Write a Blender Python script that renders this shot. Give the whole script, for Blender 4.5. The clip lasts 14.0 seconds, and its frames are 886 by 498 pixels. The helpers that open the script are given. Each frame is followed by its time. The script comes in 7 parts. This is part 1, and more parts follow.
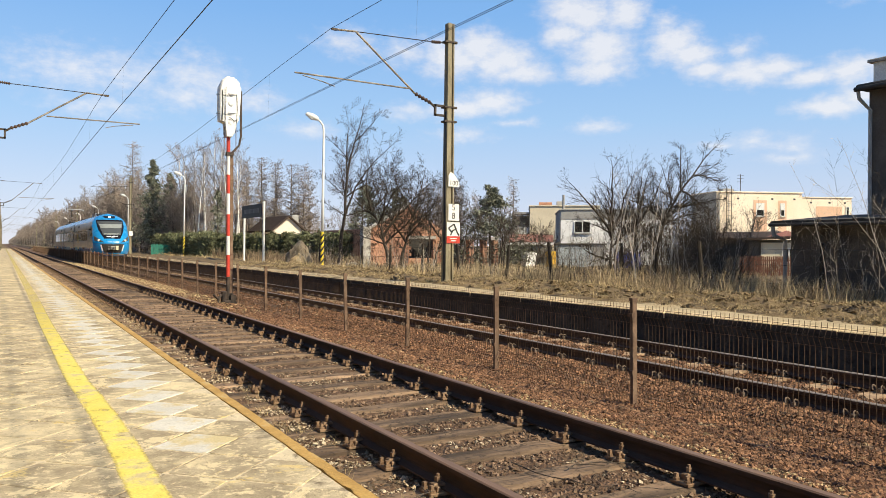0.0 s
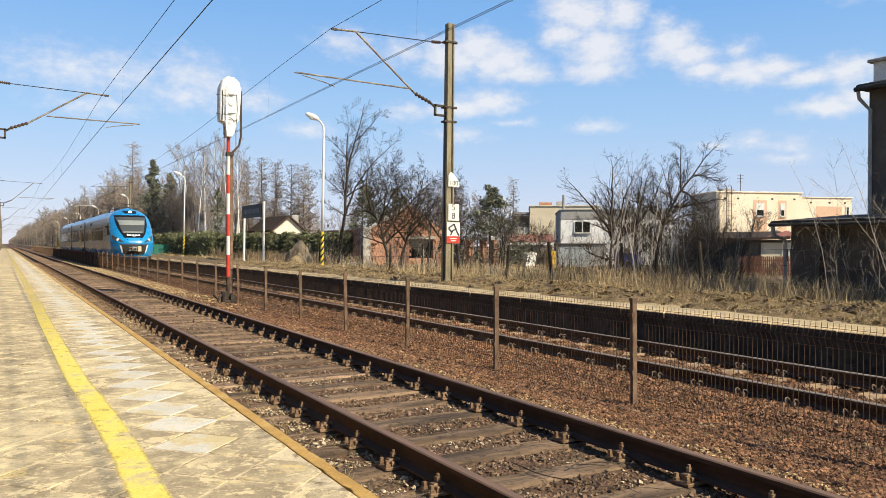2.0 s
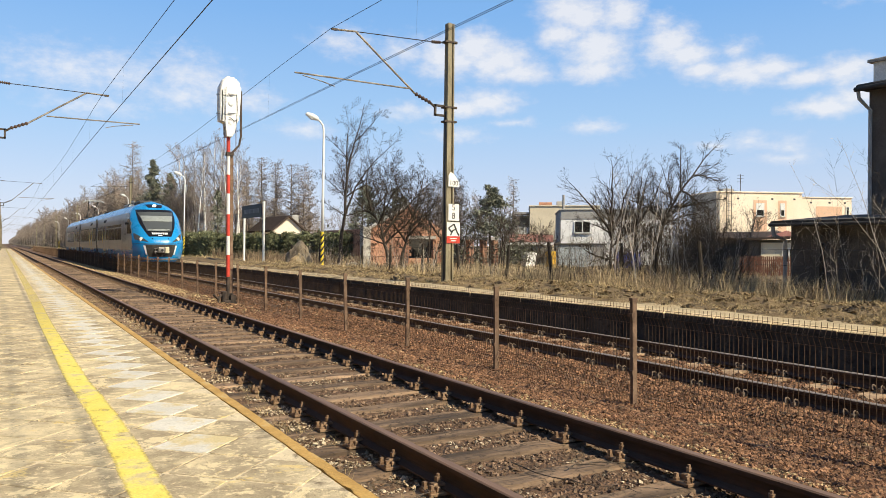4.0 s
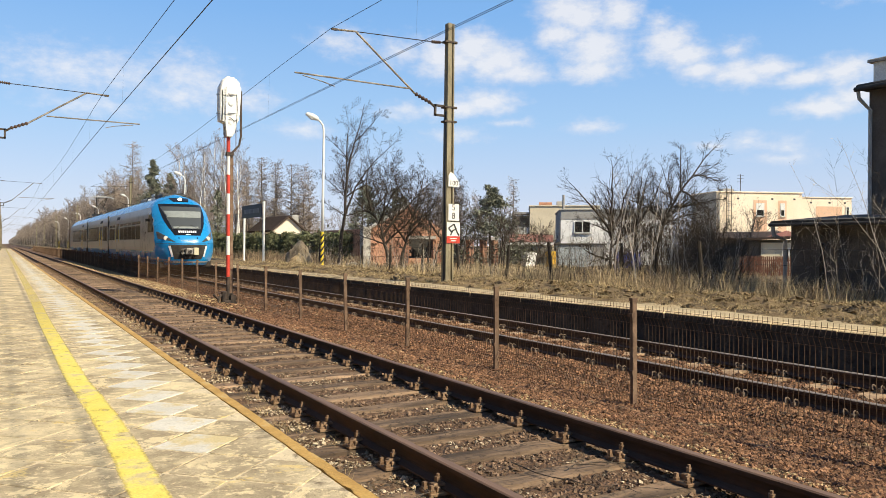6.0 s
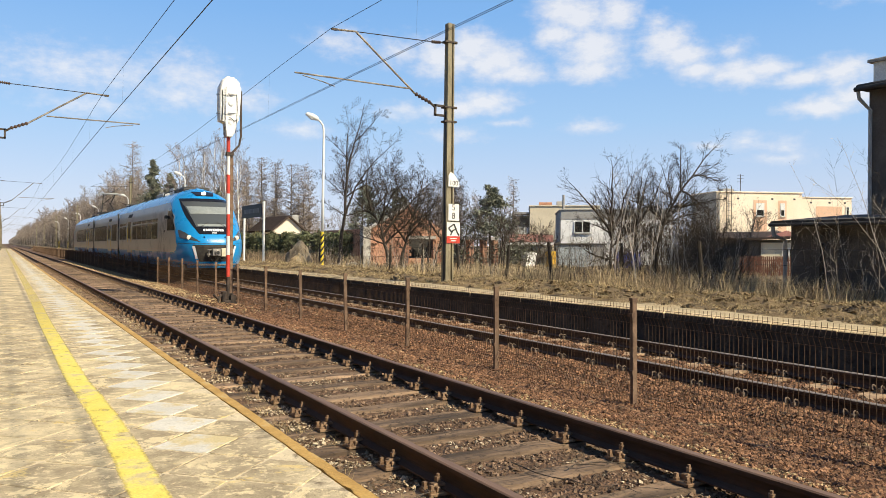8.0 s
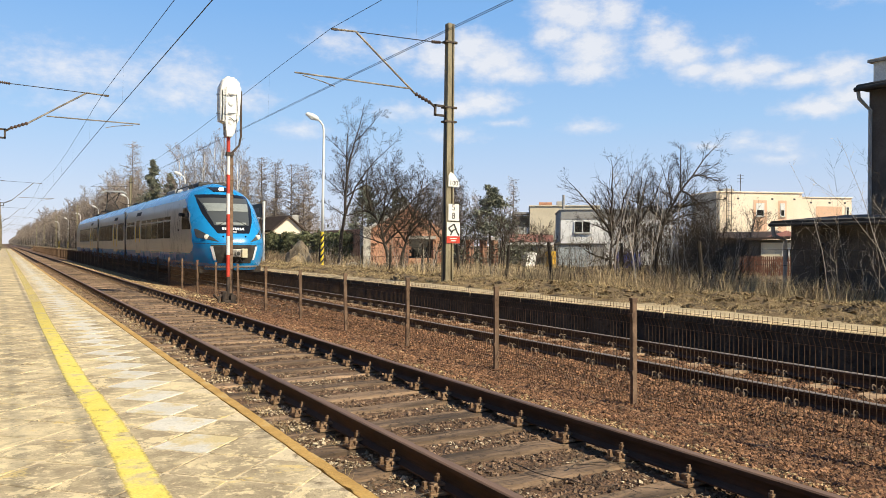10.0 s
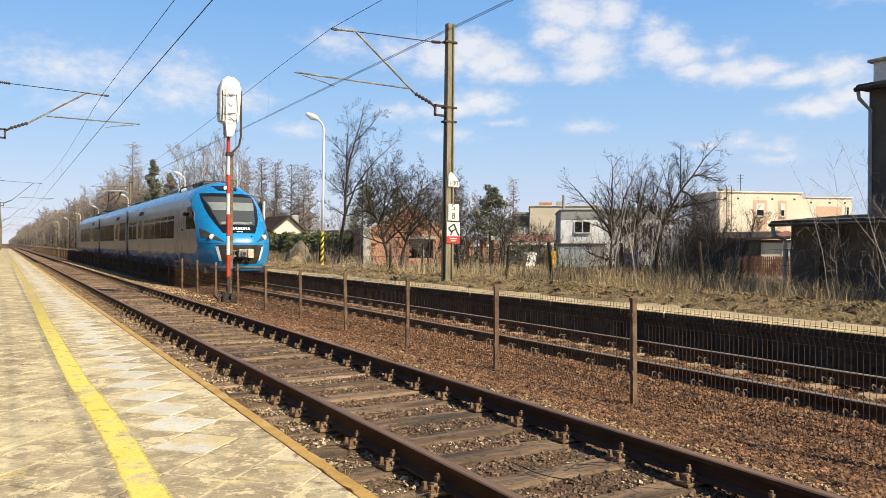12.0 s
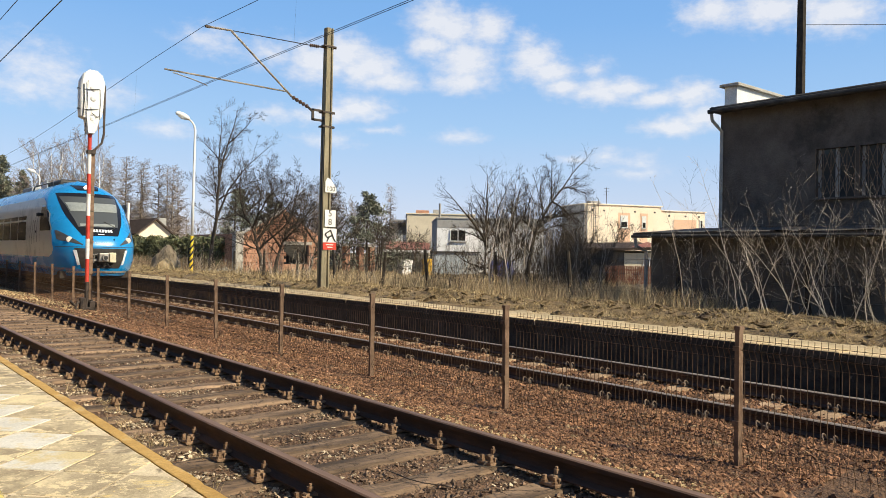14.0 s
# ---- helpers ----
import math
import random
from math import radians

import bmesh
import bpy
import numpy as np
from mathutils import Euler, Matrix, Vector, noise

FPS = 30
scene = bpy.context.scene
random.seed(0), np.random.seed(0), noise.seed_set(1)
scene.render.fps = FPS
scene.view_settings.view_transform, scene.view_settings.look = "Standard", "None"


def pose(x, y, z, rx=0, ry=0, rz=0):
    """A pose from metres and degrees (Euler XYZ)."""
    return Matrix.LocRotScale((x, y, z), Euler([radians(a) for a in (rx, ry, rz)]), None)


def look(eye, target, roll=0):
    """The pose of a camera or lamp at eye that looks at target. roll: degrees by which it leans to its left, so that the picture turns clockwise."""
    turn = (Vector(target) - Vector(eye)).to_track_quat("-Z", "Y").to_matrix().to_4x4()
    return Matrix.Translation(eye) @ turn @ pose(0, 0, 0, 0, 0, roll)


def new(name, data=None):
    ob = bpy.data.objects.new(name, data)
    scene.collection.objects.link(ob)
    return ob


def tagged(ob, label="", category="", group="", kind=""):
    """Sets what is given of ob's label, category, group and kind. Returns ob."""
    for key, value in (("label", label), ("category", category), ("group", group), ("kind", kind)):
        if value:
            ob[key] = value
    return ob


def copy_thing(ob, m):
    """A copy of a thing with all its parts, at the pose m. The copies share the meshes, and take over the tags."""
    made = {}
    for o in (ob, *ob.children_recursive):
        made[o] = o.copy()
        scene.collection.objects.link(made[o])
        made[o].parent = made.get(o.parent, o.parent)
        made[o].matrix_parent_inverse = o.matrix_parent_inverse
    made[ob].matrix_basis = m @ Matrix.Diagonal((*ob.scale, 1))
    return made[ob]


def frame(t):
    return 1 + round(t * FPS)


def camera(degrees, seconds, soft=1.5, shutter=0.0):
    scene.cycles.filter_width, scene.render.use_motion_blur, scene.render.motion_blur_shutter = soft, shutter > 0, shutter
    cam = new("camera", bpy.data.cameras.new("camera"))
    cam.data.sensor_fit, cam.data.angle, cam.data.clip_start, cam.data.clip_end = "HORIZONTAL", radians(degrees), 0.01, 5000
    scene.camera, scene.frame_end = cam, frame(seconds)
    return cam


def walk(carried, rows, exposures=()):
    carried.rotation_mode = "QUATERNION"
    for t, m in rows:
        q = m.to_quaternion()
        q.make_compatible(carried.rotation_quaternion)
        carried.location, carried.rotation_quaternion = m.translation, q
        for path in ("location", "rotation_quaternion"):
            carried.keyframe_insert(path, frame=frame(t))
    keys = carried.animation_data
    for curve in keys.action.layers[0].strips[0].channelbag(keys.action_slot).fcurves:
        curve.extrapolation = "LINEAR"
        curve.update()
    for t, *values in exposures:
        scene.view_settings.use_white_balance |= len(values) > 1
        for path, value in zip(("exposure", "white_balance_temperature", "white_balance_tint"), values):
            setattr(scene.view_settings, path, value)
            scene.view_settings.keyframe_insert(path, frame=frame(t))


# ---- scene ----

# World: y runs along the railway, x across it, z = 0 on the rail heads of the near track.
cam = camera(60.5, 14.0, soft=0.65)
EYE = (0.0, 0.0, 1.338)


def aim(yaw, pitch, roll):
    return pose(*EYE, 90 - 0.2524 + pitch, -0.3 + roll, -30.09 - yaw)


walk(cam, [(t, aim(a, b, r)) for t, a, b, r in (
    (0.0, 0, 0, 0), (13.0, 0, 0, 0), (13.1, 0.28, 0.02, -0.07), (13.2, 0.37, 0.04, -0.12), (13.3, 0.45, 0.06, -0.2), (13.4, 0.72, 0.09, -0.3),
    (13.5, 1.37, 0.13, -0.36), (13.6, 2.26, 0.2, -0.42), (13.7, 3.45, 0.3, -0.5), (13.8, 4.88, 0.42, -0.58),
    (13.9, 7.2, 0.53, -0.66), (14.0, 9.28, 0.64, -0.72))])

# ---- light ----
SUN_ELEV, SUN_AZ = radians(40), math.atan2(0.42, -0.905)      # azimuth clockwise from +y
world = bpy.data.worlds.new("sky")
scene.world = world
world.use_nodes = True
wn = world.node_tree.nodes
sky = wn.new("ShaderNodeTexSky")
sky.sky_type, sky.sun_disc = "NISHITA", False
sky.sun_elevation, sky.sun_rotation = SUN_ELEV, SUN_AZ
sky.air_density, sky.dust_density, sky.ozone_density = 1.0, 0.05, 3.0
world.node_tree.links.new(sky.outputs[0], wn["Background"].inputs[0])
wn["Background"].inputs[1].default_value = 0.115
sun = new("sun", bpy.data.lights.new("sun", "SUN"))
sun.data.energy, sun.data.angle, sun.data.color = 5.3, radians(0.53), (1.0, 0.87, 0.62)
sun_way = Vector((math.sin(SUN_AZ) * math.cos(SUN_ELEV), math.cos(SUN_AZ) * math.cos(SUN_ELEV), math.sin(SUN_ELEV)))
sun.matrix_world = look(sun_way * 50, (0, 0, 0))
scene.view_settings.exposure = 0.25


# ---- materials ----
def surface(name, dark, light, scale=4.0, rough=0.8, metal=0.0, bump=0.3, fine=60.0, dist=0.01, third=None, third_scale=0.7,
            third_at=0.6, stretch=(1, 1, 1), vary=0.15, coat=0.0, spec=0.4, placed=False):
    """Two colours mixed by a coarse and a fine grain, an optional third one in patches, and a bump."""
    m = bpy.data.materials.new(name)
    m.use_nodes = True
    n, l = m.node_tree.nodes, m.node_tree.links
    b = n["Principled BSDF"]
    co, info, add, mp = n.new("ShaderNodeTexCoord"), n.new("ShaderNodeObjectInfo"), n.new("ShaderNodeVectorMath"), n.new("ShaderNodeMapping")
    mul = n.new("ShaderNodeMath")
    mul.operation, mul.inputs[1].default_value = "MULTIPLY", 37.0
    l.new(info.outputs["Random"], mul.inputs[0])
    if placed:                       # the pattern runs on from piece to piece
        l.new(n.new("ShaderNodeNewGeometry").outputs["Position"], add.inputs[0])
    else:
        l.new(co.outputs["Object"], add.inputs[0])
        l.new(mul.outputs[0], add.inputs[1])
    mp.inputs["Scale"].default_value = stretch
    l.new(add.outputs[0], mp.inputs[0])

    def grain(sc, detail=5.0, r=0.6):
        t = n.new("ShaderNodeTexNoise")
        t.inputs["Scale"].default_value, t.inputs["Detail"].default_value, t.inputs["Roughness"].default_value = sc, detail, r
        l.new(mp.outputs[0], t.inputs["Vector"])
        return t.outputs["Fac"]

    def ramp(src, lo, hi):
        r = n.new("ShaderNodeMapRange")
        r.inputs["From Min"].default_value, r.inputs["From Max"].default_value = lo, hi
        l.new(src, r.inputs["Value"])
        return r.outputs[0]

    def mix(f, a, c):
        x = n.new("ShaderNodeMix")
        x.data_type = "RGBA"
        for sock, v in ((x.inputs["Factor"], f), (x.inputs["A"], a), (x.inputs["B"], c)):
            if isinstance(v, tuple):
                sock.default_value = (*v, 1)
            elif isinstance(v, float):
                sock.default_value = v
            else:
                l.new(v, sock)
        return x.outputs["Result"]

    coarse, small = grain(scale), grain(fine, 3.0)
    col = mix(ramp(coarse, 0.35, 0.65), dark, light)
    if third:
        col = mix(ramp(grain(third_scale, 6.0, 0.65), third_at, third_at + 0.1), col, third)
    hsv = n.new("ShaderNodeHueSaturation")
    val = n.new("ShaderNodeMath")
    val.operation = "MULTIPLY_ADD"
    l.new(small, val.inputs[0])
    val.inputs[1].default_value, val.inputs[2].default_value = 0.7, 0.65
    val2 = n.new("ShaderNodeMath")
    val2.operation = "MULTIPLY_ADD"
    l.new(info.outputs["Random"], val2.inputs[0])
    val2.inputs[1].default_value = vary
    l.new(val.outputs[0], val2.inputs[2])
    l.new(val2.outputs[0], hsv.inputs["Value"])
    l.new(col, hsv.inputs["Color"])
    l.new(hsv.outputs[0], b.inputs["Base Color"])
    b.inputs["Metallic"].default_value = metal
    b.inputs["Coat Weight"].default_value = coat
    b.inputs["Specular IOR Level"].default_value = spec
    rr = n.new("ShaderNodeMapRange")
    rr.inputs["To Min"].default_value, rr.inputs["To Max"].default_value = max(rough - 0.12, 0.03), min(rough + 0.12, 1)
    l.new(coarse, rr.inputs["Value"])
    l.new(rr.outputs[0], b.inputs["Roughness"])
    if bump:
        bp = n.new("ShaderNodeBump")
        bp.inputs["Strength"].default_value, bp.inputs["Distance"].default_value = bump, dist
        l.new(small, bp.inputs["Height"])
        l.new(bp.outputs[0], b.inputs["Normal"])
    return m


def glossy(name, colour, rough=0.1, metal=0.0, spec=0.5, coat=0.0):
    m = bpy.data.materials.new(name)
    m.use_nodes = True
    b = m.node_tree.nodes["Principled BSDF"]
    b.inputs["Base Color"].default_value, b.inputs["Roughness"].default_value = (*colour, 1), rough
    b.inputs["Metallic"].default_value, b.inputs["Specular IOR Level"].default_value = metal, spec
    b.inputs["Coat Weight"].default_value = coat
    return m


def glow(name, colour, strength):
    m = glossy(name, colour, 0.2)
    b = m.node_tree.nodes["Principled BSDF"]
    b.inputs["Emission Color"].default_value, b.inputs["Emission Strength"].default_value = (*colour, 1), strength
    return m


M_SLAB = surface("concrete_slab", (0.3, 0.238, 0.15), (0.455, 0.368, 0.238), 5, 0.9, bump=0.5, fine=70, third=(0.55, 0.45, 0.29), third_scale=2.2, third_at=0.5, vary=0.12, placed=True)
M_PALE = surface("pale_painted_slab", (0.58, 0.545, 0.47), (0.69, 0.65, 0.57), 6, 0.8, bump=0.25, fine=80, third=(0.6, 0.49, 0.27), third_scale=3.0, third_at=0.5, vary=0.1, placed=True)
M_MORTAR = surface("sandy_mortar", (0.5, 0.41, 0.27), (0.68, 0.57, 0.39), 5, 0.95, bump=0.4, fine=70, third=(0.27, 0.215, 0.14), third_at=0.5, third_scale=3, placed=True)
M_OCHRE = surface("ochre_edge_paint", (0.42, 0.25, 0.07), (0.56, 0.35, 0.11), 5, 0.85, bump=0.6, fine=60, third=(0.5, 0.38, 0.2), third_scale=5, third_at=0.58, placed=True)
M_YELLOW = surface("yellow_line_paint", (0.8, 0.64, 0.12), (0.88, 0.74, 0.2), 4, 0.75, bump=0.25, fine=70, third=(0.62, 0.5, 0.26), third_scale=4, third_at=0.52, vary=0)


def wear_off(m, scale, lo, hi):
    """Let the ground show through worn patches of a paint."""
    n, l = m.node_tree.nodes, m.node_tree.links
    t, r, tr, mx = n.new("ShaderNodeTexNoise"), n.new("ShaderNodeMapRange"), n.new("ShaderNodeBsdfTransparent"), n.new("ShaderNodeMixShader")
    t.inputs["Scale"].default_value, t.inputs["Detail"].default_value, t.inputs["Roughness"].default_value = scale, 8.0, 0.7
    l.new(n.new("ShaderNodeNewGeometry").outputs["Position"], t.inputs["Vector"])
    r.inputs["From Min"].default_value, r.inputs["From Max"].default_value = lo, hi
    l.new(t.outputs["Fac"], r.inputs["Value"])
    l.new(r.outputs[0], mx.inputs[0])
    l.new(n["Principled BSDF"].outputs[0], mx.inputs[1])
    l.new(tr.outputs[0], mx.inputs[2])
    l.new(mx.outputs[0], n["Material Output"].inputs[0])


wear_off(M_YELLOW, 9.0, 0.55, 0.7)


def soft_paint_edge(m, half):
    """Thin the paint out, raggedly, towards both edges of a line; its UV runs -1 to 1 across it, and v tells how worn it is."""
    n, l = m.node_tree.nodes, m.node_tree.links
    uv, xyz, t, pos = n.new("ShaderNodeUVMap"), n.new("ShaderNodeSeparateXYZ"), n.new("ShaderNodeTexNoise"), n.new("ShaderNodeNewGeometry")
    l.new(uv.outputs[0], xyz.inputs[0])
    t.inputs["Scale"].default_value, t.inputs["Detail"].default_value = 30.0, 6.0
    l.new(pos.outputs["Position"], t.inputs["Vector"])

    def calc(op, a, c):
        q = n.new("ShaderNodeMath")
        q.operation = op
        for i, v in enumerate((a, c)):
            if isinstance(v, float):
                q.inputs[i].default_value = v
            elif v is not None:
                l.new(v, q.inputs[i])
        return q.outputs[0]
    d = calc("ADD", calc("ABSOLUTE", xyz.outputs[0], None), calc("MULTIPLY", t.outputs["Fac"], 0.33))
    r = n.new("ShaderNodeMapRange")
    r.inputs["From Min"].default_value, r.inputs["From Max"].default_value = half - 0.12, half + 0.14
    l.new(d, r.inputs["Value"])
    mx = n["Mix Shader"]
    worn = mx.inputs[0].links[0].from_socket
    spare = calc("MULTIPLY", xyz.outputs[1], calc("ADD", t.outputs["Fac"], 0.5))
    l.new(calc("MAXIMUM", calc("MAXIMUM", worn, r.outputs[0]), spare), mx.inputs[0])


soft_paint_edge(M_YELLOW, 1.03)


def stains(m, layers):
    """Lay blotches over a surface: (colour, scale, from, to, strength) for each."""
    n, l = m.node_tree.nodes, m.node_tree.links
    b = n["Principled BSDF"]
    for colour, scale, lo, hi, much in layers:
        t, r, x = n.new("ShaderNodeTexNoise"), n.new("ShaderNodeMapRange"), n.new("ShaderNodeMix")
        t.inputs["Scale"].default_value, t.inputs["Detail"].default_value, t.inputs["Roughness"].default_value = scale, 10.0, 0.72
        t.inputs["Distortion"].default_value = 0.4
        pos, off = n.new("ShaderNodeNewGeometry"), n.new("ShaderNodeVectorMath")
        l.new(pos.outputs["Position"], off.inputs[0])
        off.inputs[1].default_value = (scale, 2.7 * scale, 0)
        l.new(off.outputs[0], t.inputs["Vector"])
        r.inputs["From Min"].default_value, r.inputs["From Max"].default_value, r.inputs["To Max"].default_value = lo, hi, much
        l.new(t.outputs["Fac"], r.inputs["Value"])
        x.data_type = "RGBA"
        l.new(r.outputs[0], x.inputs["Factor"])
        l.new(b.inputs["Base Color"].links[0].from_socket, x.inputs["A"])
        x.inputs["B"].default_value = (*colour, 1)
        l.new(x.outputs["Result"], b.inputs["Base Color"])


M_RAIL = surface("rusty_rail", (0.042, 0.026, 0.019), (0.1, 0.058, 0.04), 6, 0.8, 0.0, bump=0.3, fine=80, stretch=(1, 0.15, 1), vary=0)
M_HEAD = surface("worn_rail_head", (0.15, 0.092, 0.064), (0.24, 0.152, 0.105), 5, 0.62, 0.1, bump=0.1, fine=90, stretch=(1, 0.05, 1), vary=0)
M_HEAD2 = surface("polished_rail_head", (0.21, 0.175, 0.145), (0.31, 0.265, 0.23), 5, 0.6, 0.2, bump=0.05, fine=90, stretch=(1, 0.05, 1), vary=0)
M_SLEEPER = surface("weathered_wooden_sleeper", (0.06, 0.04, 0.026), (0.25, 0.168, 0.108), 7, 0.95, bump=1.0, fine=45, dist=0.02, stretch=(0.12, 1, 1), third=(0.045, 0.032, 0.024), third_scale=3, third_at=0.55, vary=0.7)
M_SLEEPER2 = surface("dusty_concrete_sleeper", (0.24, 0.155, 0.092), (0.4, 0.28, 0.175), 6, 0.95, bump=0.5, fine=50, vary=0.3)
M_BOLT = surface("rusty_steel", (0.15, 0.092, 0.055), (0.3, 0.2, 0.125), 20, 0.75, 0.2, bump=0.4, fine=150, dist=0.003)
M_CLIP = surface("grey_spring_steel", (0.12, 0.085, 0.06), (0.22, 0.165, 0.12), 20, 0.7, 0.1, bump=0.1)
M_BED = surface("ballast_bed", (0.09, 0.052, 0.03), (0.19, 0.11, 0.065), 9, 0.95, bump=1.0, fine=28, dist=0.05, third=(0.16, 0.12, 0.08), third_scale=1.1, third_at=0.55, vary=0)
M_STONE = surface("ballast_stone", (0.115, 0.058, 0.031), (0.27, 0.145, 0.08), 7, 0.9, bump=0.5, fine=40, third=(0.32, 0.24, 0.14), third_scale=5, third_at=0.6, vary=0)
M_DULL = surface("dusty_brown_stone", (0.11, 0.07, 0.046), (0.24, 0.16, 0.105), 7, 0.95, bump=0.5, fine=40, third=(0.15, 0.12, 0.085), third_scale=4, third_at=0.58, vary=0)
M_GRAVEL = surface("sandy_yellow_gravel", (0.3, 0.21, 0.105), (0.48, 0.36, 0.2), 7, 0.95, bump=0.4, fine=40, vary=0)
M_LITTER = surface("dry_litter", (0.25, 0.19, 0.12), (0.56, 0.465, 0.335), 9, 0.9, bump=0.2, vary=0)
M_SOIL = surface("dry_grass_soil", (0.13, 0.088, 0.046), (0.29, 0.205, 0.105), 3.5, 0.95, bump=1.0, fine=18, dist=0.06, third=(0.06, 0.042, 0.025), third_scale=1.6, third_at=0.52, vary=0)
M_WEED = surface("brown_dead_weeds", (0.14, 0.1, 0.062), (0.32, 0.24, 0.155), 2.5, 0.9, bump=0, vary=0.1)
M_DRY = surface("dry_grass", (0.29, 0.215, 0.11), (0.54, 0.42, 0.235), 1.5, 0.9, bump=0, vary=0, third=(0.13, 0.115, 0.05), third_scale=0.5, third_at=0.6)
M_REED = surface("dry_pale_stems", (0.36, 0.275, 0.165), (0.58, 0.46, 0.285), 2.5, 0.85, bump=0, vary=0.1)
# wall concrete darkened so that its colour also carries the track side's shade
M_WALL = surface("shade_dark_platform_concrete", (0.032, 0.027, 0.023), (0.066, 0.057, 0.048), 2.5, 0.9, bump=0.5, fine=30, third=(0.03, 0.027, 0.024), third_at=0.55, vary=0.2)
M_PTOP = surface("sandy_platform_top", (0.36, 0.28, 0.165), (0.54, 0.43, 0.27), 2.0, 0.9, bump=0.4, fine=40, third=(0.3, 0.24, 0.14), third_at=0.58, vary=0.12)
M_PEDGE = surface("pale_platform_edge", (0.5, 0.375, 0.205), (0.68, 0.53, 0.325), 3.0, 0.9, bump=0.3, fine=50, third=(0.55, 0.42, 0.24), third_at=0.56, vary=0.15)
stains(M_SLAB, (((0.24, 0.19, 0.125), 3.0, 0.54, 0.66, 0.5), ((0.8, 0.66, 0.4), 1.3, 0.5, 0.62, 0.7), ((0.8, 0.66, 0.4), 5.0, 0.545, 0.575, 0.85), ((0.78, 0.64, 0.4), 14.0, 0.56, 0.6, 0.7), ((0.76, 0.58, 0.24), 3.4, 0.6, 0.63, 0.7), ((0.17, 0.13, 0.085), 40.0, 0.58, 0.63, 0.6)))
stains(M_PALE, (((0.36, 0.3, 0.2), 14.0, 0.58, 0.64, 0.6), ((0.6, 0.48, 0.26), 6.0, 0.57, 0.63, 0.7)))
stains(M_PEDGE, (((0.2, 0.145, 0.075), 12.0, 0.55, 0.62, 0.7), ((0.62, 0.5, 0.32), 7.0, 0.57, 0.63, 0.8)))
stains(M_PTOP, (((0.2, 0.15, 0.08), 9.0, 0.54, 0.62, 0.7),))
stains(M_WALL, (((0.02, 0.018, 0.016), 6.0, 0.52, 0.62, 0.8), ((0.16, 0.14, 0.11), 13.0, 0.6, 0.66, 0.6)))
stains(M_SLEEPER, (((0.035, 0.025, 0.018), 14.0, 0.54, 0.6, 0.75), ((0.3, 0.22, 0.14), 9.0, 0.58, 0.66, 0.6)))
stains(M_SOIL, (((0.055, 0.038, 0.023), 2.2, 0.53, 0.6, 0.8),))
stains(M_MORTAR, (((0.16, 0.12, 0.075), 12.0, 0.55, 0.62, 0.8),))
M_POST = surface("rusty_brown_post", (0.13, 0.08, 0.052), (0.23, 0.15, 0.1), 8, 0.8, 0.1, bump=0.3, fine=60, vary=0.2)
M_WIRE = surface("brown_mesh_wire", (0.075, 0.045, 0.026), (0.15, 0.092, 0.054), 10, 0.65, 0.2, bump=0, vary=0.1)
M_POLE = surface("weathered_concrete_pole", (0.175, 0.148, 0.098), (0.32, 0.278, 0.188), 3, 0.9, bump=0.5, fine=40, stretch=(1, 1, 0.3), third=(0.17, 0.15, 0.1), third_scale=1.6, third_at=0.57)
M_CABLE = surface("dark_copper_wire", (0.03, 0.03, 0.035), (0.06, 0.06, 0.065), 3, 0.6, 0.4, bump=0, vary=0)
M_ARM = surface("rusty_cantilever_tube", (0.13, 0.108, 0.088), (0.36, 0.32, 0.275), 3, 0.7, 0.2, bump=0.2)
M_INSUL = surface("brown_insulator", (0.07, 0.045, 0.035), (0.11, 0.07, 0.05), 10, 0.3, bump=0)
M_WHITE = surface("white_enamel", (0.74, 0.73, 0.7), (0.82, 0.81, 0.78), 3, 0.5, bump=0.05, vary=0.05)
M_COVER = surface("white_plastic_cover", (0.78, 0.78, 0.77), (0.86, 0.86, 0.85), 4, 0.55, bump=0.6, fine=9, dist=0.03, vary=0)
M_RED = surface("red_enamel", (0.5, 0.045, 0.03), (0.62, 0.07, 0.045), 4, 0.5, bump=0.05, vary=0)
M_BLACK = surface("black_paint", (0.02, 0.02, 0.02), (0.04, 0.038, 0.036), 5, 0.5, bump=0.05, vary=0)
M_IRON = surface("dark_iron", (0.05, 0.04, 0.035), (0.1, 0.075, 0.06), 8, 0.7, 0.3, bump=0.3)
M_LYELLOW = surface("yellow_lamp_paint", (0.75, 0.55, 0.04), (0.85, 0.64, 0.06), 4, 0.55, bump=0.05, vary=0)
M_BOARD = surface("dark_sign_board", (0.025, 0.03, 0.035), (0.05, 0.055, 0.06), 4, 0.5, bump=0.05)
M_LENS = glossy("pale_lamp_glass", (0.7, 0.7, 0.68), 0.2)


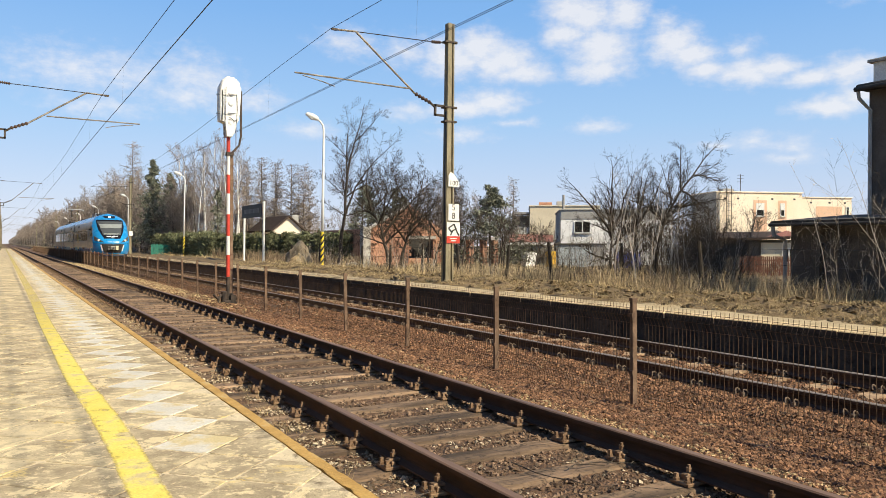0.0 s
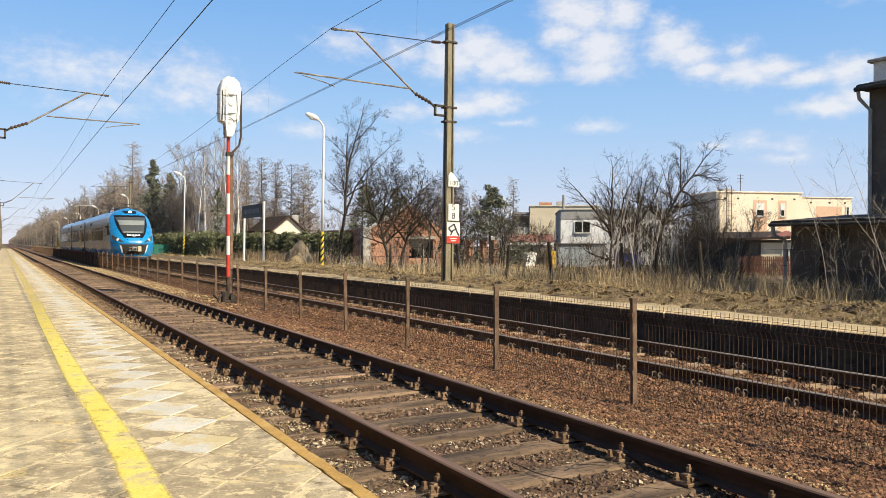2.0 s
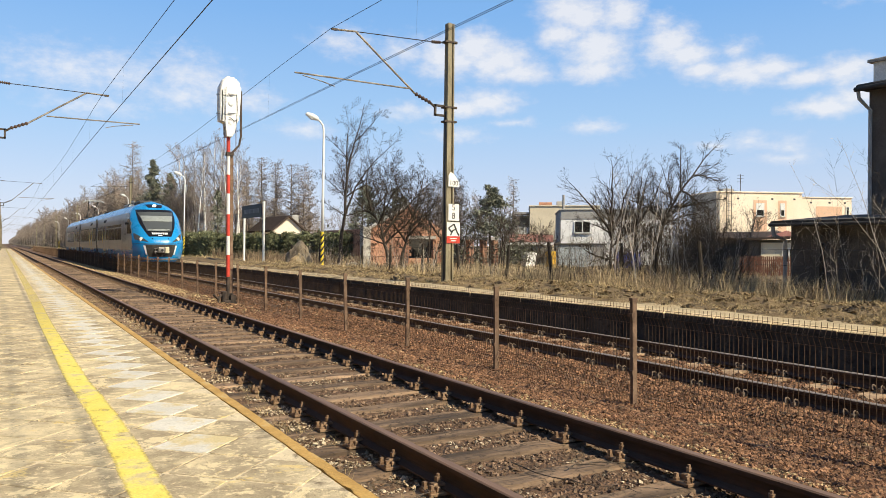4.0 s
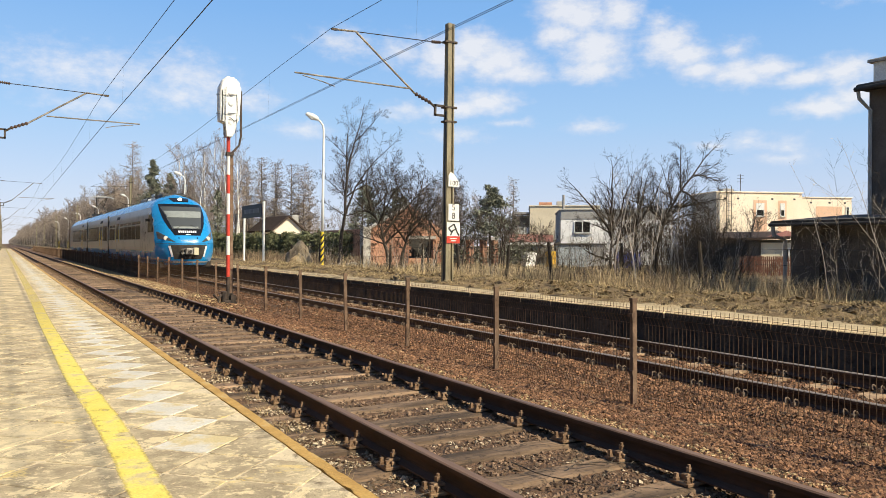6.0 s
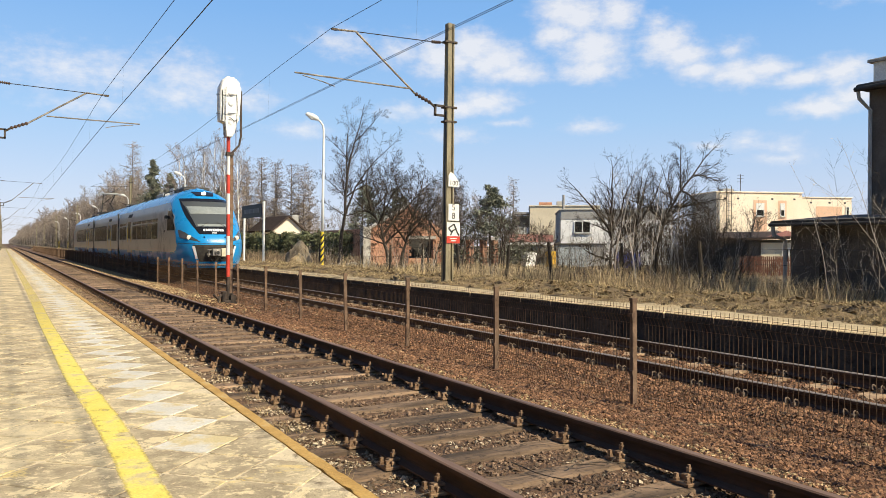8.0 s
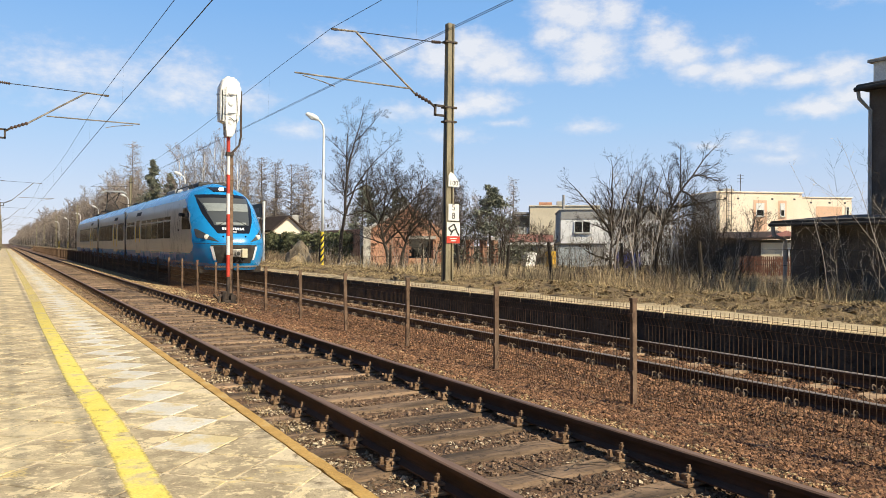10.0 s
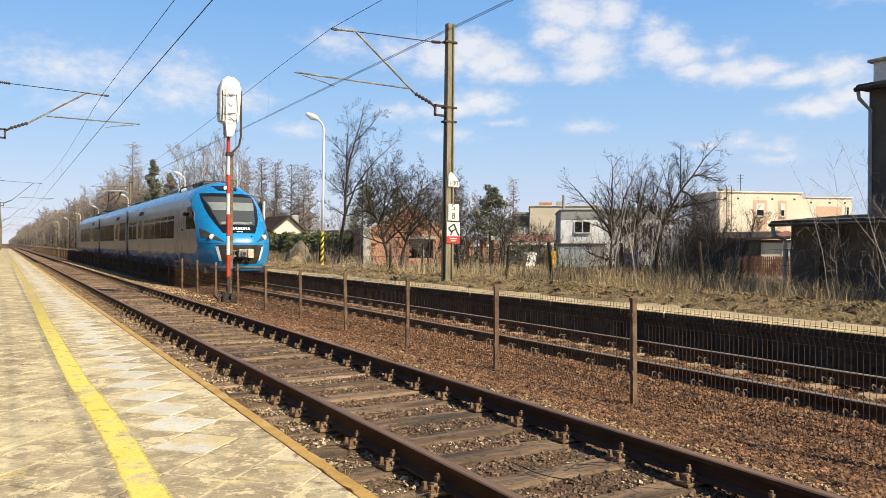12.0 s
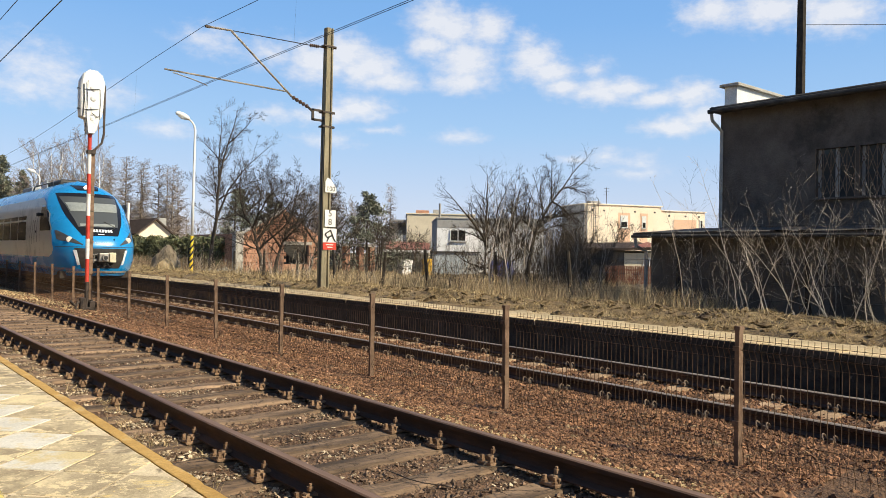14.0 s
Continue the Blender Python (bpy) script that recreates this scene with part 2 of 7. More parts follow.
# ---- mesh tools ----
class Geo:
    """Collects vertices and faces of one mesh."""

    def __init__(self):
        self.v, self.f = [], []

    def add(self, verts, faces):
        k = len(self.v)
        self.v.extend(tuple(p) for p in verts)
        self.f.extend(tuple(i + k for i in q) for q in faces)
        return self

    def box(self, x0, x1, y0, y1, z0, z1, m=None):
        p = [Vector((x, y, z)) for z in (z0, z1) for y in (y0, y1) for x in (x0, x1)]
        if m is not None:
            p = [m @ q for q in p]
        return self.add(p, ((0, 2, 3, 1), (4, 5, 7, 6), (0, 1, 5, 4), (2, 6, 7, 3), (0, 4, 6, 2), (1, 3, 7, 5)))

    def chamfer(self, x0, x1, y0, y1, z0, z1, c=0.01, m=None):
        """A box whose top edges are chamfered."""
        lo = [(x0, y0, z0), (x1, y0, z0), (x1, y1, z0), (x0, y1, z0)]
        mid = [(x, y, z1 - c) for x, y, _ in lo]
        top = [(x0 + c, y0 + c, z1), (x1 - c, y0 + c, z1), (x1 - c, y1 - c, z1), (x0 + c, y1 - c, z1)]
        p = [Vector(q) for q in lo + mid + top]
        if m is not None:
            p = [m @ q for q in p]
        f = [(3, 2, 1, 0), (8, 9, 10, 11)]
        for k in range(4):
            j = (k + 1) % 4
            f += [(k, j, j + 4, k + 4), (k + 4, j + 4, j + 8, k + 8)]
        return self.add(p, f)

    def tube(self, pts, radii, n=6, caps=True):
        pts = [Vector(p) for p in pts]
        if not isinstance(radii, (list, tuple)):
            radii = [radii] * len(pts)
        k = len(self.v)
        side = None
        for i, p in enumerate(pts):
            t = (pts[min(i + 1, len(pts) - 1)] - pts[max(i - 1, 0)])
            t = t.normalized() if t.length > 1e-9 else Vector((0, 0, 1))
            if side is None:
                side = t.orthogonal().normalized()
            else:
                side = (side - t * side.dot(t))
                side = side.normalized() if side.length > 1e-6 else t.orthogonal().normalized()
            up = t.cross(side)
            for j in range(n):
                a = 2 * math.pi * j / n
                self.v.append(tuple(p + (side * math.cos(a) + up * math.sin(a)) * radii[i]))
        for i in range(len(pts) - 1):
            for j in range(n):
                a, b = k + i * n + j, k + i * n + (j + 1) % n
                self.f.append((a, b, b + n, a + n))
        if caps and n > 2:
            self.f.append(tuple(k + j for j in reversed(range(n))))
            self.f.append(tuple(k + (len(pts) - 1) * n + j for j in range(n)))
        return self

    def extrude(self, outline, y0, y1, m=None):
        """An outline in x, z swept along y."""
        n = len(outline)
        p = [Vector((x, y, z)) for y in (y0, y1) for x, z in outline]
        if m is not None:
            p = [m @ q for q in p]
        f = [(i, (i + 1) % n, (i + 1) % n + n, i + n) for i in range(n)]
        f += [tuple(reversed(range(n))), tuple(range(n, 2 * n))]
        return self.add(p, f)

    def sheet(self, fn, us, vs):
        """A grid of points fn(u, v)."""
        k = [fn(u, v) for v in vs for u in us]
        n = len(us)
        f = [(j * n + i, j * n + i + 1, (j + 1) * n + i + 1, (j + 1) * n + i) for j in range(len(vs) - 1) for i in range(n - 1)]
        return self.add(k, f)

    def mesh(self, name, material=None, smooth=False):
        me = bpy.data.meshes.new(name)
        me.from_pydata(self.v, [], self.f)
        if material is not None:
            me.materials.append(material)
        if smooth:
            me.shade_smooth()
        me.update()
        return me


def part(name, geo, material, parent, label="", smooth=False, at=None):
    """Links a Geo, or a mesh, as one mesh object under a thing or a part."""
    me = geo.mesh(name, material, smooth) if isinstance(geo, Geo) else geo
    ob = new(name, me)
    ob.parent = parent
    if at is not None:
        ob.matrix_basis = at
    if label:
        ob["label"] = label
    return ob


def thing(name, label, category, m=None, group="", kind=""):
    """An Empty at a thing's base, which carries its parts."""
    ob = new(name)
    ob.empty_display_size = 0.2
    if m is not None:
        ob.matrix_basis = m
    return tagged(ob, label, category, group, kind)


def solid(name, geo, material, label, category, m=None, group="", kind="", smooth=False):
    """A thing that is one mesh."""
    ob = new(name, geo.mesh(name, material, smooth))
    if m is not None:
        ob.matrix_basis = m
    return tagged(ob, label, category, group, kind)


def soft_edges(ob, width=0.01, segments=2):
    b = ob.modifiers.new("bevel", "BEVEL")
    b.width, b.segments, b.limit_method = width, segments, "ANGLE"
    return ob


def bulk(name, verts, tris, material):
    """A mesh from numpy arrays."""
    me = bpy.data.meshes.new(name)
    me.vertices.add(len(verts))
    me.vertices.foreach_set("co", np.asarray(verts, np.float32).ravel())
    me.loops.add(3 * len(tris))
    me.loops.foreach_set("vertex_index", np.asarray(tris, np.int32).ravel())
    me.polygons.add(len(tris))
    me.polygons.foreach_set("loop_start", np.arange(0, 3 * len(tris), 3, dtype=np.int32))
    me.materials.append(material)
    me.update(calc_edges=True)
    me.shade_flat()
    return me


def fbm(x, y, s):
    return noise.fractal(Vector((x * s, y * s, 0.3)), 1.0, 2.0, 4)


def lettering(text, size, material, parent, m, name="lettering"):
    cu = bpy.data.curves.new(name, "FONT")
    cu.body, cu.size, cu.align_x, cu.align_y, cu.extrude = text, size, "CENTER", "CENTER", 0.002
    tmp = bpy.data.objects.new(name, cu)
    scene.collection.objects.link(tmp)
    me = bpy.data.meshes.new_from_object(tmp.evaluated_get(bpy.context.evaluated_depsgraph_get()))
    bpy.data.objects.remove(tmp)
    me.materials.clear()
    me.materials.append(material)
    return part(name, me, material, parent, at=m)


# ---- ground ----
P1_EDGE, P1_TOP = 1.465, 0.21
P2_EDGE, P2_TOP = 9.43, 0.25
PROFILE = ((-2500, 0.0), (-60, 0.0), (-7, 0.05), (-4.2, 0.1), (-4.0, -0.3), (1.3, -0.3), (1.5, -0.24), (1.9, -0.205), (4.4, -0.205), (4.9, -0.25), (5.6, -0.33),
           (6.2, -0.33), (6.55, -0.262), (6.9, -0.262), (7.1, -0.29), (8.4, -0.29), (8.6, -0.27), (8.95, -0.27), (9.4, -0.34), (9.6, -0.4), (10.2, -0.4), (10.32, 0.2), (10.55, 0.245), (10.91, 0.275), (11.4, 0.3), (12.6, 0.31), (14.2, 0.2), (17, 0.05), (24, -0.05),
           (60, -0.15), (300, 0.0), (2500, 0.0))


def ground_z(x, y):
    for (a, za), (b, zb) in zip(PROFILE, PROFILE[1:]):
        if x <= b:
            z = za + (zb - za) * (x - a) / (b - a)
            break
    if 10.3 < x < 40 and y < 130:
        k = 0.25 if x < 10.95 else min(1, 0.25 + (x - 10.95) / 0.6)
        z += k * (0.12 * fbm(x, y, 0.55) + 0.09 * fbm(x + 9, y, 1.8) + (0.05 * fbm(x, y + 7, 4.0) if y < 32 else 0))
        if 11.2 < x < 13.4:
            z += 0.12 * max(0, fbm(x, y + 40, 0.35)) * (1 - abs(x - 12.3) / 1.1)
    elif 1.5 < x < 9.4 and y < 60:
        z += 0.012 * fbm(x, y, 2.5)
    return z


def spread(stops):
    """Coordinates: from each stop to the next by a given step."""
    out = []
    for (a, step), (b, _) in zip(stops, stops[1:]):
        k = max(1, round((b - a) / step))
        out += [a + (b - a) * i / k for i in range(k)]
    return out + [stops[-1][0]]


def build_ground():
    xs = sorted(set(spread(((-2500, 800), (-60, 20), (-4.2, 0.2), (-4.0, 2.6), (1.3, 0.1), (1.9, 0.25), (9.4, 0.2), (10.2, 0.12), (11.0, 0.2), (16, 0.5), (24, 2), (40, 10), (60, 80), (300, 500), (2500, 1)))))
    ys = spread(((-600, 200), (-10, 5), (0, 0.4), (30, 0.8), (60, 2), (130, 20), (400, 200), (3000, 1)))
    g = Geo().sheet(lambda x, y: (x, y, ground_z(x, y)), xs, ys)
    ob = solid("ground", g, M_SOIL, "dry grass and soil beside the railway", "ground", kind="structure", smooth=True)
    ob.data.materials.append(M_BED)
    for q in ob.data.polygons:
        if 1.2 < q.center.x < 9.7:
            q.material_index = 1


build_ground()


# ---- platforms ----
SIDE, DIAG = 0.3595, 0.52          # paving slab and the diagonal pitch of its grid
ROW_X, ROW_Y = 0.955, 4.44        # centre of one pale slab


LINE_BENDS = ((-6, 0.572), (3.5, 0.572), (4.55, 0.583), (5.3, 0.578), (6.05, 0.561), (6.9, 0.533), (8.5, 0.529), (12.2, 0.524), (17.4, 0.555), (24, 0.56), (200, 0.56))


def line_middle(y):
    """Where the hand-painted line wanders across the slabs."""
    for (a, va), (b, vb) in zip(LINE_BENDS, LINE_BENDS[1:]):
        if y <= b:
            k = (y - a) / (b - a)
            return va + (vb - va) * k * k * (3 - 2 * k)
    return LINE_BENDS[-1][1]


def build_near_platform():
    p = thing("platform_near", "weathered concrete platform with a yellow line", "platform", kind="structure")
    g = Geo()
    g.box(-4.0, 1.38, -30, 190, -0.6, P1_TOP - 0.0045)
    part("platform_body", g, M_MORTAR, p, "sandy mortar bed between the slabs")
    # the edge beam, chipped along both arrises
    rough = random.Random(14)
    steps = spread(((-6, 0.07), (16, 0.3), (60, 5), (190, 1)))
    chips = [(rough.uniform(-0.003, 0.003) + (rough.uniform(0.004, 0.012) if rough.random() < 0.1 else 0), rough.uniform(0.001, 0.004) + (rough.uniform(0.005, 0.016) if rough.random() < 0.12 else 0)) for _ in steps]

    def beam(k, i):
        a, b = chips[i]
        return ((1.384, steps[i], -0.5), (1.384 + a, steps[i], P1_TOP + 0.001), (1.39 + a, steps[i], P1_TOP + 0.003), (P1_EDGE - 0.008 - b, steps[i], P1_TOP + 0.003), (P1_EDGE - b * 0.4, steps[i], P1_TOP - 0.007 - b * 0.6), (P1_EDGE, steps[i], -0.5))[k]
    e = Geo().sheet(beam, range(6), range(len(steps)))
    part("edge_beam", e, M_OCHRE, p, "ochre painted concrete edge")
    # the yellow line, in stretches with a ragged edge
    yl = Geo()
    ys = spread(((-6, 0.12), (20, 0.5), (70, 3), (190, 1)))
    for i, yy in enumerate(ys):
        mid = line_middle(yy)
        l, r = mid - 0.09, mid + 0.09
        yl.v += [(l, yy, P1_TOP + 0.0014), (r, yy, P1_TOP + 0.0014)]
        if i:
            k = 2 * i
            yl.f.append((k - 2, k - 1, k + 1, k))
    line = part("safety_line", yl, M_YELLOW, p, "worn yellow painted safety line")
    lay = line.data.uv_layers.new(name="UVMap")
    for lp in line.data.loops:
        k = lp.vertex_index
        y = line.data.vertices[k].co.y
        lay.data[lp.index].uv = (-1.0 if k % 2 == 0 else 1.0, 0.62 * min(1, max(0, (y - 9) / 9)))
    return p


near_platform = build_near_platform()


def platform_slabs(p):
    """Slabs laid diagonally; those nearest are parts, the far ones one mesh."""
    rnd = random.Random(8)
    h = SIDE / math.sqrt(2) - 0.004
    shapes = []
    cut = 1.379 - ROW_X - DIAG / 2                      # slabs along the edge are cut to meet the beam
    for k in range(12):
        c = [(h, 0), (0, h), (-h, 0), (0, -h)]
        if k >= 8:
            c = [(cut, cut - h), (cut, h - cut), (0, h), (-h, 0), (0, -h)]
        c = [(x if k >= 8 and x == cut else x * rnd.uniform(0.97, 1.006), y * rnd.uniform(0.97, 1.006)) for x, y in c]
        pts = []
        for i in range(len(c)):                         # chipped corners
            x, y = c[i]
            for j in (i - 1, (i + 1) % len(c)):
                u = rnd.uniform(0.008, 0.06)
                pts.append((x + (c[j][0] - x) * u, y + (c[j][1] - y) * u))
        g = Geo()
        top = [(x * 0.991, y * 0.991, 0.0) for x, y in pts]
        mid = [(x, y, -0.006) for x, y in pts]
        low = [(x, y, -0.03) for x, y in pts]
        n = len(pts)
        f = [tuple(range(n))]
        for r in (0, n):
            f += [(r + i, r + n + i, r + n + (i + 1) % n, r + (i + 1) % n) for i in range(n)]
        g.add(top + mid + low, f)
        shapes.append(g)
    slab = [g.mesh("slab", M_SLAB) for g in shapes]
    pale = [g.mesh("slab", M_PALE) for g in shapes]
    far, far_pale, cells = Geo(), Geo(), []
    for i in range(-18, 3):
        for j in range(-48, 260):
            x, y = ROW_X + i * DIAG / 2, ROW_Y + j * DIAG / 2
            if (i + j) % 2 == 0 and x < 1.25 and -4 < x:
                cells.append((y - 0.35 * abs(x - 0.6) if y > 1.2 and x > -1.6 else 1000 + y, x, y, i))
    cells.sort()
    for k, (_, x, y, i) in enumerate(cells):
        white = i == 0 and y > 4.3
        z = P1_TOP + rnd.uniform(-0.0015, 0.0005)
        q = rnd.randrange(8, 12) if i == 1 else rnd.randrange(8)
        tilt = pose(x, y, z, rnd.uniform(-0.14, 0.14), rnd.uniform(-0.14, 0.14), 0 if i == 1 else 90 * rnd.randrange(4))
        if k < 300:
            part("slab", (pale if white else slab)[q], None, p, at=tilt)
        else:
            (far_pale if white else far).add([tilt @ Vector(v) for v in shapes[q].v], shapes[q].f)
    tagged(part("far_slabs", far, M_SLAB, p), kind="stuff")
    tagged(part("far_pale_slabs", far_pale, M_PALE, p), kind="stuff")


def build_far_platform():
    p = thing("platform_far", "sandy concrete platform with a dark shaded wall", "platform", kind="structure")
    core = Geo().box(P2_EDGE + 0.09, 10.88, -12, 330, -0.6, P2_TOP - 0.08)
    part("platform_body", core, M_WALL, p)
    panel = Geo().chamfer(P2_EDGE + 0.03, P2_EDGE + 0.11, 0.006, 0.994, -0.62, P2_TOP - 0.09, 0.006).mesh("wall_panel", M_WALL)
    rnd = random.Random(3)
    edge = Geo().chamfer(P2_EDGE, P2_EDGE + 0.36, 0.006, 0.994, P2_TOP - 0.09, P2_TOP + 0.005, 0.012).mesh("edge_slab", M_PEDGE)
    edge.materials.append(M_WALL)                        # shade on the face over the track, painted in with the wall colour
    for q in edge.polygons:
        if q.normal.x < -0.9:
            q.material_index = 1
    top = Geo().chamfer(P2_EDGE + 0.366, P2_EDGE + 1.46, 0.006, 0.994, P2_TOP - 0.09, P2_TOP - 0.004, 0.008).mesh("top_slab", M_PTOP)
    for k in range(90):
        y = -6.0 + k
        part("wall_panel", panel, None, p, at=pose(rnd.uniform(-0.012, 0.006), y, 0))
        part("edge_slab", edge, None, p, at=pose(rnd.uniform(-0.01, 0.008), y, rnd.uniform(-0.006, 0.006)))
        part("top_slab", top, None, p, at=pose(0, y, rnd.uniform(-0.01, 0.004)))
    far = Geo()
    far.box(P2_EDGE, P2_EDGE + 1.46, 84, 330, P2_TOP - 0.085, P2_TOP)
    part("far_edge", far, M_PEDGE, p)


build_far_platform()

# ---- tracks ----
RAIL = ((-0.062, -0.149), (0.062, -0.149), (0.062, -0.138), (0.012, -0.118), (0.008, -0.1), (0.008, -0.045), (0.034, -0.036), (0.035, -0.008),
        (0.026, 0.0), (-0.026, 0.0), (-0.035, -0.008), (-0.034, -0.036), (-0.008, -0.045), (-0.008, -0.1), (-0.012, -0.118), (-0.062, -0.138))


def nut(g, x, y, z, r, h, turn=0.3):
    g.tube([(x, y, z), (x, y, z + h)], r, 6)


def fastening_wood(side):
    """A ribbed base plate with screws and clamp bolts, on both sides of the rail."""
    g = Geo()
    g.chamfer(-0.165, 0.165, -0.075, 0.075, -0.17, -0.151, 0.004)
    for s in (-1, 1):
        x = 0.085 * s
        g.chamfer(min(x, x + 0.025 * s), max(x, x + 0.025 * s), -0.06, 0.06, -0.152, -0.12, 0.005)   # rib
        g.tube([(x - 0.012 * s, 0.0, -0.15), (x - 0.012 * s, 0.0, -0.055)], 0.011, 6)               # bolt
        nut(g, x - 0.012 * s, 0, -0.1, 0.021, 0.028)
        g.chamfer(min(x - 0.05 * s, x + 0.03 * s), max(x - 0.05 * s, x + 0.03 * s), -0.027, 0.027, -0.128, -0.108, 0.006)   # clamp
        for yy in (-0.045, 0.045):
            nut(g, 0.14 * s, yy, -0.152, 0.024, 0.016)
            g.box(0.14 * s - 0.011, 0.14 * s + 0.011, yy - 0.011, yy + 0.011, -0.136, -0.108)
    return g.mesh("fastening", M_BOLT)


def fastening_clip():
    """Two bent spring clips on each side of the rail."""
    g = Geo()
    for s in (-1, 1):
        for yy in (-0.05, 0.05):
            loop = [(s * (0.07 + 0.042 * (1 - math.cos(a))), yy + 0.026 * math.sin(a), -0.132 + 0.052 * math.sin(a)) for a in (0.2, 0.8, 1.4, 2.0, 2.6, 3.1)]
            g.tube(loop, 0.008, 5)
        g.box(min(s * 0.07, s * 0.13), max(s * 0.07, s * 0.13), -0.02, 0.02, -0.165, -0.115)
    return g.mesh("spring_clip", M_CLIP)


def wood_sleeper(rnd):
    """An old sleeper, sagging, with a cracked uneven top."""
    us = [-1.3 + 0.13 * i for i in range(21)]
    prof = ((-0.125, -0.33), (-0.12, -0.2), (-0.095, -0.172), (-0.03, -0.17), (0.04, -0.173), (0.1, -0.171), (0.122, -0.2), (0.125, -0.33))
    g = Geo()
    n = len(prof)
    for u in us:
        w, d = rnd.uniform(-0.006, 0.006), rnd.uniform(-0.007, 0.0)
        for y, z in prof:
            g.v.append((u, y + w + rnd.uniform(-0.004, 0.004), z + (d if z > -0.25 else 0) + (rnd.uniform(-0.006, 0.0) if z > -0.18 else 0)))
    for i in range(len(us) - 1):
        for j in range(n - 1):
            a = i * n + j
            g.f.append((a, a + n, a + n + 1, a + 1))
    g.f += [tuple(range(n)), tuple((len(us) - 1) * n + j for j in reversed(range(n)))]
    return g.mesh("sleeper", M_SLEEPER)


def concrete_sleeper():
    g = Geo()
    g.extrude([(-1.3, -0.36), (1.3, -0.36), (1.3, -0.19), (1.2, -0.165), (0.45, -0.165), (0.3, -0.2), (-0.3, -0.2), (-0.45, -0.165), (-1.2, -0.165), (-1.3, -0.19)], -0.12, 0.12)
    return g.mesh("sleeper", M_SLEEPER2)


def rail_mesh(length, head):
    g = Geo().extrude(RAIL, 0, length)
    me = g.mesh("rail", M_RAIL)
    me.materials.append(head)
    for q in me.polygons:
        if q.center.z > -0.01:
            q.material_index = 1
    return me


def build_track(name, x, z, y_first, wooden, label, head):
    t = thing(name, label, "railway track", pose(x, 0, z), kind="structure")
    rnd = random.Random(5 if wooden else 6)
    ends = (-8.0, 17.0, 42.0, 67.0, 117.0, 217.0, 1200.0)
    for a, b in zip(ends, ends[1:]):
        me = rail_mesh(b - a - 0.006, head)
        for s in (-0.7525, 0.7525):
            part("rail", me, None, t, at=pose(s, a, 0))
    kinds = [wood_sleeper(rnd) for _ in range(6)] if wooden else [concrete_sleeper()]
    fast = fastening_wood(1) if wooden else fastening_clip()
    rest = Geo()
    for k in range(490):
        y = y_first + 0.61 * k
        if k < 280:
            s = part("sleeper", rnd.choice(kinds), None, t, at=pose(rnd.uniform(-0.03, 0.03), y + rnd.uniform(-0.012, 0.012), rnd.uniform(-0.006, 0.0), 0, 0, rnd.uniform(-0.7, 0.7)))
            if 6 < k < 120:
                for q in (-0.7525, 0.7525):
                    part("fastening", fast, None, s, at=pose(q - s.location.x, rnd.uniform(-0.01, 0.01), 0))
        else:
            rest.box(-1.3, 1.3, y - 0.12, y + 0.12, -0.34, -0.17)
    tagged(part("far_sleepers", rest, M_SLEEPER if wooden else M_SLEEPER2, t), kind="stuff")


build_track("railway_track_near", 3.135, 0.0, 4.04 - 0.61 * 19, True, "railway track with rusty rails on old wooden sleepers", M_HEAD)
build_track("railway_track_far", 7.73, -0.1, 4.2 - 0.61 * 19, False, "railway track with polished rails on dusty concrete sleepers", M_HEAD2)

# ---- fence between the tracks ----
FENCE_X, FENCE_STEP, FENCE_Y0 = 5.75, 2.585, 5.9


def build_fence():
    f = thing("mesh_fence", "low brown welded mesh fence between the tracks", "fence", kind="structure")
    post = Geo()
    post.chamfer(-0.03, 0.03, -0.02, 0.02, -0.6, 1.12, 0.006)
    post.box(-0.036, 0.036, -0.026, 0.026, 1.1, 1.13)
    for z in (0.35, 0.95):
        post.box(-0.045, -0.03, -0.028, 0.028, z - 0.02, z + 0.02)
    post_me = post.mesh("post", M_POST)
    g = Geo()
    w = FENCE_STEP - 0.07
    zs, xs = (0.03, 0.1, 0.18, 0.26, 0.86, 0.94, 1.02, 1.06), (0, 0, -0.035, 0, 0, -0.04, 0, 0)
    n = 51
    for i in range(n):
        y = 0.035 + w * i / (n - 1)
        pts = [(x, y, z) for x, z in zip(xs, zs)]
        g.tube([pts[0], pts[1], pts[2], pts[3], pts[4], pts[5], pts[6], pts[7]], 0.0027, 3, caps=False)
    for x, z in ((0, 0.1), (-0.035, 0.18), (0, 0.26), (0, 0.86), (-0.04, 0.94), (0, 1.02)):
        g.tube([(x + 0.004, 0.02, z), (x + 0.004, 0.05 + w, z)], 0.0028, 4, caps=False)
    panel_me = g.mesh("mesh_panel", M_WIRE)
    rnd = random.Random(2)
    for k in range(-3, 72):
        y = FENCE_Y0 + FENCE_STEP * k - (0.1 if k < 0 else 0)
        base = -0.33
        part("post", post_me, None, f, at=pose(FENCE_X, y, base + rnd.uniform(-0.02, 0.01), rnd.uniform(-0.6, 0.6), rnd.uniform(-1.2, 0.4)))
        part("mesh_panel", panel_me, None, f, at=pose(FENCE_X + 0.02, y, base))


build_fence()



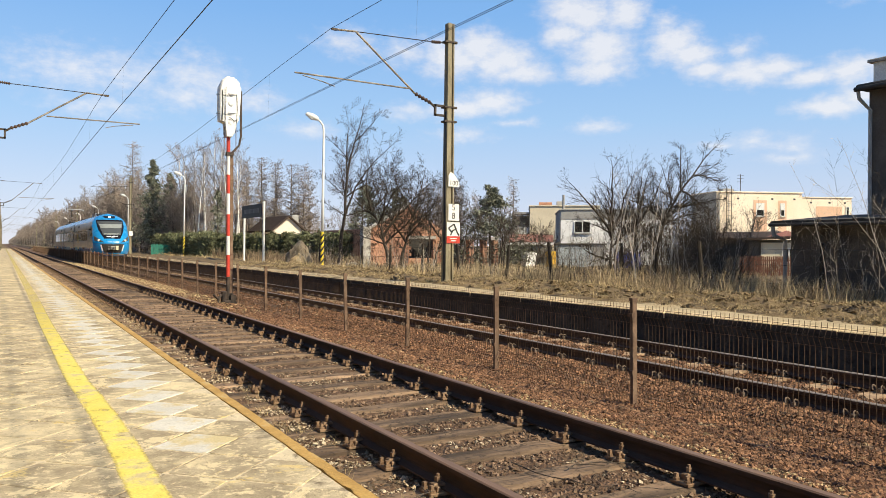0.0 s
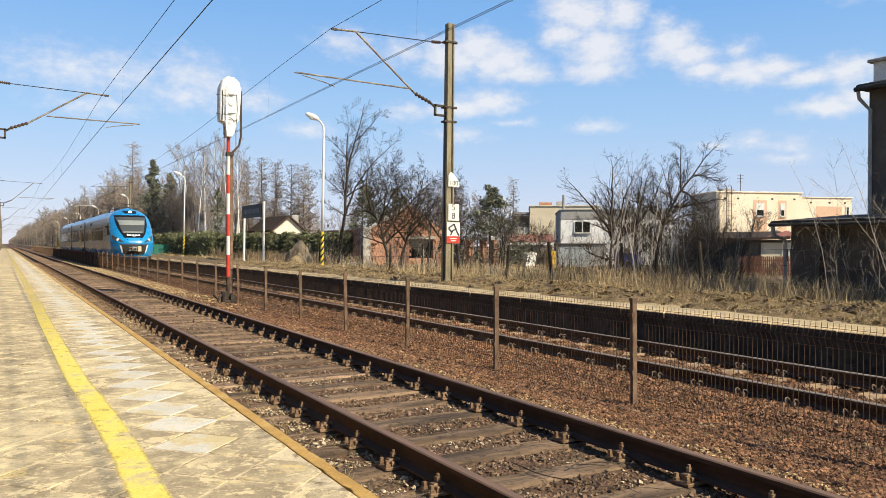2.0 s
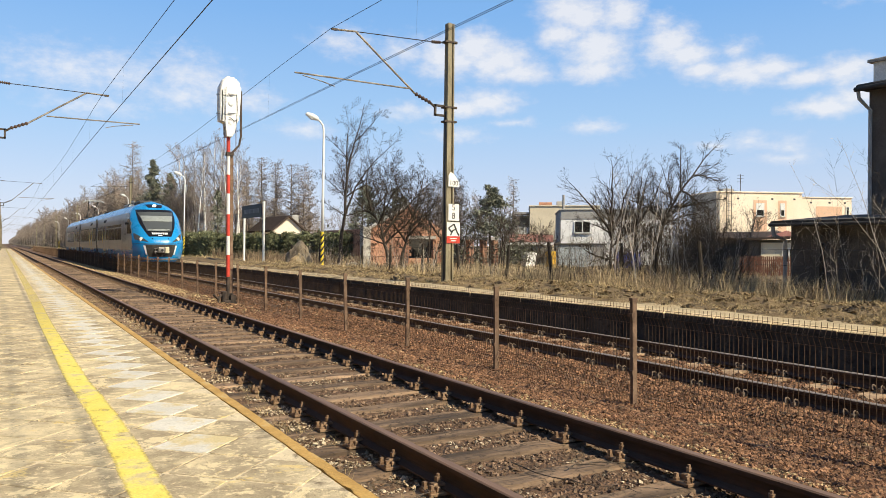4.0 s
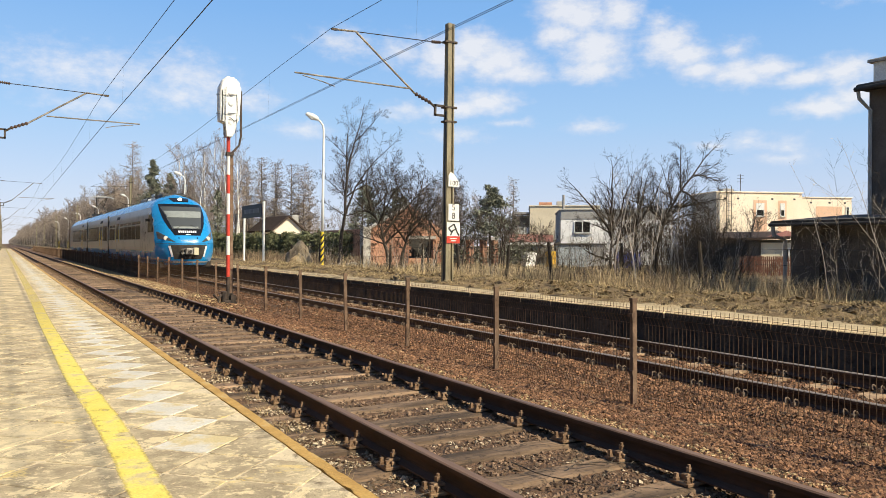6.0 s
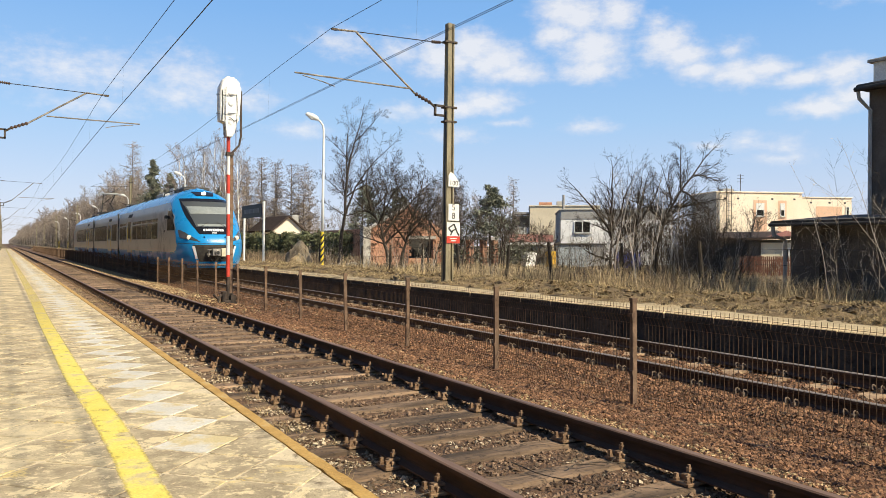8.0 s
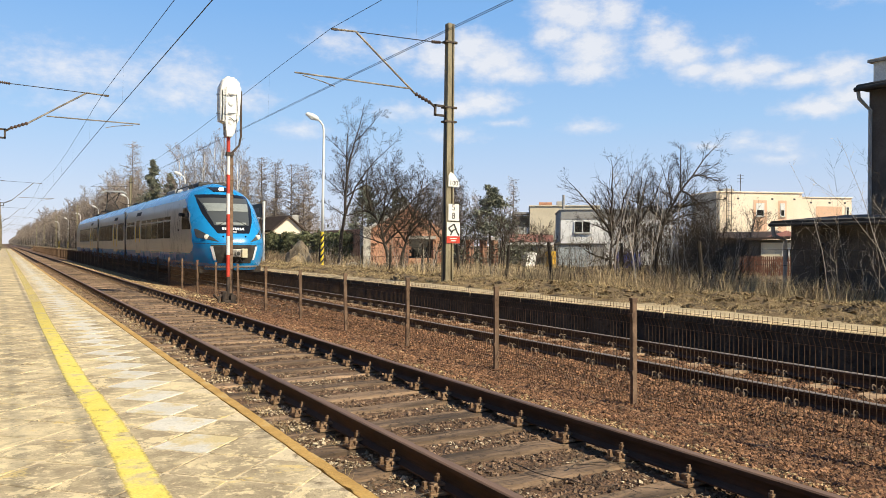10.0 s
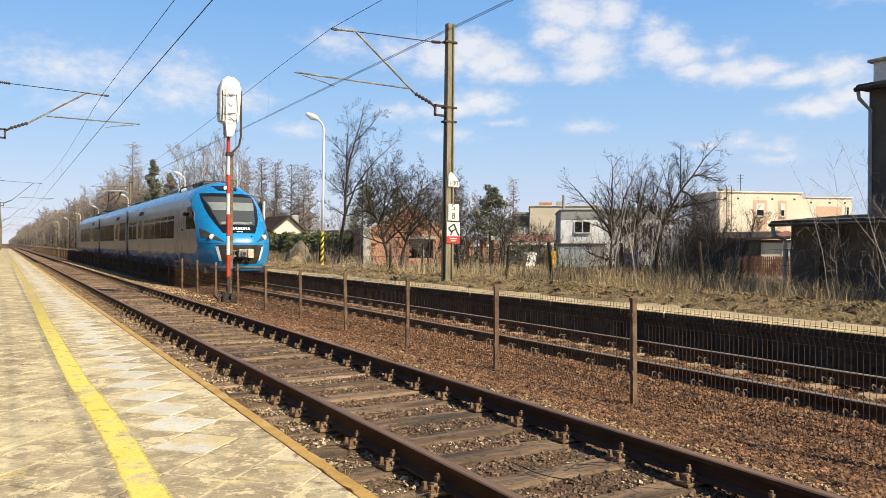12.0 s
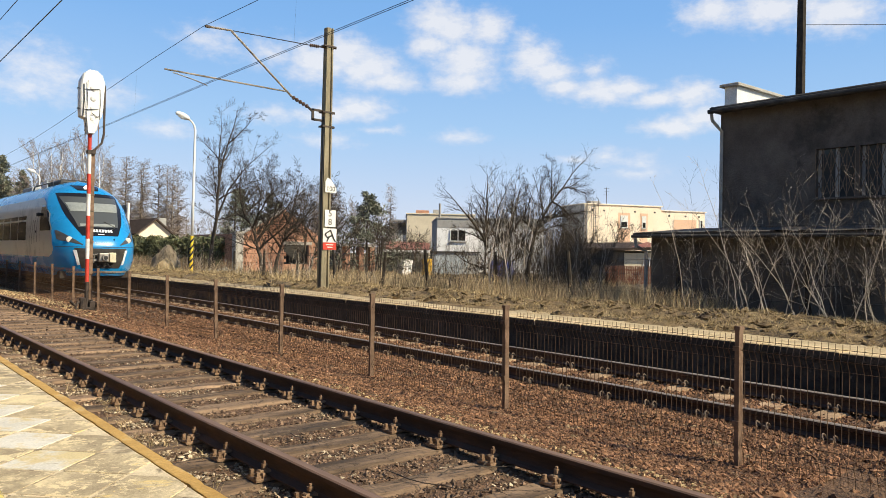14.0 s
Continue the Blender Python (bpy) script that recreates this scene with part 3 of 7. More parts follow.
# ---- train ----
M_BLUE = surface("blue_train_paint", (0.01, 0.24, 0.58), (0.012, 0.27, 0.63), 0.7, 0.28, bump=0, third=(0.012, 0.22, 0.52), third_scale=0.8, third_at=0.6, vary=0, coat=0.3)
M_SILVER = surface("silver_grey_paint", (0.5, 0.472, 0.42), (0.57, 0.54, 0.485), 0.8, 0.36, 0.3, bump=0, third=(0.35, 0.325, 0.285), third_scale=0.9, third_at=0.56, vary=0.03)
M_GLASS = glossy("dark_tinted_glass", (0.012, 0.012, 0.012), 0.08, spec=0.16)
M_CABGLASS = glossy("windscreen_glass", (0.075, 0.082, 0.085), 0.04, spec=0.5)
M_MASK = glossy("gloss_black_mask", (0.012, 0.012, 0.013), 0.18)
M_BLIND = surface("pale_sun_blind", (0.19, 0.21, 0.21), (0.25, 0.275, 0.27), 5, 0.6, bump=0)
M_DARK = surface("grime_and_crease_shade", (0.018, 0.016, 0.015), (0.045, 0.04, 0.035), 4, 0.85, bump=0.3)
M_ROOFBOX = surface("grey_roof_box", (0.3, 0.3, 0.29), (0.45, 0.45, 0.43), 3, 0.6, bump=0.1)
M_DOORY = surface("yellow_door_edge", (0.66, 0.5, 0.08), (0.76, 0.58, 0.11), 4, 0.6, bump=0)
M_LAMPON = glow("lit_headlamp", (1.0, 0.93, 0.78), 3.0)
M_LAMPOFF = glow("dim_headlamp", (0.55, 0.52, 0.44), 0.3)
M_BAND = surface("matt_dark_band", (0.05, 0.046, 0.041), (0.075, 0.069, 0.06), 3, 0.6, bump=0, vary=0)
M_HLENS = glossy("smoked_headlight_lens", (0.07, 0.07, 0.068), 0.12, spec=0.5)
M_STEEL = surface("worn_steel", (0.25, 0.23, 0.21), (0.4, 0.37, 0.33), 8, 0.5, 0.6, bump=0.2)
M_CREAMBOX = surface("cream_plastic", (0.55, 0.5, 0.36), (0.64, 0.58, 0.43), 5, 0.6, bump=0)
M_NUMBER = surface("pale_blue_number_paint", (0.2, 0.38, 0.55), (0.25, 0.44, 0.6), 4, 0.6, bump=0)
M_LEDW = surface("white_mark_paint", (0.66, 0.68, 0.7), (0.74, 0.76, 0.78), 4, 0.5, bump=0)

TRAIN_W = ((0.45, 1.22), (0.75, 1.33), (1.1, 1.385), (1.6, 1.4), (2.4, 1.395), (2.9, 1.35), (3.25, 1.26), (3.5, 1.12), (3.7, 0.92), (3.85, 0.66), (3.95, 0.4), (4.02, 0.02))
TRAIN_Y = ((0.45, 0.25), (0.7, 0.12), (1.0, 0.03), (1.35, 0.0), (1.6, 0.05), (1.9, 0.25), (2.2, 0.52), (2.8, 1.1), (3.3, 1.68), (3.6, 2.1), (3.8, 2.55), (3.95, 3.1), (4.02, 3.5))
TRAIN_LENGTH = 54.0


def along(table, z):
    for (a, va), (b, vb) in zip(table, table[1:]):
        if z <= b:
            k = max(0, (z - a) / (b - a))
            k = k * k * (3 - 2 * k) * 0.4 + k * 0.6
            return va + (vb - va) * k
    return table[-1][1]


def front(x, z, off=0.0):
    """The train's front skin at x, z, moved out by off."""
    def y(xx, zz):
        w = along(TRAIN_W, zz)
        return along(TRAIN_Y, zz) + (1.05 - 0.1 * max(0, zz - 2)) * min(1, abs(xx) / w) ** 3.3
    p = Vector((x, y(x, z), z))
    if off:
        e = 0.02
        n = Vector((y(x + e, z) - y(x - e, z), -2 * e, y(x, z + e) - y(x, z - e))).normalized()
        p += n * off
    return p


def front_patch(z0, z1, left, right, off, nu=12, nv=10):
    """A panel on the front skin; left and right give its limits at each height."""
    g = Geo()
    us, vs = [i / nu for i in range(nu + 1)], [z0 + (z1 - z0) * j / nv for j in range(nv + 1)]
    g.sheet(lambda u, z: front(left(z) + (right(z) - left(z)) * u, z, off), us, vs)
    return g


def lerp(z, a, b):
    """A straight line between (z, value) pairs a and b."""
    return a[1] + (b[1] - a[1]) * (z - a[0]) / (b[0] - a[0])


def flank(y, z, off, side):
    """The skin at y, z on one side, also where it bends into the front."""
    w = along(TRAIN_W, z)
    k = min(1, max(0, (y - along(TRAIN_Y, z)) / (1.05 - 0.1 * max(0, z - 2))))
    return (side * (w * k ** (1 / 3.3) + off), y, z)


def side_patch(z0, z1, ya, yb, off, side, nu=6, nv=8):
    g = Geo()
    g.sheet(lambda u, z: flank(ya(z) + (yb(z) - ya(z)) * u, z, off, side), [i / nu for i in range(nu + 1)], [z0 + (z1 - z0) * j / nv for j in range(nv + 1)])
    return g


def pane(z0, z1, y0, y1, off, side):
    return side_patch(z0, z1, lambda z: y0, lambda z: y1, off, side, 1, 3)


CAB_EDGE = ((1.1, 1.5), (1.2, 1.12), (1.35, 0.98), (1.7, 1.12), (2.04, 1.33), (2.6, 1.75), (3.0, 2.3), (3.3, 3.1))


def cab_edge(z):
    """Where the silver side begins behind the blue front."""
    return along(CAB_EDGE, z)


def build_train():
    t = thing("passenger_train", "blue and silver electric passenger train, slowing at the far platform", "train", pose(7.73, 66.9, -0.1))
    zs = [0.45, 0.55, 0.7, 0.85, 1.0, 1.2, 1.4, 1.6, 1.75, 1.9, 2.05, 2.2, 2.4, 2.6, 2.8, 3.0, 3.15, 3.3, 3.4, 3.5, 3.6, 3.7, 3.78, 3.85, 3.91, 3.96, 4.0, 4.02]
    us = [(-1, 54), (-1, 34.5), (-1, 19.5), (-1, 8), (-1, 3.6)] + [(-math.cos(math.pi * i / 28), None) for i in range(29)] + [(1, 3.6), (1, 8), (1, 19.5), (1, 34.5), (1, 54)]
    g = Geo()

    def skin(u, z):
        w = along(TRAIN_W, z)
        if u[1] is None:
            return front(u[0] * w, z)
        return (u[0] * w, max(u[1], front(w, z).y), z)
    g.sheet(skin, us, zs)
    n = len(us)
    g.f.append(tuple([j * n for j in range(len(zs))] + [j * n + n - 1 for j in reversed(range(len(zs)))]))
    body = part("body", g, M_BLUE, t, "glossy blue painted body shell", smooth=True)
    body.data.set_sharp_from_angle(angle=radians(50))
    part("underframe", Geo().box(-1.2, 1.2, 0.75, 53.9, 0.35, 0.6), M_DARK, t, "dark grimy underframe")

    # front: mask, glass, blinds, lamps, mouth, coupler
    mask = part("windscreen_mask", front_patch(1.86, 3.45, lambda z: lerp(z, (1.86, -0.6), (3.45, -1.02)) - 0.16 * math.sin(math.pi * (z - 1.86) / 1.59), lambda z: lerp(z, (1.86, 0.6), (3.45, 1.02)) + 0.16 * math.sin(math.pi * (z - 1.86) / 1.59), 0.008, 16, 14), M_MASK, t, "gloss black windscreen surround", smooth=True)
    part("windscreen", front_patch(2.17, 3.3, lambda z: lerp(z, (2.17, -0.66), (3.3, -0.98)), lambda z: lerp(z, (2.17, 0.66), (3.3, 0.98)), 0.016, 14, 10), M_CABGLASS, mask, "dark windscreen", smooth=True)
    part("sun_blind", front_patch(2.74, 3.06, lambda z: lerp(z, (2.74, -0.78), (3.06, -0.87)), lambda z: lerp(z, (2.74, 0.78), (3.06, 0.87)), 0.026, 14, 6), M_BLIND, mask, "pale blind behind the glass")
    # pale reflection low in the windscreen, laid on as a coloured strip
    part("dashboard", front_patch(2.2, 2.29, lambda z: -0.6, lambda z: 0.56, 0.021, 10, 2), M_BLIND, mask)
    for x0, x1 in ((-0.28, -0.55), (0.42, 0.62)):
        part("wiper", Geo().tube([front(x0, 2.08, 0.03), front(x1 * 0.9, 2.16, 0.04), front(x1 * 0.2 + x0 * 0.2, 2.36, 0.035)], 0.012, 4), M_BLACK, mask)
    for i in range(9):      # unreadable type mark and number become bars
        part("mark_bar", front_patch(1.985, 2.085, lambda z, i=i: -0.42 + i * 0.096, lambda z, i=i: -0.35 + i * 0.096, 0.018, 1, 1), M_LEDW, mask)
    part("mark_bar", front_patch(1.9, 1.93, lambda z: -0.1, lambda z: 0.12, 0.018, 2, 1), M_LEDW, mask)
    for a, b in ((-0.34, -0.3), (-0.24, -0.19), (-0.17, -0.12), (-0.1, -0.05), (0.01, 0.06), (0.08, 0.13), (0.15, 0.2), (0.27, 0.32)):
        part("number_bar", front_patch(1.59, 1.64, lambda z: a, lambda z: b, 0.006, 2, 1), M_NUMBER, t)
    part("top_lamp_panel", front_patch(3.56, 3.78, lambda z: lerp(z, (3.56, -0.36), (3.78, -0.5)), lambda z: lerp(z, (3.56, 0.36), (3.78, 0.5)), 0.008, 10, 5), M_MASK, t)
    lamp = front(0, 3.67, 0.01)
    part("top_headlamp", Geo().tube([lamp + Vector((0, 0.05, 0)), lamp + Vector((0, -0.03, 0.0)), lamp + Vector((0, -0.05, 0))], [0.1, 0.1, 0.07], 14), M_LAMPON, t, "round lit headlamp")
    for s in (-1, 1):
        def inner(z):
            return lerp(z, (1.54, 0.6), (2.04, 1.24))

        def outer(z):
            return min(lerp(z, (1.54, 0.64), (1.7, 1.28)), 1.28 + 0.06 * (z - 1.7))
        hl = part("headlight", front_patch(1.54, 2.04, lambda z: s * inner(z), lambda z: s * outer(z), 0.008, 8, 10), M_HLENS, t, "dark swept-back headlight cluster", smooth=True)
        c = front(s * 0.97, 1.72, 0.012)
        part("reflector", Geo().tube([c + Vector((0, 0.04, 0)), c + Vector((s * 0.01, -0.02, 0)), c + Vector((s * 0.01, -0.03, 0))], [0.105, 0.105, 0.06], 14), M_LAMPOFF, hl)
        part("marker_light", Geo().tube([front(s * 0.43, 1.74, -0.01), front(s * 0.43, 1.74, 0.03)], [0.035, 0.028], 8), M_MASK, t)
        part("daytime_strip", front_patch(0.84, 1.36, lambda z: s * lerp(z, (0.84, 0.68), (1.36, 0.8)), lambda z: s * lerp(z, (0.84, 0.76), (1.36, 0.9)), 0.02, 3, 5), M_LEDW, t, "white strip beside the coupler opening")
    mouth = part("coupler_opening", front_patch(0.72, 1.42, lambda z: lerp(z, (0.72, -0.62), (1.42, -0.88)), lambda z: lerp(z, (0.72, 0.62), (1.42, 0.88)), 0.012, 14, 8), M_DARK, t, "black recess round the coupler")
    cp = Geo()
    cp.box(-0.2, 0.12, -0.3, 0.2, 0.86, 1.16)
    cp.tube([(-0.02, 0.1, 1.0), (-0.02, -0.42, 1.0)], 0.11, 10)
    cp.tube([(-0.13, 0.1, 0.9), (-0.13, -0.36, 0.9)], 0.04, 8)
    soft_edges(part("coupler", cp, M_STEEL, mouth, "worn steel automatic coupler", at=pose(0.02, 0, 0.1)), 0.02)
    part("coupler_face", Geo().tube([(0.0, -0.425, 1.1), (0.0, -0.43, 1.1)], [0.075, 0.05], 12), M_BLACK, mouth, "dark cone in the coupler face")
    arm = Geo()
    arm.box(-0.36, -0.2, -0.14, 0.1, 0.98, 1.06)
    arm.tube([(-0.36, -0.12, 1.2), (0.12, -0.14, 1.24), (0.36, -0.12, 1.2)], 0.025, 6)
    arm.tube([(-0.32, -0.12, 0.92), (-0.3, -0.16, 1.22)], 0.02, 6)
    part("coupler_frame", arm, M_STEEL, mouth)
    part("buffer_box", Geo().chamfer(0.22, 0.42, -0.16, 0.1, 0.94, 1.28, 0.02), M_CREAMBOX, mouth, "pale cream box beside the coupler")
    ch = Geo()
    for k in range(3):
        ch.tube([(-0.25 + 0.2 * k, -0.1, 0.9), (-0.2 + 0.2 * k, -0.22, 0.76), (-0.1 + 0.2 * k, -0.1, 0.84)], 0.015, 5)
    part("brake_hose", ch, M_BLACK, mouth)
    # the shadow at the bumper's crease, laid on as a dark strip
    part("bumper_seam", front_patch(1.46, 1.475, lambda z: -1.34, lambda z: 1.34, 0.006, 20, 1), M_DARK, t, "dark line painted for the shadow at the bumper crease")
    part("bumper_lip", front_patch(0.56, 0.63, lambda z: -1.0, lambda z: 1.0, 0.015, 16, 2), M_SILVER, t)

    # sides, for each of the three coaches
    coaches = ((2.0, 19.35), (19.65, 34.35), (34.65, 53.8))
    doors = ((14.0, 15.5), (23.6, 25.1), (38.9, 40.4))
    for s in (-1, 1):
        for k, (a, b) in enumerate(coaches):
            if k == 0:
                a = 4.2
                part("side_panel", side_patch(1.1, 3.3, cab_edge, lambda z: 4.2, 0.012, s, 30, 24), M_SILVER, t, "silver grey side panel", smooth=True)
            part("side_panel", side_patch(1.1, 3.3, lambda z, a=a: a, lambda z, b=b: b, 0.006 if k else 0.012, s, 3, 24), M_SILVER, t, "silver grey side panel", smooth=True)
        part("cab_window", side_patch(2.04, 3.0, lambda z: cab_edge(z) + 0.05, lambda z: 2.95, 0.022, s, 24, 12), M_GLASS, t, "dark cab side window")
        part("mirror_camera", Geo().chamfer(min(s * 1.38, s * 1.5), max(s * 1.38, s * 1.5), 3.0, 3.2, 2.58, 2.72, 0.02), M_BLACK, t)
        for y0 in (3.02, 3.9):
            part("cab_door_seam", pane(1.15, 3.1, y0, y0 + 0.02, 0.016, s), M_BAND, t)
        part("door_handle", pane(1.98, 2.06, 3.55, 3.8, 0.018, s), M_DARK, t)
        for y0 in (19.4, 34.4):
            part("gangway_bellows", Geo().box(min(s * 1.36, s * 1.44), max(s * 1.36, s * 1.44), y0, y0 + 0.2, 0.6, 3.35), M_BLACK, t, "black bellows between coaches")
        for a, b in doors:
            d = part("passenger_door", pane(0.95, 3.15, a, b, 0.011, s), M_SILVER, t)
            part("door_edge", pane(0.95, 3.0, a - 0.1, a + 0.17, 0.016, s), M_DOORY, d)
            part("door_edge", pane(0.95, 3.0, b - 0.17, b + 0.1, 0.016, s), M_DOORY, d)
            part("door_window", pane(1.75, 2.7, a + 0.2, b - 0.2, 0.016, s), M_GLASS, d)
            part("door_sign", pane(2.95, 3.15, a - 0.05, b + 0.05, 0.016, s), M_DARK, d)
        for a, b in ((5.4, 13.55), (15.95, 18.9), (20.4, 23.0), (25.8, 33.8), (35.3, 38.3), (41.2, 50.5)):
            band = part("window_band", pane(1.64, 2.72, a, b, 0.01, s), M_BAND, t, "dark window band")
            k = max(2, round((b - a) / 1.65))
            for i in range(k):
                y0, y1 = a + (b - a) * i / k + 0.05, a + (b - a) * (i + 1) / k - 0.05
                part("window_pane", pane(1.7, 2.66, y0, y1, 0.016, s), M_GLASS, band)
        for k in range(4):                                   # wave emblem behind the cab
            def wave(z, k=k):
                return 3.35 + 0.42 * k + 0.16 * math.sin(3.1 * (z - 1.5) + 0.5 * k)
            part("emblem_stroke", side_patch(1.62 - 0.04 * k, 2.7 - 0.12 * k, wave, lambda z, k=k: wave(z, k) + 0.05, 0.017, s, 1, 12), M_BAND, t)
    # roof
    for y0, y1, x, z1, m in ((3.7, 5.2, 0.6, 4.08, M_BLACK), (5.8, 7.4, 0.5, 4.08, M_DARK), (9.0, 11.0, 0.55, 4.1, M_ROOFBOX), (21, 23, 0.5, 4.04, M_DARK), (43, 46, 0.5, 4.06, M_DARK)):
        soft_edges(part("roof_equipment", Geo().chamfer(-x, x, y0, y1, 3.86, z1, 0.06), m, t), 0.03)
    rail = Geo()
    for s in (-1, 1):
        rail.tube([(s * 0.7, 4.2, 3.8), (s * 0.7, 4.4, 3.98), (s * 0.7, 7.6, 3.98), (s * 0.7, 7.9, 3.8)], 0.03, 6)
    part("roof_rail", rail, M_BLACK, t)
    part("roof_panel", Geo().box(-0.72, -0.7, 5.2, 6.2, 3.8, 4.12), M_LEDW, t, "small white roof panel")
    pan, py = Geo(), 37.0
    for s in (-1, 1):
        pan.tube([(s * 0.55, py + 0.4, 4.05), (s * 0.3, py + 1.9, 4.85), (s * 0.45, py, 5.6)], 0.035, 5)
        pan.tube([(s * 0.55, py + 0.4, 4.0), (s * 0.55, py + 0.4, 4.25)], 0.07, 8)
        pan.tube([(s * 0.3, py + 1.9, 4.85), (-s * 0.45, py, 5.6)], 0.02, 5)
    pan.box(-0.7, 0.7, py + 0.2, py + 2.4, 4.05, 4.12)
    bow = Geo()
    for d in (-0.15, 0.15):
        bow.tube([(-0.95, py + d, 5.5), (-0.65, py + d, 5.66), (0.65, py + d, 5.66), (0.95, py + d, 5.5)], 0.05, 6)
    bow.box(-0.5, 0.5, py - 0.15, py + 0.15, 5.6, 5.64)
    part("pantograph_head", bow, M_ROOFBOX, t, "pale grey contact bow")
    part("pantograph", pan, M_BLACK, t, "raised dark pantograph frame")
    for y in (4.4, 19.5, 34.5, 50.5):
        bg = Geo()
        for s in (-1, 1):
            bg.chamfer(min(s * 0.9, s * 1.05), max(s * 0.9, s * 1.05), y - 1.7, y + 1.7, 0.3, 0.62, 0.04)
        bg.box(-0.9, 0.9, y - 0.2, y + 0.2, 0.3, 0.6)
        part("bogie", bg, M_DARK, t)
        for d in (-1.2, 1.2):
            w = Geo()
            w.tube([(-0.8, 0, 0), (0.8, 0, 0)], 0.08, 8)
            for s in (-1, 1):
                w.tube([(s * 0.69, 0, 0), (s * 0.715, 0, 0), (s * 0.72, 0, 0), (s * 0.82, 0, 0)], [0.45, 0.45, 0.42, 0.41], 20)
                for k in range(3):
                    w.box(min(s * 0.82, s * 0.84), max(s * 0.82, s * 0.84), -0.32, 0.32, -0.03, 0.03, pose(0, 0, 0, 60 * k))
            part("wheelset", w, M_IRON, t, at=pose(0, y + d, 0.42))
    return t


train = build_train()
TRAIN_STOPS = ((0.0, 66.9), (0.5, 63.9), (1.0, 60.95), (1.5, 57.95), (2.0, 55.1), (2.5, 52.4), (3.0, 49.8), (3.5, 47.4), (4.0, 45.1), (4.5, 43.0), (5.0, 41.05), (5.5, 39.28),
               (6.0, 37.65), (6.5, 36.15), (7.0, 34.75), (7.5, 33.5), (8.0, 32.38), (8.5, 31.4), (9.0, 30.55), (9.5, 29.8), (10.0, 29.22), (10.5, 28.8), (11.0, 28.52), (11.5, 28.41), (11.8, 28.4), (14.0, 28.4))


# ---- overhead line ----
POLE_X, POLE_Y = 11.39, 19.4


def concrete_mast(name, x, y, z, height, label, lean=0.0):
    """A precast mast with a groove down its face."""
    t = thing(name, label, "catenary mast", pose(x, y, z, 0, lean), group="catenary masts")
    g = Geo()
    for z0, z1, k0, k1 in ((-0.4, height, 1.12, 0.85),):
        for a, b in (((-0.14, -0.05, 0.0), 1), ):
            prof = ((-0.12, -0.115), (0.03, -0.115), (0.045, -0.05), (0.075, -0.05), (0.085, -0.115), (0.125, -0.115), (0.125, 0.115), (0.085, 0.115), (0.075, 0.05), (0.045, 0.05), (0.03, 0.115), (-0.12, 0.115))
            n = len(prof)
            p = [(px * k, py * k, zz) for zz, k in ((z0, k0), (z1, k1)) for px, py in prof]
            g.add(p, [(i, (i + 1) % n, (i + 1) % n + n, i + n) for i in range(n)] + [tuple(reversed(range(n))), tuple(range(n, 2 * n))])
    part("post", g, M_POLE, t, "weathered concrete post")
    for zz in (height - 0.55, 5.0 - z, 5.42 - z):
        band = Geo().box(-0.2, 0.2, -0.125, 0.125, zz - 0.025, zz + 0.025)
        band.tube([(0.2, 0, zz), (0.26, 0, zz)], 0.02, 6)
        part("clamp_band", band, M_IRON, t)
    return t


def insulator(g, a, b, r=0.05, n=5):
    a, b = Vector(a), Vector(b)
    pts, rr = [], []
    for i in range(n):
        for k, q in ((0.0, 0.4), (0.35, 1.0), (0.6, 1.0), (0.95, 0.4)):
            pts.append(a + (b - a) * (i + k) / n)
            rr.append(r * q)
    g.tube(pts, rr, 8)


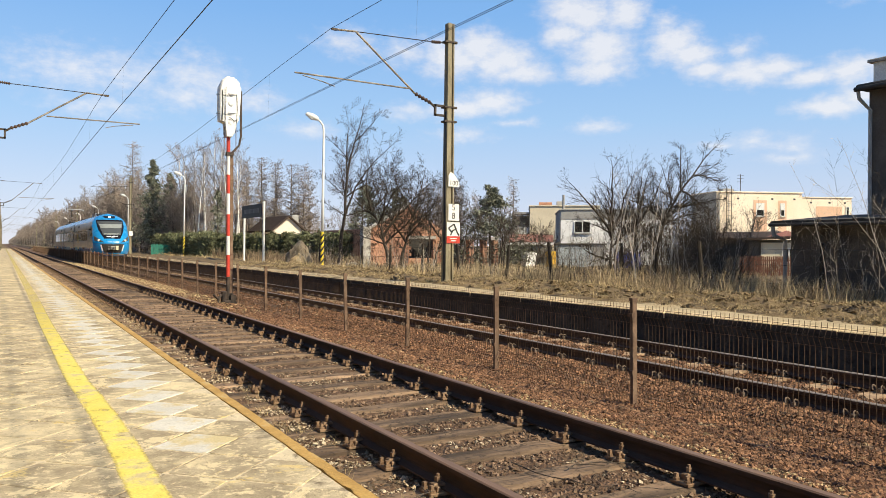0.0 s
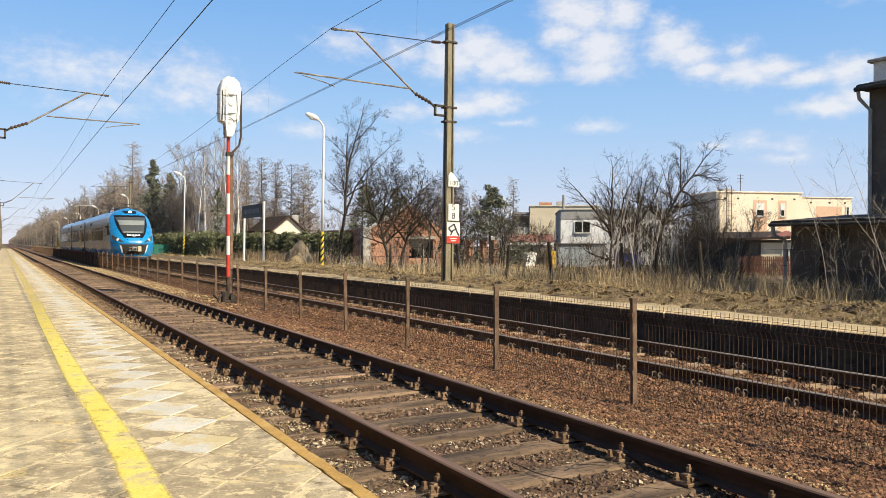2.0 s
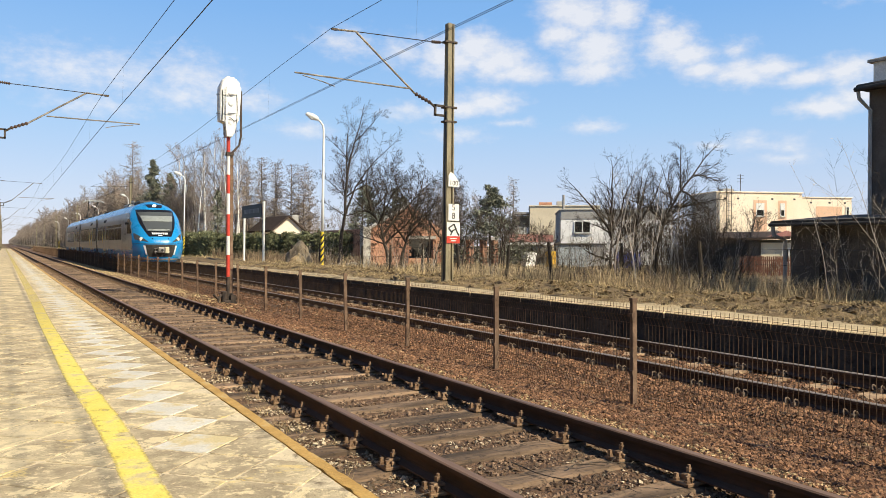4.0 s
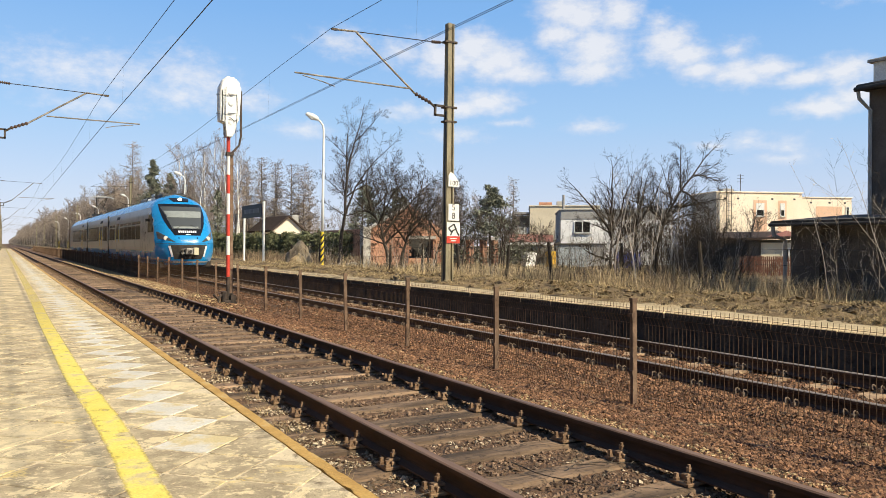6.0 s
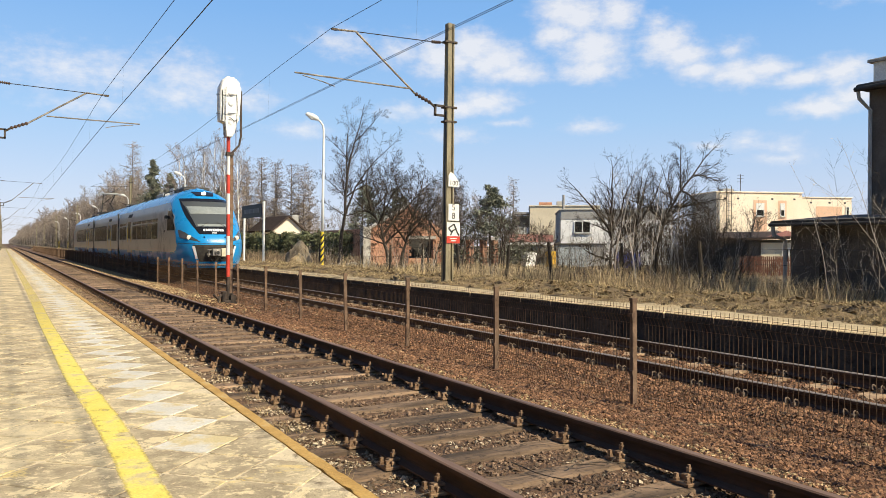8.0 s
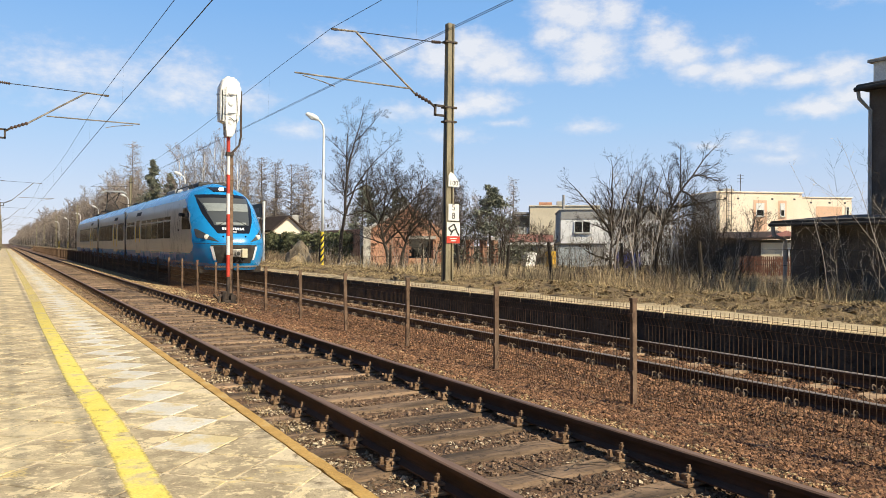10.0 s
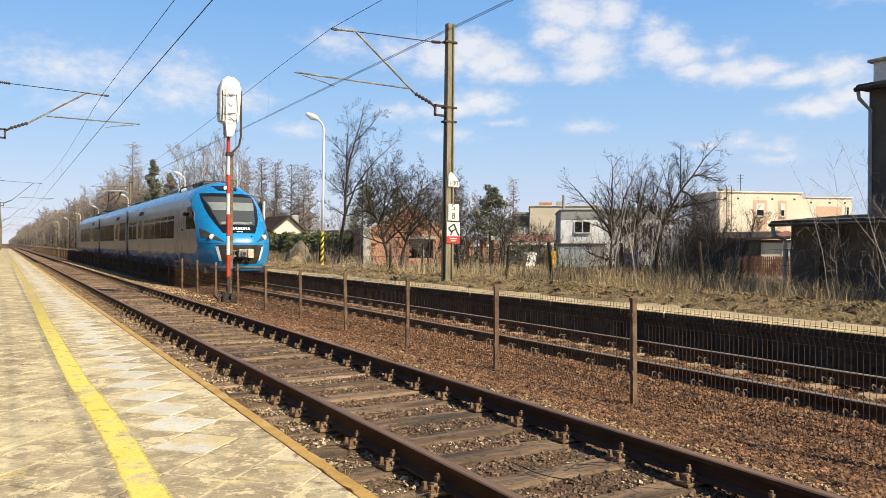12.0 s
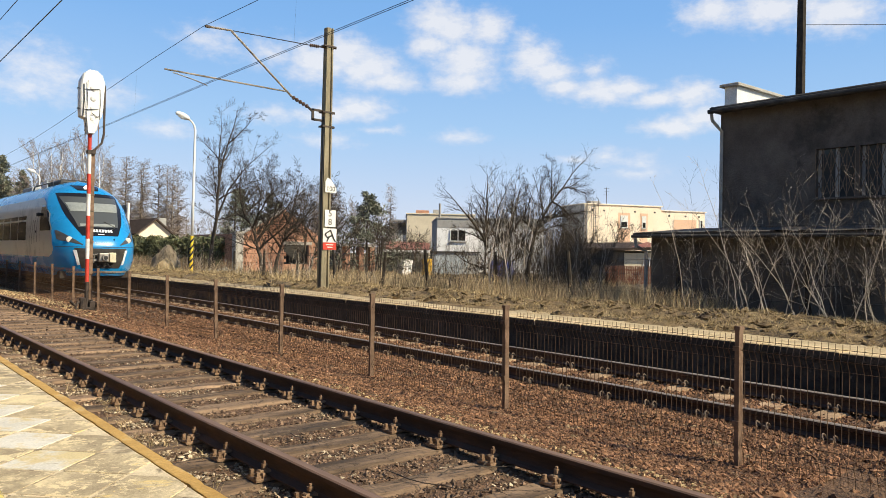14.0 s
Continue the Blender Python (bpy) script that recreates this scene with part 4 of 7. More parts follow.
def cantilever(mast, s, zc, zw, reach, z0, drop=0.0):
    """The arm that holds the wires; s: -1 or 1, the way it points; heights in the mast's space."""
    a = part("cantilever", Geo().tube([(s * 1.15, 0, 5.72 - drop - z0), (s * (reach - 0.62), 0, zc - 0.0), (s * (reach + 0.03), 0, zc - 0.03)], 0.03, 7), M_ARM, mast, "rusty tubular cantilever")
    for p, q, r in (((s * 0.62, 0, 5.5 - drop - z0), (s * 1.15, 0, 5.72 - drop - z0), 0.06), ((s * 0.62, 0, zc + 0.07), (s * 0.3, 0, zc + 0.09), 0.05)):
        g = Geo()
        insulator(g, p, q, r)
        part("insulator", g, M_INSUL, a)
    b = Geo()
    b.box(min(s * 0.14, s * 0.5), max(s * 0.14, s * 0.5), -0.03, 0.03, 5.42 - drop - z0, 5.48 - drop - z0)
    b.box(min(s * 0.14, s * 0.5), max(s * 0.14, s * 0.5), -0.03, 0.03, 5.14 - drop - z0, 5.2 - drop - z0)
    b.box(min(s * 0.44, s * 0.5), max(s * 0.44, s * 0.5), -0.03, 0.03, 5.14 - drop - z0, 5.48 - drop - z0)
    b.tube([(s * 0.48, 0, 5.4 - drop - z0), (s * 0.66, 0, 5.52 - drop - z0)], 0.035, 6)
    part("bracket", b, M_IRON, a)
    part("tie_rod", Geo().tube([(s * 0.1, 0, zc + 0.12), (s * 0.62, 0, zc + 0.07), (s * (reach - 0.62), 0, zc)], 0.014, 5), M_CABLE, a)
    part("registration_arm", Geo().tube([(s * (1.32 if not drop else 1.7), 0, 5.84 - drop * 0.5 - z0), (s * (reach + 1.12), 0, 5.88 - drop * 0.7 - z0)], 0.022, 6), M_ARM, a)
    part("steady_arm", Geo().tube([(s * (reach + 0.9), 0, 5.83 - drop * 0.7 - z0), (s * (reach + 0.3), 0, zw + 0.1), (s * reach, 0, zw + 0.02), (s * reach, 0, zw)], 0.014, 5), M_ARM, a)
    part("clip", Geo().box(min(s * (reach - 0.05), s * (reach + 0.09)), max(s * (reach - 0.05), s * (reach + 0.09)), -0.03, 0.03, zc - 0.06, zc + 0.0), M_IRON, a)


def mast_sign(mast, name, x0, x1, z0, z1, y, material, label, outline=None):
    g = Geo()
    pts = outline or [(x0, z0), (x1, z0), (x1, z1), (x0, z1)]
    g.extrude(pts, y, y + 0.006)
    return part(name, g, material, mast, label)


def build_masts():
    z = 0.28
    m = concrete_mast("catenary_mast", POLE_X, POLE_Y, z, 7.62, "weathered concrete catenary mast with signs, on the far platform", 0.35)
    cantilever(m, -1, 7.22 - z, 5.62 - z, 3.63, z)
    y = -0.155
    mast_sign(m, "distance_sign", 0, 0, 0, 0, y, M_WHITE, "white bevelled sign reading 100", [(-0.08, 2.8), (0.29, 2.8), (0.29, 2.92), (0.1, 3.18), (-0.01, 3.23), (-0.08, 3.12)])
    lettering("100", 0.2, M_BLACK, m, pose(0.1, y - 0.004, 2.9, 90), "number")
    mast_sign(m, "kilometre_sign", -0.07, 0.29, 1.8, 2.29, y, M_WHITE, "white plate with the numbers 5 and 8")
    lettering("5", 0.26, M_BLACK, m, pose(0.1, y - 0.004, 2.18, 90), "number")
    lettering("8", 0.26, M_BLACK, m, pose(0.1, y - 0.004, 1.93, 90), "number")
    w = mast_sign(m, "warning_sign", -0.12, 0.33, 1.34, 1.75, y, M_WHITE, "white warning plate with a black figure")
    mast_sign(m, "warning_band", -0.12, 0.33, 1.13, 1.338, y, M_RED, "red band with unreadable lines")
    for k, (a, b) in enumerate(((-0.02, 0.22), (0.02, 0.2))):
        mast_sign(m, "text_bar", a, b, 1.26 - 0.07 * k, 1.285 - 0.07 * k, y - 0.008, M_WHITE, "")
    fig = Geo()
    for a, b in (((-0.06, 1.58), (0.12, 1.7)), ((-0.06, 1.58), (0.02, 1.48)), ((0.02, 1.48), (0.2, 1.56)), ((0.12, 1.7), (0.24, 1.44)), ((0.08, 1.5), (0.0, 1.37)), ((0.24, 1.44), (0.3, 1.36))):
        fig.tube([(a[0], y - 0.006, a[1]), (b[0], y - 0.006, b[1])], 0.022, 4)
    part("pictogram", fig, M_BLACK, w)
    part("grounding_strip", Geo().box(-0.15, -0.135, -0.09, 0.0, 0.0, 5.0), M_BLACK, m)
    for k, yy in enumerate((84.7, 150, 212, 276, 340)):
        q = concrete_mast("catenary_mast", POLE_X + 0.1, yy, 0.28, 8.0, "weathered concrete catenary mast beside the line")
        cantilever(q, -1, 7.22 - z, 5.62 - z, 3.63, z)
        if k == 0:
            mast_sign(q, "kilometre_sign", -0.15, 0.2, 1.9, 2.4, y, M_WHITE, "white number plate")
    for k, yy in enumerate((29.2, 82.0, 142, 204, 268, 330)):
        q = concrete_mast("catenary_mast", -0.42, yy, 0.2, 7.8, "weathered concrete catenary mast on the near platform")
        zc = (6.6 if k == 0 else 7.1) - 0.2
        cantilever(q, 1, zc, 5.42 - 0.2, 3.56, 0.2, 0.32)


build_masts()


def wire_run(name, x, supports, heights, sag, contact, label, stagger=0.12, apart=0.03):
    t = thing(name, label, "overhead wire", group="overhead wires")
    for k, ((y0, h0), (y1, h1)) in enumerate(zip(zip(supports, heights), zip(supports[1:], heights[1:]))):
        s0, s1 = stagger * (-1) ** k, stagger * (-1) ** (k + 1)

        def at(u):
            return h0 + (h1 - h0) * u - sag * (4 * u * (1 - u)) ** 1.4
        part("messenger_wire", Geo().tube([(x + (s0 + (s1 - s0) * i / 16) * 0.5, y0 + (y1 - y0) * i / 16, at(i / 16)) for i in range(17)], 0.0075, 5, False), M_CABLE, t)
        for d in (-apart, apart):
            part("contact_wire", Geo().tube([(x + d + s0 + (s1 - s0) * i / 8, y0 + (y1 - y0) * i / 8, contact) for i in range(9)], 0.0062, 5, False), M_CABLE, t)
        n = 6
        for i in range(n):
            u = (i + 0.5) / n
            part("dropper", Geo().tube([(x + (s0 + (s1 - s0) * u) * 0.5, y0 + (y1 - y0) * u, at(u)), (x + s0 + (s1 - s0) * u, y0 + (y1 - y0) * u, contact)], 0.0016, 3, False), M_CABLE, t)


wire_run("overhead_line", 7.73, (-41, 19.4, 84.7, 150, 212, 276, 340), (7.2,) * 7, 0.95, 5.62, "dark catenary wires over the far track")
wire_run("overhead_line", 3.06, (-35, 29.2, 82, 142, 204, 268, 330), (6.6, 6.6, 7.1, 7.1, 7.1, 7.1, 7.1), 0.45, 5.43, "dark catenary wires over the near track", 0.07, 0.004)


# ---- signal, lamps and station sign ----
def build_signal():
    t = thing("railway_signal", "red and white banded signal mast with a head wrapped in white", "railway signal", pose(5.5, 21.6, -0.28))
    edges = (0.71, 1.32, 1.86, 2.47, 3.055, 3.59, 4.12, 4.75)
    for k, (z0, z1) in enumerate(zip(edges, edges[1:])):
        part("band", Geo().tube([(0, 0, z0), (0, 0, z1)], 0.05, 12), M_WHITE if k % 2 else M_RED, t, "white band" if k % 2 else "red band")
    part("lower_tube", Geo().tube([(0, 0, 0.05), (0, 0, 0.71)], 0.048, 12), M_IRON, t, "dark unpainted lower tube")
    shaft = Geo().chamfer(0.055, 0.14, 0.0, 0.09, 0.1, 4.2, 0.01)
    for k in range(9):
        shaft.box(0.03, 0.15, -0.02, 0.1, 0.5 + 0.42 * k, 0.53 + 0.42 * k)
    part("shaft", shaft, M_POST, t, "rusty steel channel beside the mast")
    base = Geo()
    base.chamfer(-0.13, 0.18, -0.14, 0.14, -0.05, 0.05, 0.02)
    base.tube([(-0.1, 0, 0.0), (-0.1, 0, 0.3)], 0.09, 8)
    base.tube([(-0.42, -0.1, 0.22), (-0.3, -0.05, 0.1), (-0.1, 0, 0.24), (0.12, 0.03, 0.22), (0.3, 0.05, 0.05)], 0.04, 6)
    base.tube([(-0.3, -0.1, -0.05), (-0.22, -0.05, 0.22)], 0.03, 6)
    base.tube([(0.2, -0.15, -0.05), (0.1, -0.05, 0.24)], 0.035, 6)
    base.box(0.05, 0.2, -0.14, 0.05, 0.02, 0.2)
    soft_edges(part("base", base, M_IRON, t, "rusty cast base"), 0.015)
    # the covered head: a rounded flat box with folds
    head = Geo()
    rnd = random.Random(11)
    out = [(-0.27, 0.0), (-0.29, 0.55), (-0.28, 0.95), (-0.2, 1.15), (-0.07, 1.25), (0.12, 1.24), (0.26, 1.12), (0.32, 0.92), (0.31, 0.4), (0.27, 0.05), (0.2, -0.05), (0.14, -0.32), (0.08, -0.44), (-0.08, -0.44), (-0.1, -0.3), (-0.14, -0.05)]
    n = len(out)
    rings = []
    for d, k in ((-0.16, 0.85), (-0.13, 0.98), (0.0, 1.02), (0.14, 0.98), (0.18, 0.8)):
        rings.append([(x * k + rnd.uniform(-0.01, 0.01), d + rnd.uniform(-0.02, 0.02), 5.25 + z * (1 if k > 0.9 else 0.97)) for x, z in out])
    head.v = [q for r in rings for q in r]
    for r in range(4):
        head.f += [(r * n + i, r * n + (i + 1) % n, (r + 1) * n + (i + 1) % n, (r + 1) * n + i) for i in range(n)]
    head.f += [tuple(reversed(range(n))), tuple(4 * n + i for i in range(n))]
    hd = part("covered_head", head, M_COVER, t, "signal head wrapped in white sheeting", smooth=True, at=pose(0, 0, -0.17))
    hd.data.set_sharp_from_angle(angle=radians(40))
    hoods = Geo()
    for k in range(4):
        z = 5.2 + 0.27 * k
        hoods.tube([(0.03, -0.12, z), (0.03, -0.165, z - 0.01), (0.03, -0.175, z - 0.01)], [0.1, 0.08, 0.03], 10)
    part("hood", hoods, M_COVER, hd, smooth=True)
    cord = Geo()
    for z in (5.45, 5.98):
        cord.tube([(0.33 * math.sin(a), 0.19 * math.cos(a) - 0.0, z + 0.02 * math.sin(3 * a)) for a in [2 * math.pi * i / 20 for i in range(21)]], 0.01, 4, False)
    cord.tube([(-0.12, -0.2, 6.2), (-0.13, -0.2, 5.6), (-0.15, -0.19, 5.0), (-0.19, -0.2, 4.85)], 0.01, 4)
    cord.tube([(-0.21, -0.17, 6.1), (-0.2, -0.18, 5.7), (-0.22, -0.17, 5.25)], 0.018, 4)
    cord.tube([(0.19, -0.16, 6.0), (0.2, -0.17, 5.6), (0.18, -0.17, 5.2)], 0.012, 4)
    cord.tube([(-0.02, -0.2, 5.35), (0.12, -0.2, 5.25), (0.2, -0.19, 5.3)], 0.012, 4)
    part("cord", cord, M_BLACK, hd)
    lad = Geo()
    lad.tube([(0.38, 0.1, 6.0), (0.38, 0.1, 4.7), (0.33, 0.1, 4.45), (0.12, 0.05, 4.22)], 0.03, 6)
    lad.tube([(0.31, -0.12, 5.95), (0.31, -0.12, 4.85)], 0.02, 5)
    for k in range(6):
        lad.tube([(0.31, -0.12, 4.9 + 0.2 * k), (0.38, 0.1, 4.9 + 0.2 * k)], 0.016, 4)
    part("cable_bracket", lad, M_IRON, t, "dark bracket at the side of the head")
    br = Geo()
    br.tube([(-0.13, -0.05, 4.2), (-0.13, -0.05, 4.95)], 0.012, 4)
    br.tube([(0.2, -0.05, 4.2), (0.2, -0.05, 4.95)], 0.012, 4)
    part("step", br, M_POST, t)
    part("clamp", Geo().box(-0.06, 0.14, -0.07, 0.08, 4.12, 4.22), M_IRON, t)


build_signal()


def street_lamp():
    t = thing("platform_lamp", "tall white platform lamp with a yellow and black striped foot", "street lamp", group="platform lamps")
    h = 7.45
    g = Geo()
    g.tube([(0, 0, 1.75), (0, 0, 4.0), (0, 0, h - 0.35), (-0.06, 0, h - 0.1), (-0.2, 0, h + 0.08), (-0.38, 0, h + 0.18)], [0.075, 0.065, 0.055, 0.05, 0.045, 0.04], 10)
    part("post", g, M_WHITE, t, smooth=True)
    part("foot", Geo().tube([(0, 0, -0.3), (0, 0, 1.75)], 0.085, 12), M_LYELLOW, t, "yellow painted foot")
    for k in range(5):
        st = Geo()
        pts = []
        for i in range(13):
            a = 2 * math.pi * i / 12
            pts.append((0.088 * math.cos(a), 0.088 * math.sin(a), 0.22 + 0.33 * k + 0.12 * math.cos(a)))
        n = len(pts)
        st.add([(x, y, z - 0.07) for x, y, z in pts] + [(x, y, z + 0.07) for x, y, z in pts], [(i, i + 1, i + 1 + n, i + n) for i in range(n - 1)])
        part("stripe", st, M_BLACK, t)
    hd = Geo()
    hd.tube([(-0.3, 0, h + 0.15), (-0.42, 0, h + 0.22), (-0.7, 0, h + 0.33), (-0.95, 0, h + 0.4), (-1.02, 0, h + 0.4)], [0.05, 0.13, 0.15, 0.1, 0.02], 10)
    head = part("lamp_head", hd, M_WHITE, t, smooth=True)
    part("lens", Geo().tube([(-0.48, 0, h + 0.17), (-0.7, 0, h + 0.24), (-0.9, 0, h + 0.33)], [0.06, 0.12, 0.06], 8), M_LENS, head)
    return t


lamp_first = street_lamp()
lamp_first.matrix_basis = pose(14.5, 37.7, 0.28, 0, 0.6, 0)
for k, y in enumerate((74.8, 112, 149, 186, 223, 260)):
    copy_thing(lamp_first, pose(14.85, y, 0.28, 0, (0.9, 0.3, -0.4, 0.2, 0.5, 0)[k], 0))


def build_station_sign():
    t = thing("station_sign", "dark station name board on two white posts", "station sign", pose(14.0, 48.6, 0.28, 0, 0, -90))
    for x, h in ((-2.15, 3.3), (2.25, 3.75)):
        part("post", Geo().tube([(x - 0.06, 0, -0.4), (x + 0.05, 0, h)], 0.075, 10), M_WHITE, t)
    b = part("board", Geo().chamfer(-2.25, 2.15, -0.13, -0.08, 2.8, 3.62, 0.01), M_BOARD, t, "dark name board")
    rnd = random.Random(1)
    x = -1.7
    while x < 1.5:
        w = rnd.uniform(0.14, 0.24)
        part("letter_bar", Geo().box(x, x + w, -0.138, -0.132, 3.08, 3.36), M_GREYR2, b)
        x += w + 0.1


M_GREYR2 = surface("faded_letter_paint", (0.12, 0.13, 0.14), (0.17, 0.18, 0.19), 4, 0.6, bump=0)
build_station_sign()



# ---- sky: drifting clouds far behind everything ----
# Centres and half widths in degrees: full clouds, and thin wisps.
CUMULUS = ((33.6, 10.7, 2.6, 0.9), (31.6, 10.2, 2.6, 0.7), (30.8, 13.9, 3.0, 1.6), (32.8, 14.5, 2.4, 1.5), (34.5, 13.6, 2.8, 1.5), (36.2, 12.7, 2.4, 0.8), (39.5, 17.1, 2.2, 1.6), (40.7, 16.7, 2.0, 1.4), (43.4, 16.6, 1.9, 1.3),
           (41.8, 14.4, 2.6, 2.0), (39.1, 15.3, 1.8, 0.9), (41.6, 12.8, 2.4, 0.8), (46.8, 14.3, 2.0, 1.5), (48.2, 13.6, 1.8, 1.1), (49.0, 12.4, 1.6, 0.7), (51.7, 12.1, 2.6, 1.0), (53.6, 12.2, 2.0, 0.7),
           (56.0, 11.4, 2.2, 0.6), (58.4, 11.7, 2.0, 1.0), (57.2, 9.5, 2.6, 0.8), (59.2, 10.0, 2.0, 0.9), (59.7, 17.1, 2.4, 1.2), (63.4, 17.0, 3.0, 1.4), (67.5, 16.4, 3.0, 1.6))
WISPS = ((27.8, 10.0, 2.4, 0.6), (35.8, 9.2, 1.4, 0.3), (31.4, 8.3, 2.0, 0.6), (41.6, 8.8, 1.6, 0.5), (52.1, 7.3, 1.6, 0.6), (50.1, 7.1, 1.4, 0.3),
         (54.9, 7.0, 1.2, 0.6), (54.7, 6.2, 1.8, 0.4), (51.5, 13.7, 1.1, 0.7), (4.1, 11.7, 4.0, 1.4), (7.2, 11.6, 3.0, 1.3), (5.6, 9.4, 3.0, 0.6), (11.5, 12.0, 2.2, 1.5), (13.0, 11.5, 2.0, 1.5), (11.6, 10.5, 3.2, 1.0),
         (19.9, 8.5, 1.9, 0.6), (23.0, 14.8, 2.2, 1.0), (16.1, 10.4, 2.2, 0.8), (27.4, 14.2, 2.0, 1.1), (46.3, 15.8, 0.9, 0.7))


def cloud_material():
    m = bpy.data.materials.new("cloud")
    m.use_nodes = True
    n, l = m.node_tree.nodes, m.node_tree.links
    n.remove(n["Principled BSDF"])
    uv = n.new("ShaderNodeUVMap")
    sep = n.new("ShaderNodeSeparateXYZ")

    def calc(op, a, b=None, c=None):
        q = n.new("ShaderNodeMath")
        q.operation = op
        for i, v in enumerate((a, b, c)):
            if v is None:
                continue
            if isinstance(v, (int, float)):
                q.inputs[i].default_value = v
            else:
                l.new(v, q.inputs[i])
        return q.outputs[0]

    def fuzz(scale, detail):
        t = n.new("ShaderNodeTexNoise")
        t.inputs["Scale"].default_value, t.inputs["Detail"].default_value, t.inputs["Roughness"].default_value = scale, detail, 0.62
        sc = n.new("ShaderNodeMapping")
        sc.inputs["Scale"].default_value = (1, 1.7, 1)
        l.new(uv.outputs[0], sc.inputs[0])
        l.new(sc.outputs[0], t.inputs["Vector"])
        return t.outputs["Fac"]
    warp = n.new("ShaderNodeTexNoise")
    warp.inputs["Scale"].default_value = 0.5
    l.new(uv.outputs[0], warp.inputs["Vector"])
    wv = n.new("ShaderNodeVectorMath")
    wv.operation = "MULTIPLY_ADD"
    l.new(warp.outputs["Color"], wv.inputs[0])
    wv.inputs[1].default_value, wv.inputs[2].default_value = (1.4, 0.8, 0), (-0.7, -0.4, 0)
    wa = n.new("ShaderNodeVectorMath")
    l.new(uv.outputs[0], wa.inputs[0])
    l.new(wv.outputs[0], wa.inputs[1])
    l.new(wa.outputs[0], sep.inputs[0])
    u, v = sep.outputs[0], sep.outputs[1]
    best = None
    for a, e, da, de, much in [(*c, 1.0) for c in CUMULUS] + [(*c, 0.53) for c in WISPS]:
        x = calc("MULTIPLY", calc("SUBTRACT", u, a), 0.85 / da)
        y = calc("MULTIPLY", calc("SUBTRACT", v, e), 0.85 / de)
        d = calc("MULTIPLY", calc("SUBTRACT", 1.0, calc("SQRT", calc("ADD", calc("MULTIPLY", x, x), calc("MULTIPLY", y, y)))), much)
        best = d if best is None else calc("SMOOTH_MAX", best, d, 0.25)
    raw = calc("ADD", calc("MULTIPLY", calc("ADD", best, 0.2), 0.85), calc("MULTIPLY", calc("SUBTRACT", fuzz(0.85, 7.0), 0.5), 0.95))
    r = n.new("ShaderNodeMapRange")
    r.interpolation_type = "SMOOTHSTEP"
    r.inputs["From Min"].default_value, r.inputs["From Max"].default_value, r.inputs["To Max"].default_value = -0.05, 0.85, 0.9
    l.new(raw, r.inputs["Value"])
    plain = n.new("ShaderNodeSeparateXYZ")
    l.new(uv.outputs[0], plain.inputs[0])
    up = n.new("ShaderNodeMapRange")
    up.inputs["From Max"].default_value = 24.0
    l.new(plain.outputs[1], up.inputs["Value"])
    blue = n.new("ShaderNodeValToRGB")             # clear air: milky at the horizon, deeper blue above
    e = blue.color_ramp.elements
    e[0].position, e[0].color = 0.0, (0.58, 0.6, 0.725, 1)
    e[1].position, e[1].color = 1.0, (0.14, 0.345, 0.71, 1)
    for at, c in ((0.16, (0.49, 0.575, 0.75)), (0.38, (0.335, 0.525, 0.78)), (0.7, (0.2, 0.415, 0.76))):
        k = e.new(at)
        k.color = (*c, 1)
    l.new(up.outputs[0], blue.inputs[0])
    fade = n.new("ShaderNodeMapRange")
    fade.inputs["From Min"].default_value, fade.inputs["From Max"].default_value = 32.0, 22.0
    fade.inputs["To Max"].default_value = 0.85
    l.new(plain.outputs[1], fade.inputs["Value"])
    body = n.new("ShaderNodeValToRGB")             # thin edges slightly lavender, cores white
    body.color_ramp.elements[0].color, body.color_ramp.elements[1].color = (0.59, 0.63, 0.76, 1), (0.79, 0.785, 0.795, 1)
    l.new(r.outputs[0], body.inputs[0])
    tint = n.new("ShaderNodeMix")
    tint.data_type = "RGBA"
    l.new(blue.outputs[0], tint.inputs["A"])
    l.new(body.outputs[0], tint.inputs["B"])
    l.new(r.outputs[0], tint.inputs["Factor"])
    em, tr, mx = n.new("ShaderNodeEmission"), n.new("ShaderNodeBsdfTransparent"), n.new("ShaderNodeMixShader")
    l.new(tint.outputs["Result"], em.inputs[0])
    l.new(calc("MAXIMUM", r.outputs[0], fade.outputs[0]), mx.inputs[0])
    l.new(tr.outputs[0], mx.inputs[1])
    l.new(em.outputs[0], mx.inputs[2])
    l.new(mx.outputs[0], n["Material Output"].inputs[0])
    return m


def build_clouds():
    g = Geo()
    R = 4200.0
    az, el = [-40 + 4 * i for i in range(37)], [-1, 1, 3, 5, 8, 11, 14, 18, 22, 27, 32]

    def p(a, e):
        return (R * math.sin(radians(a)) * math.cos(radians(e)), R * math.cos(radians(a)) * math.cos(radians(e)), R * math.sin(radians(e)))
    g.sheet(p, az, el)
    me = g.mesh("backdrop_clouds", cloud_material())
    lay = me.uv_layers.new(name="UVMap")
    n = len(az)
    for lp in me.loops:
        i = lp.vertex_index
        lay.data[lp.index].uv = (az[i % n], el[i // n])
    return tagged(new("backdrop_clouds", me), "small white clouds drifting in a pale blue sky", "clouds", kind="structure")


clouds = build_clouds()

# ---- buildings ----
M_PLASTER = surface("dark_grey_render", (0.1, 0.086, 0.075), (0.155, 0.136, 0.118), 1.6, 0.95, bump=0.6, fine=30, third=(0.065, 0.057, 0.05), third_scale=0.6, third_at=0.54, vary=0)
M_ROOFT = surface("tarred_roof", (0.04, 0.038, 0.036), (0.09, 0.083, 0.075), 3, 0.9, bump=0.4, third=(0.14, 0.12, 0.1), third_at=0.6, vary=0)
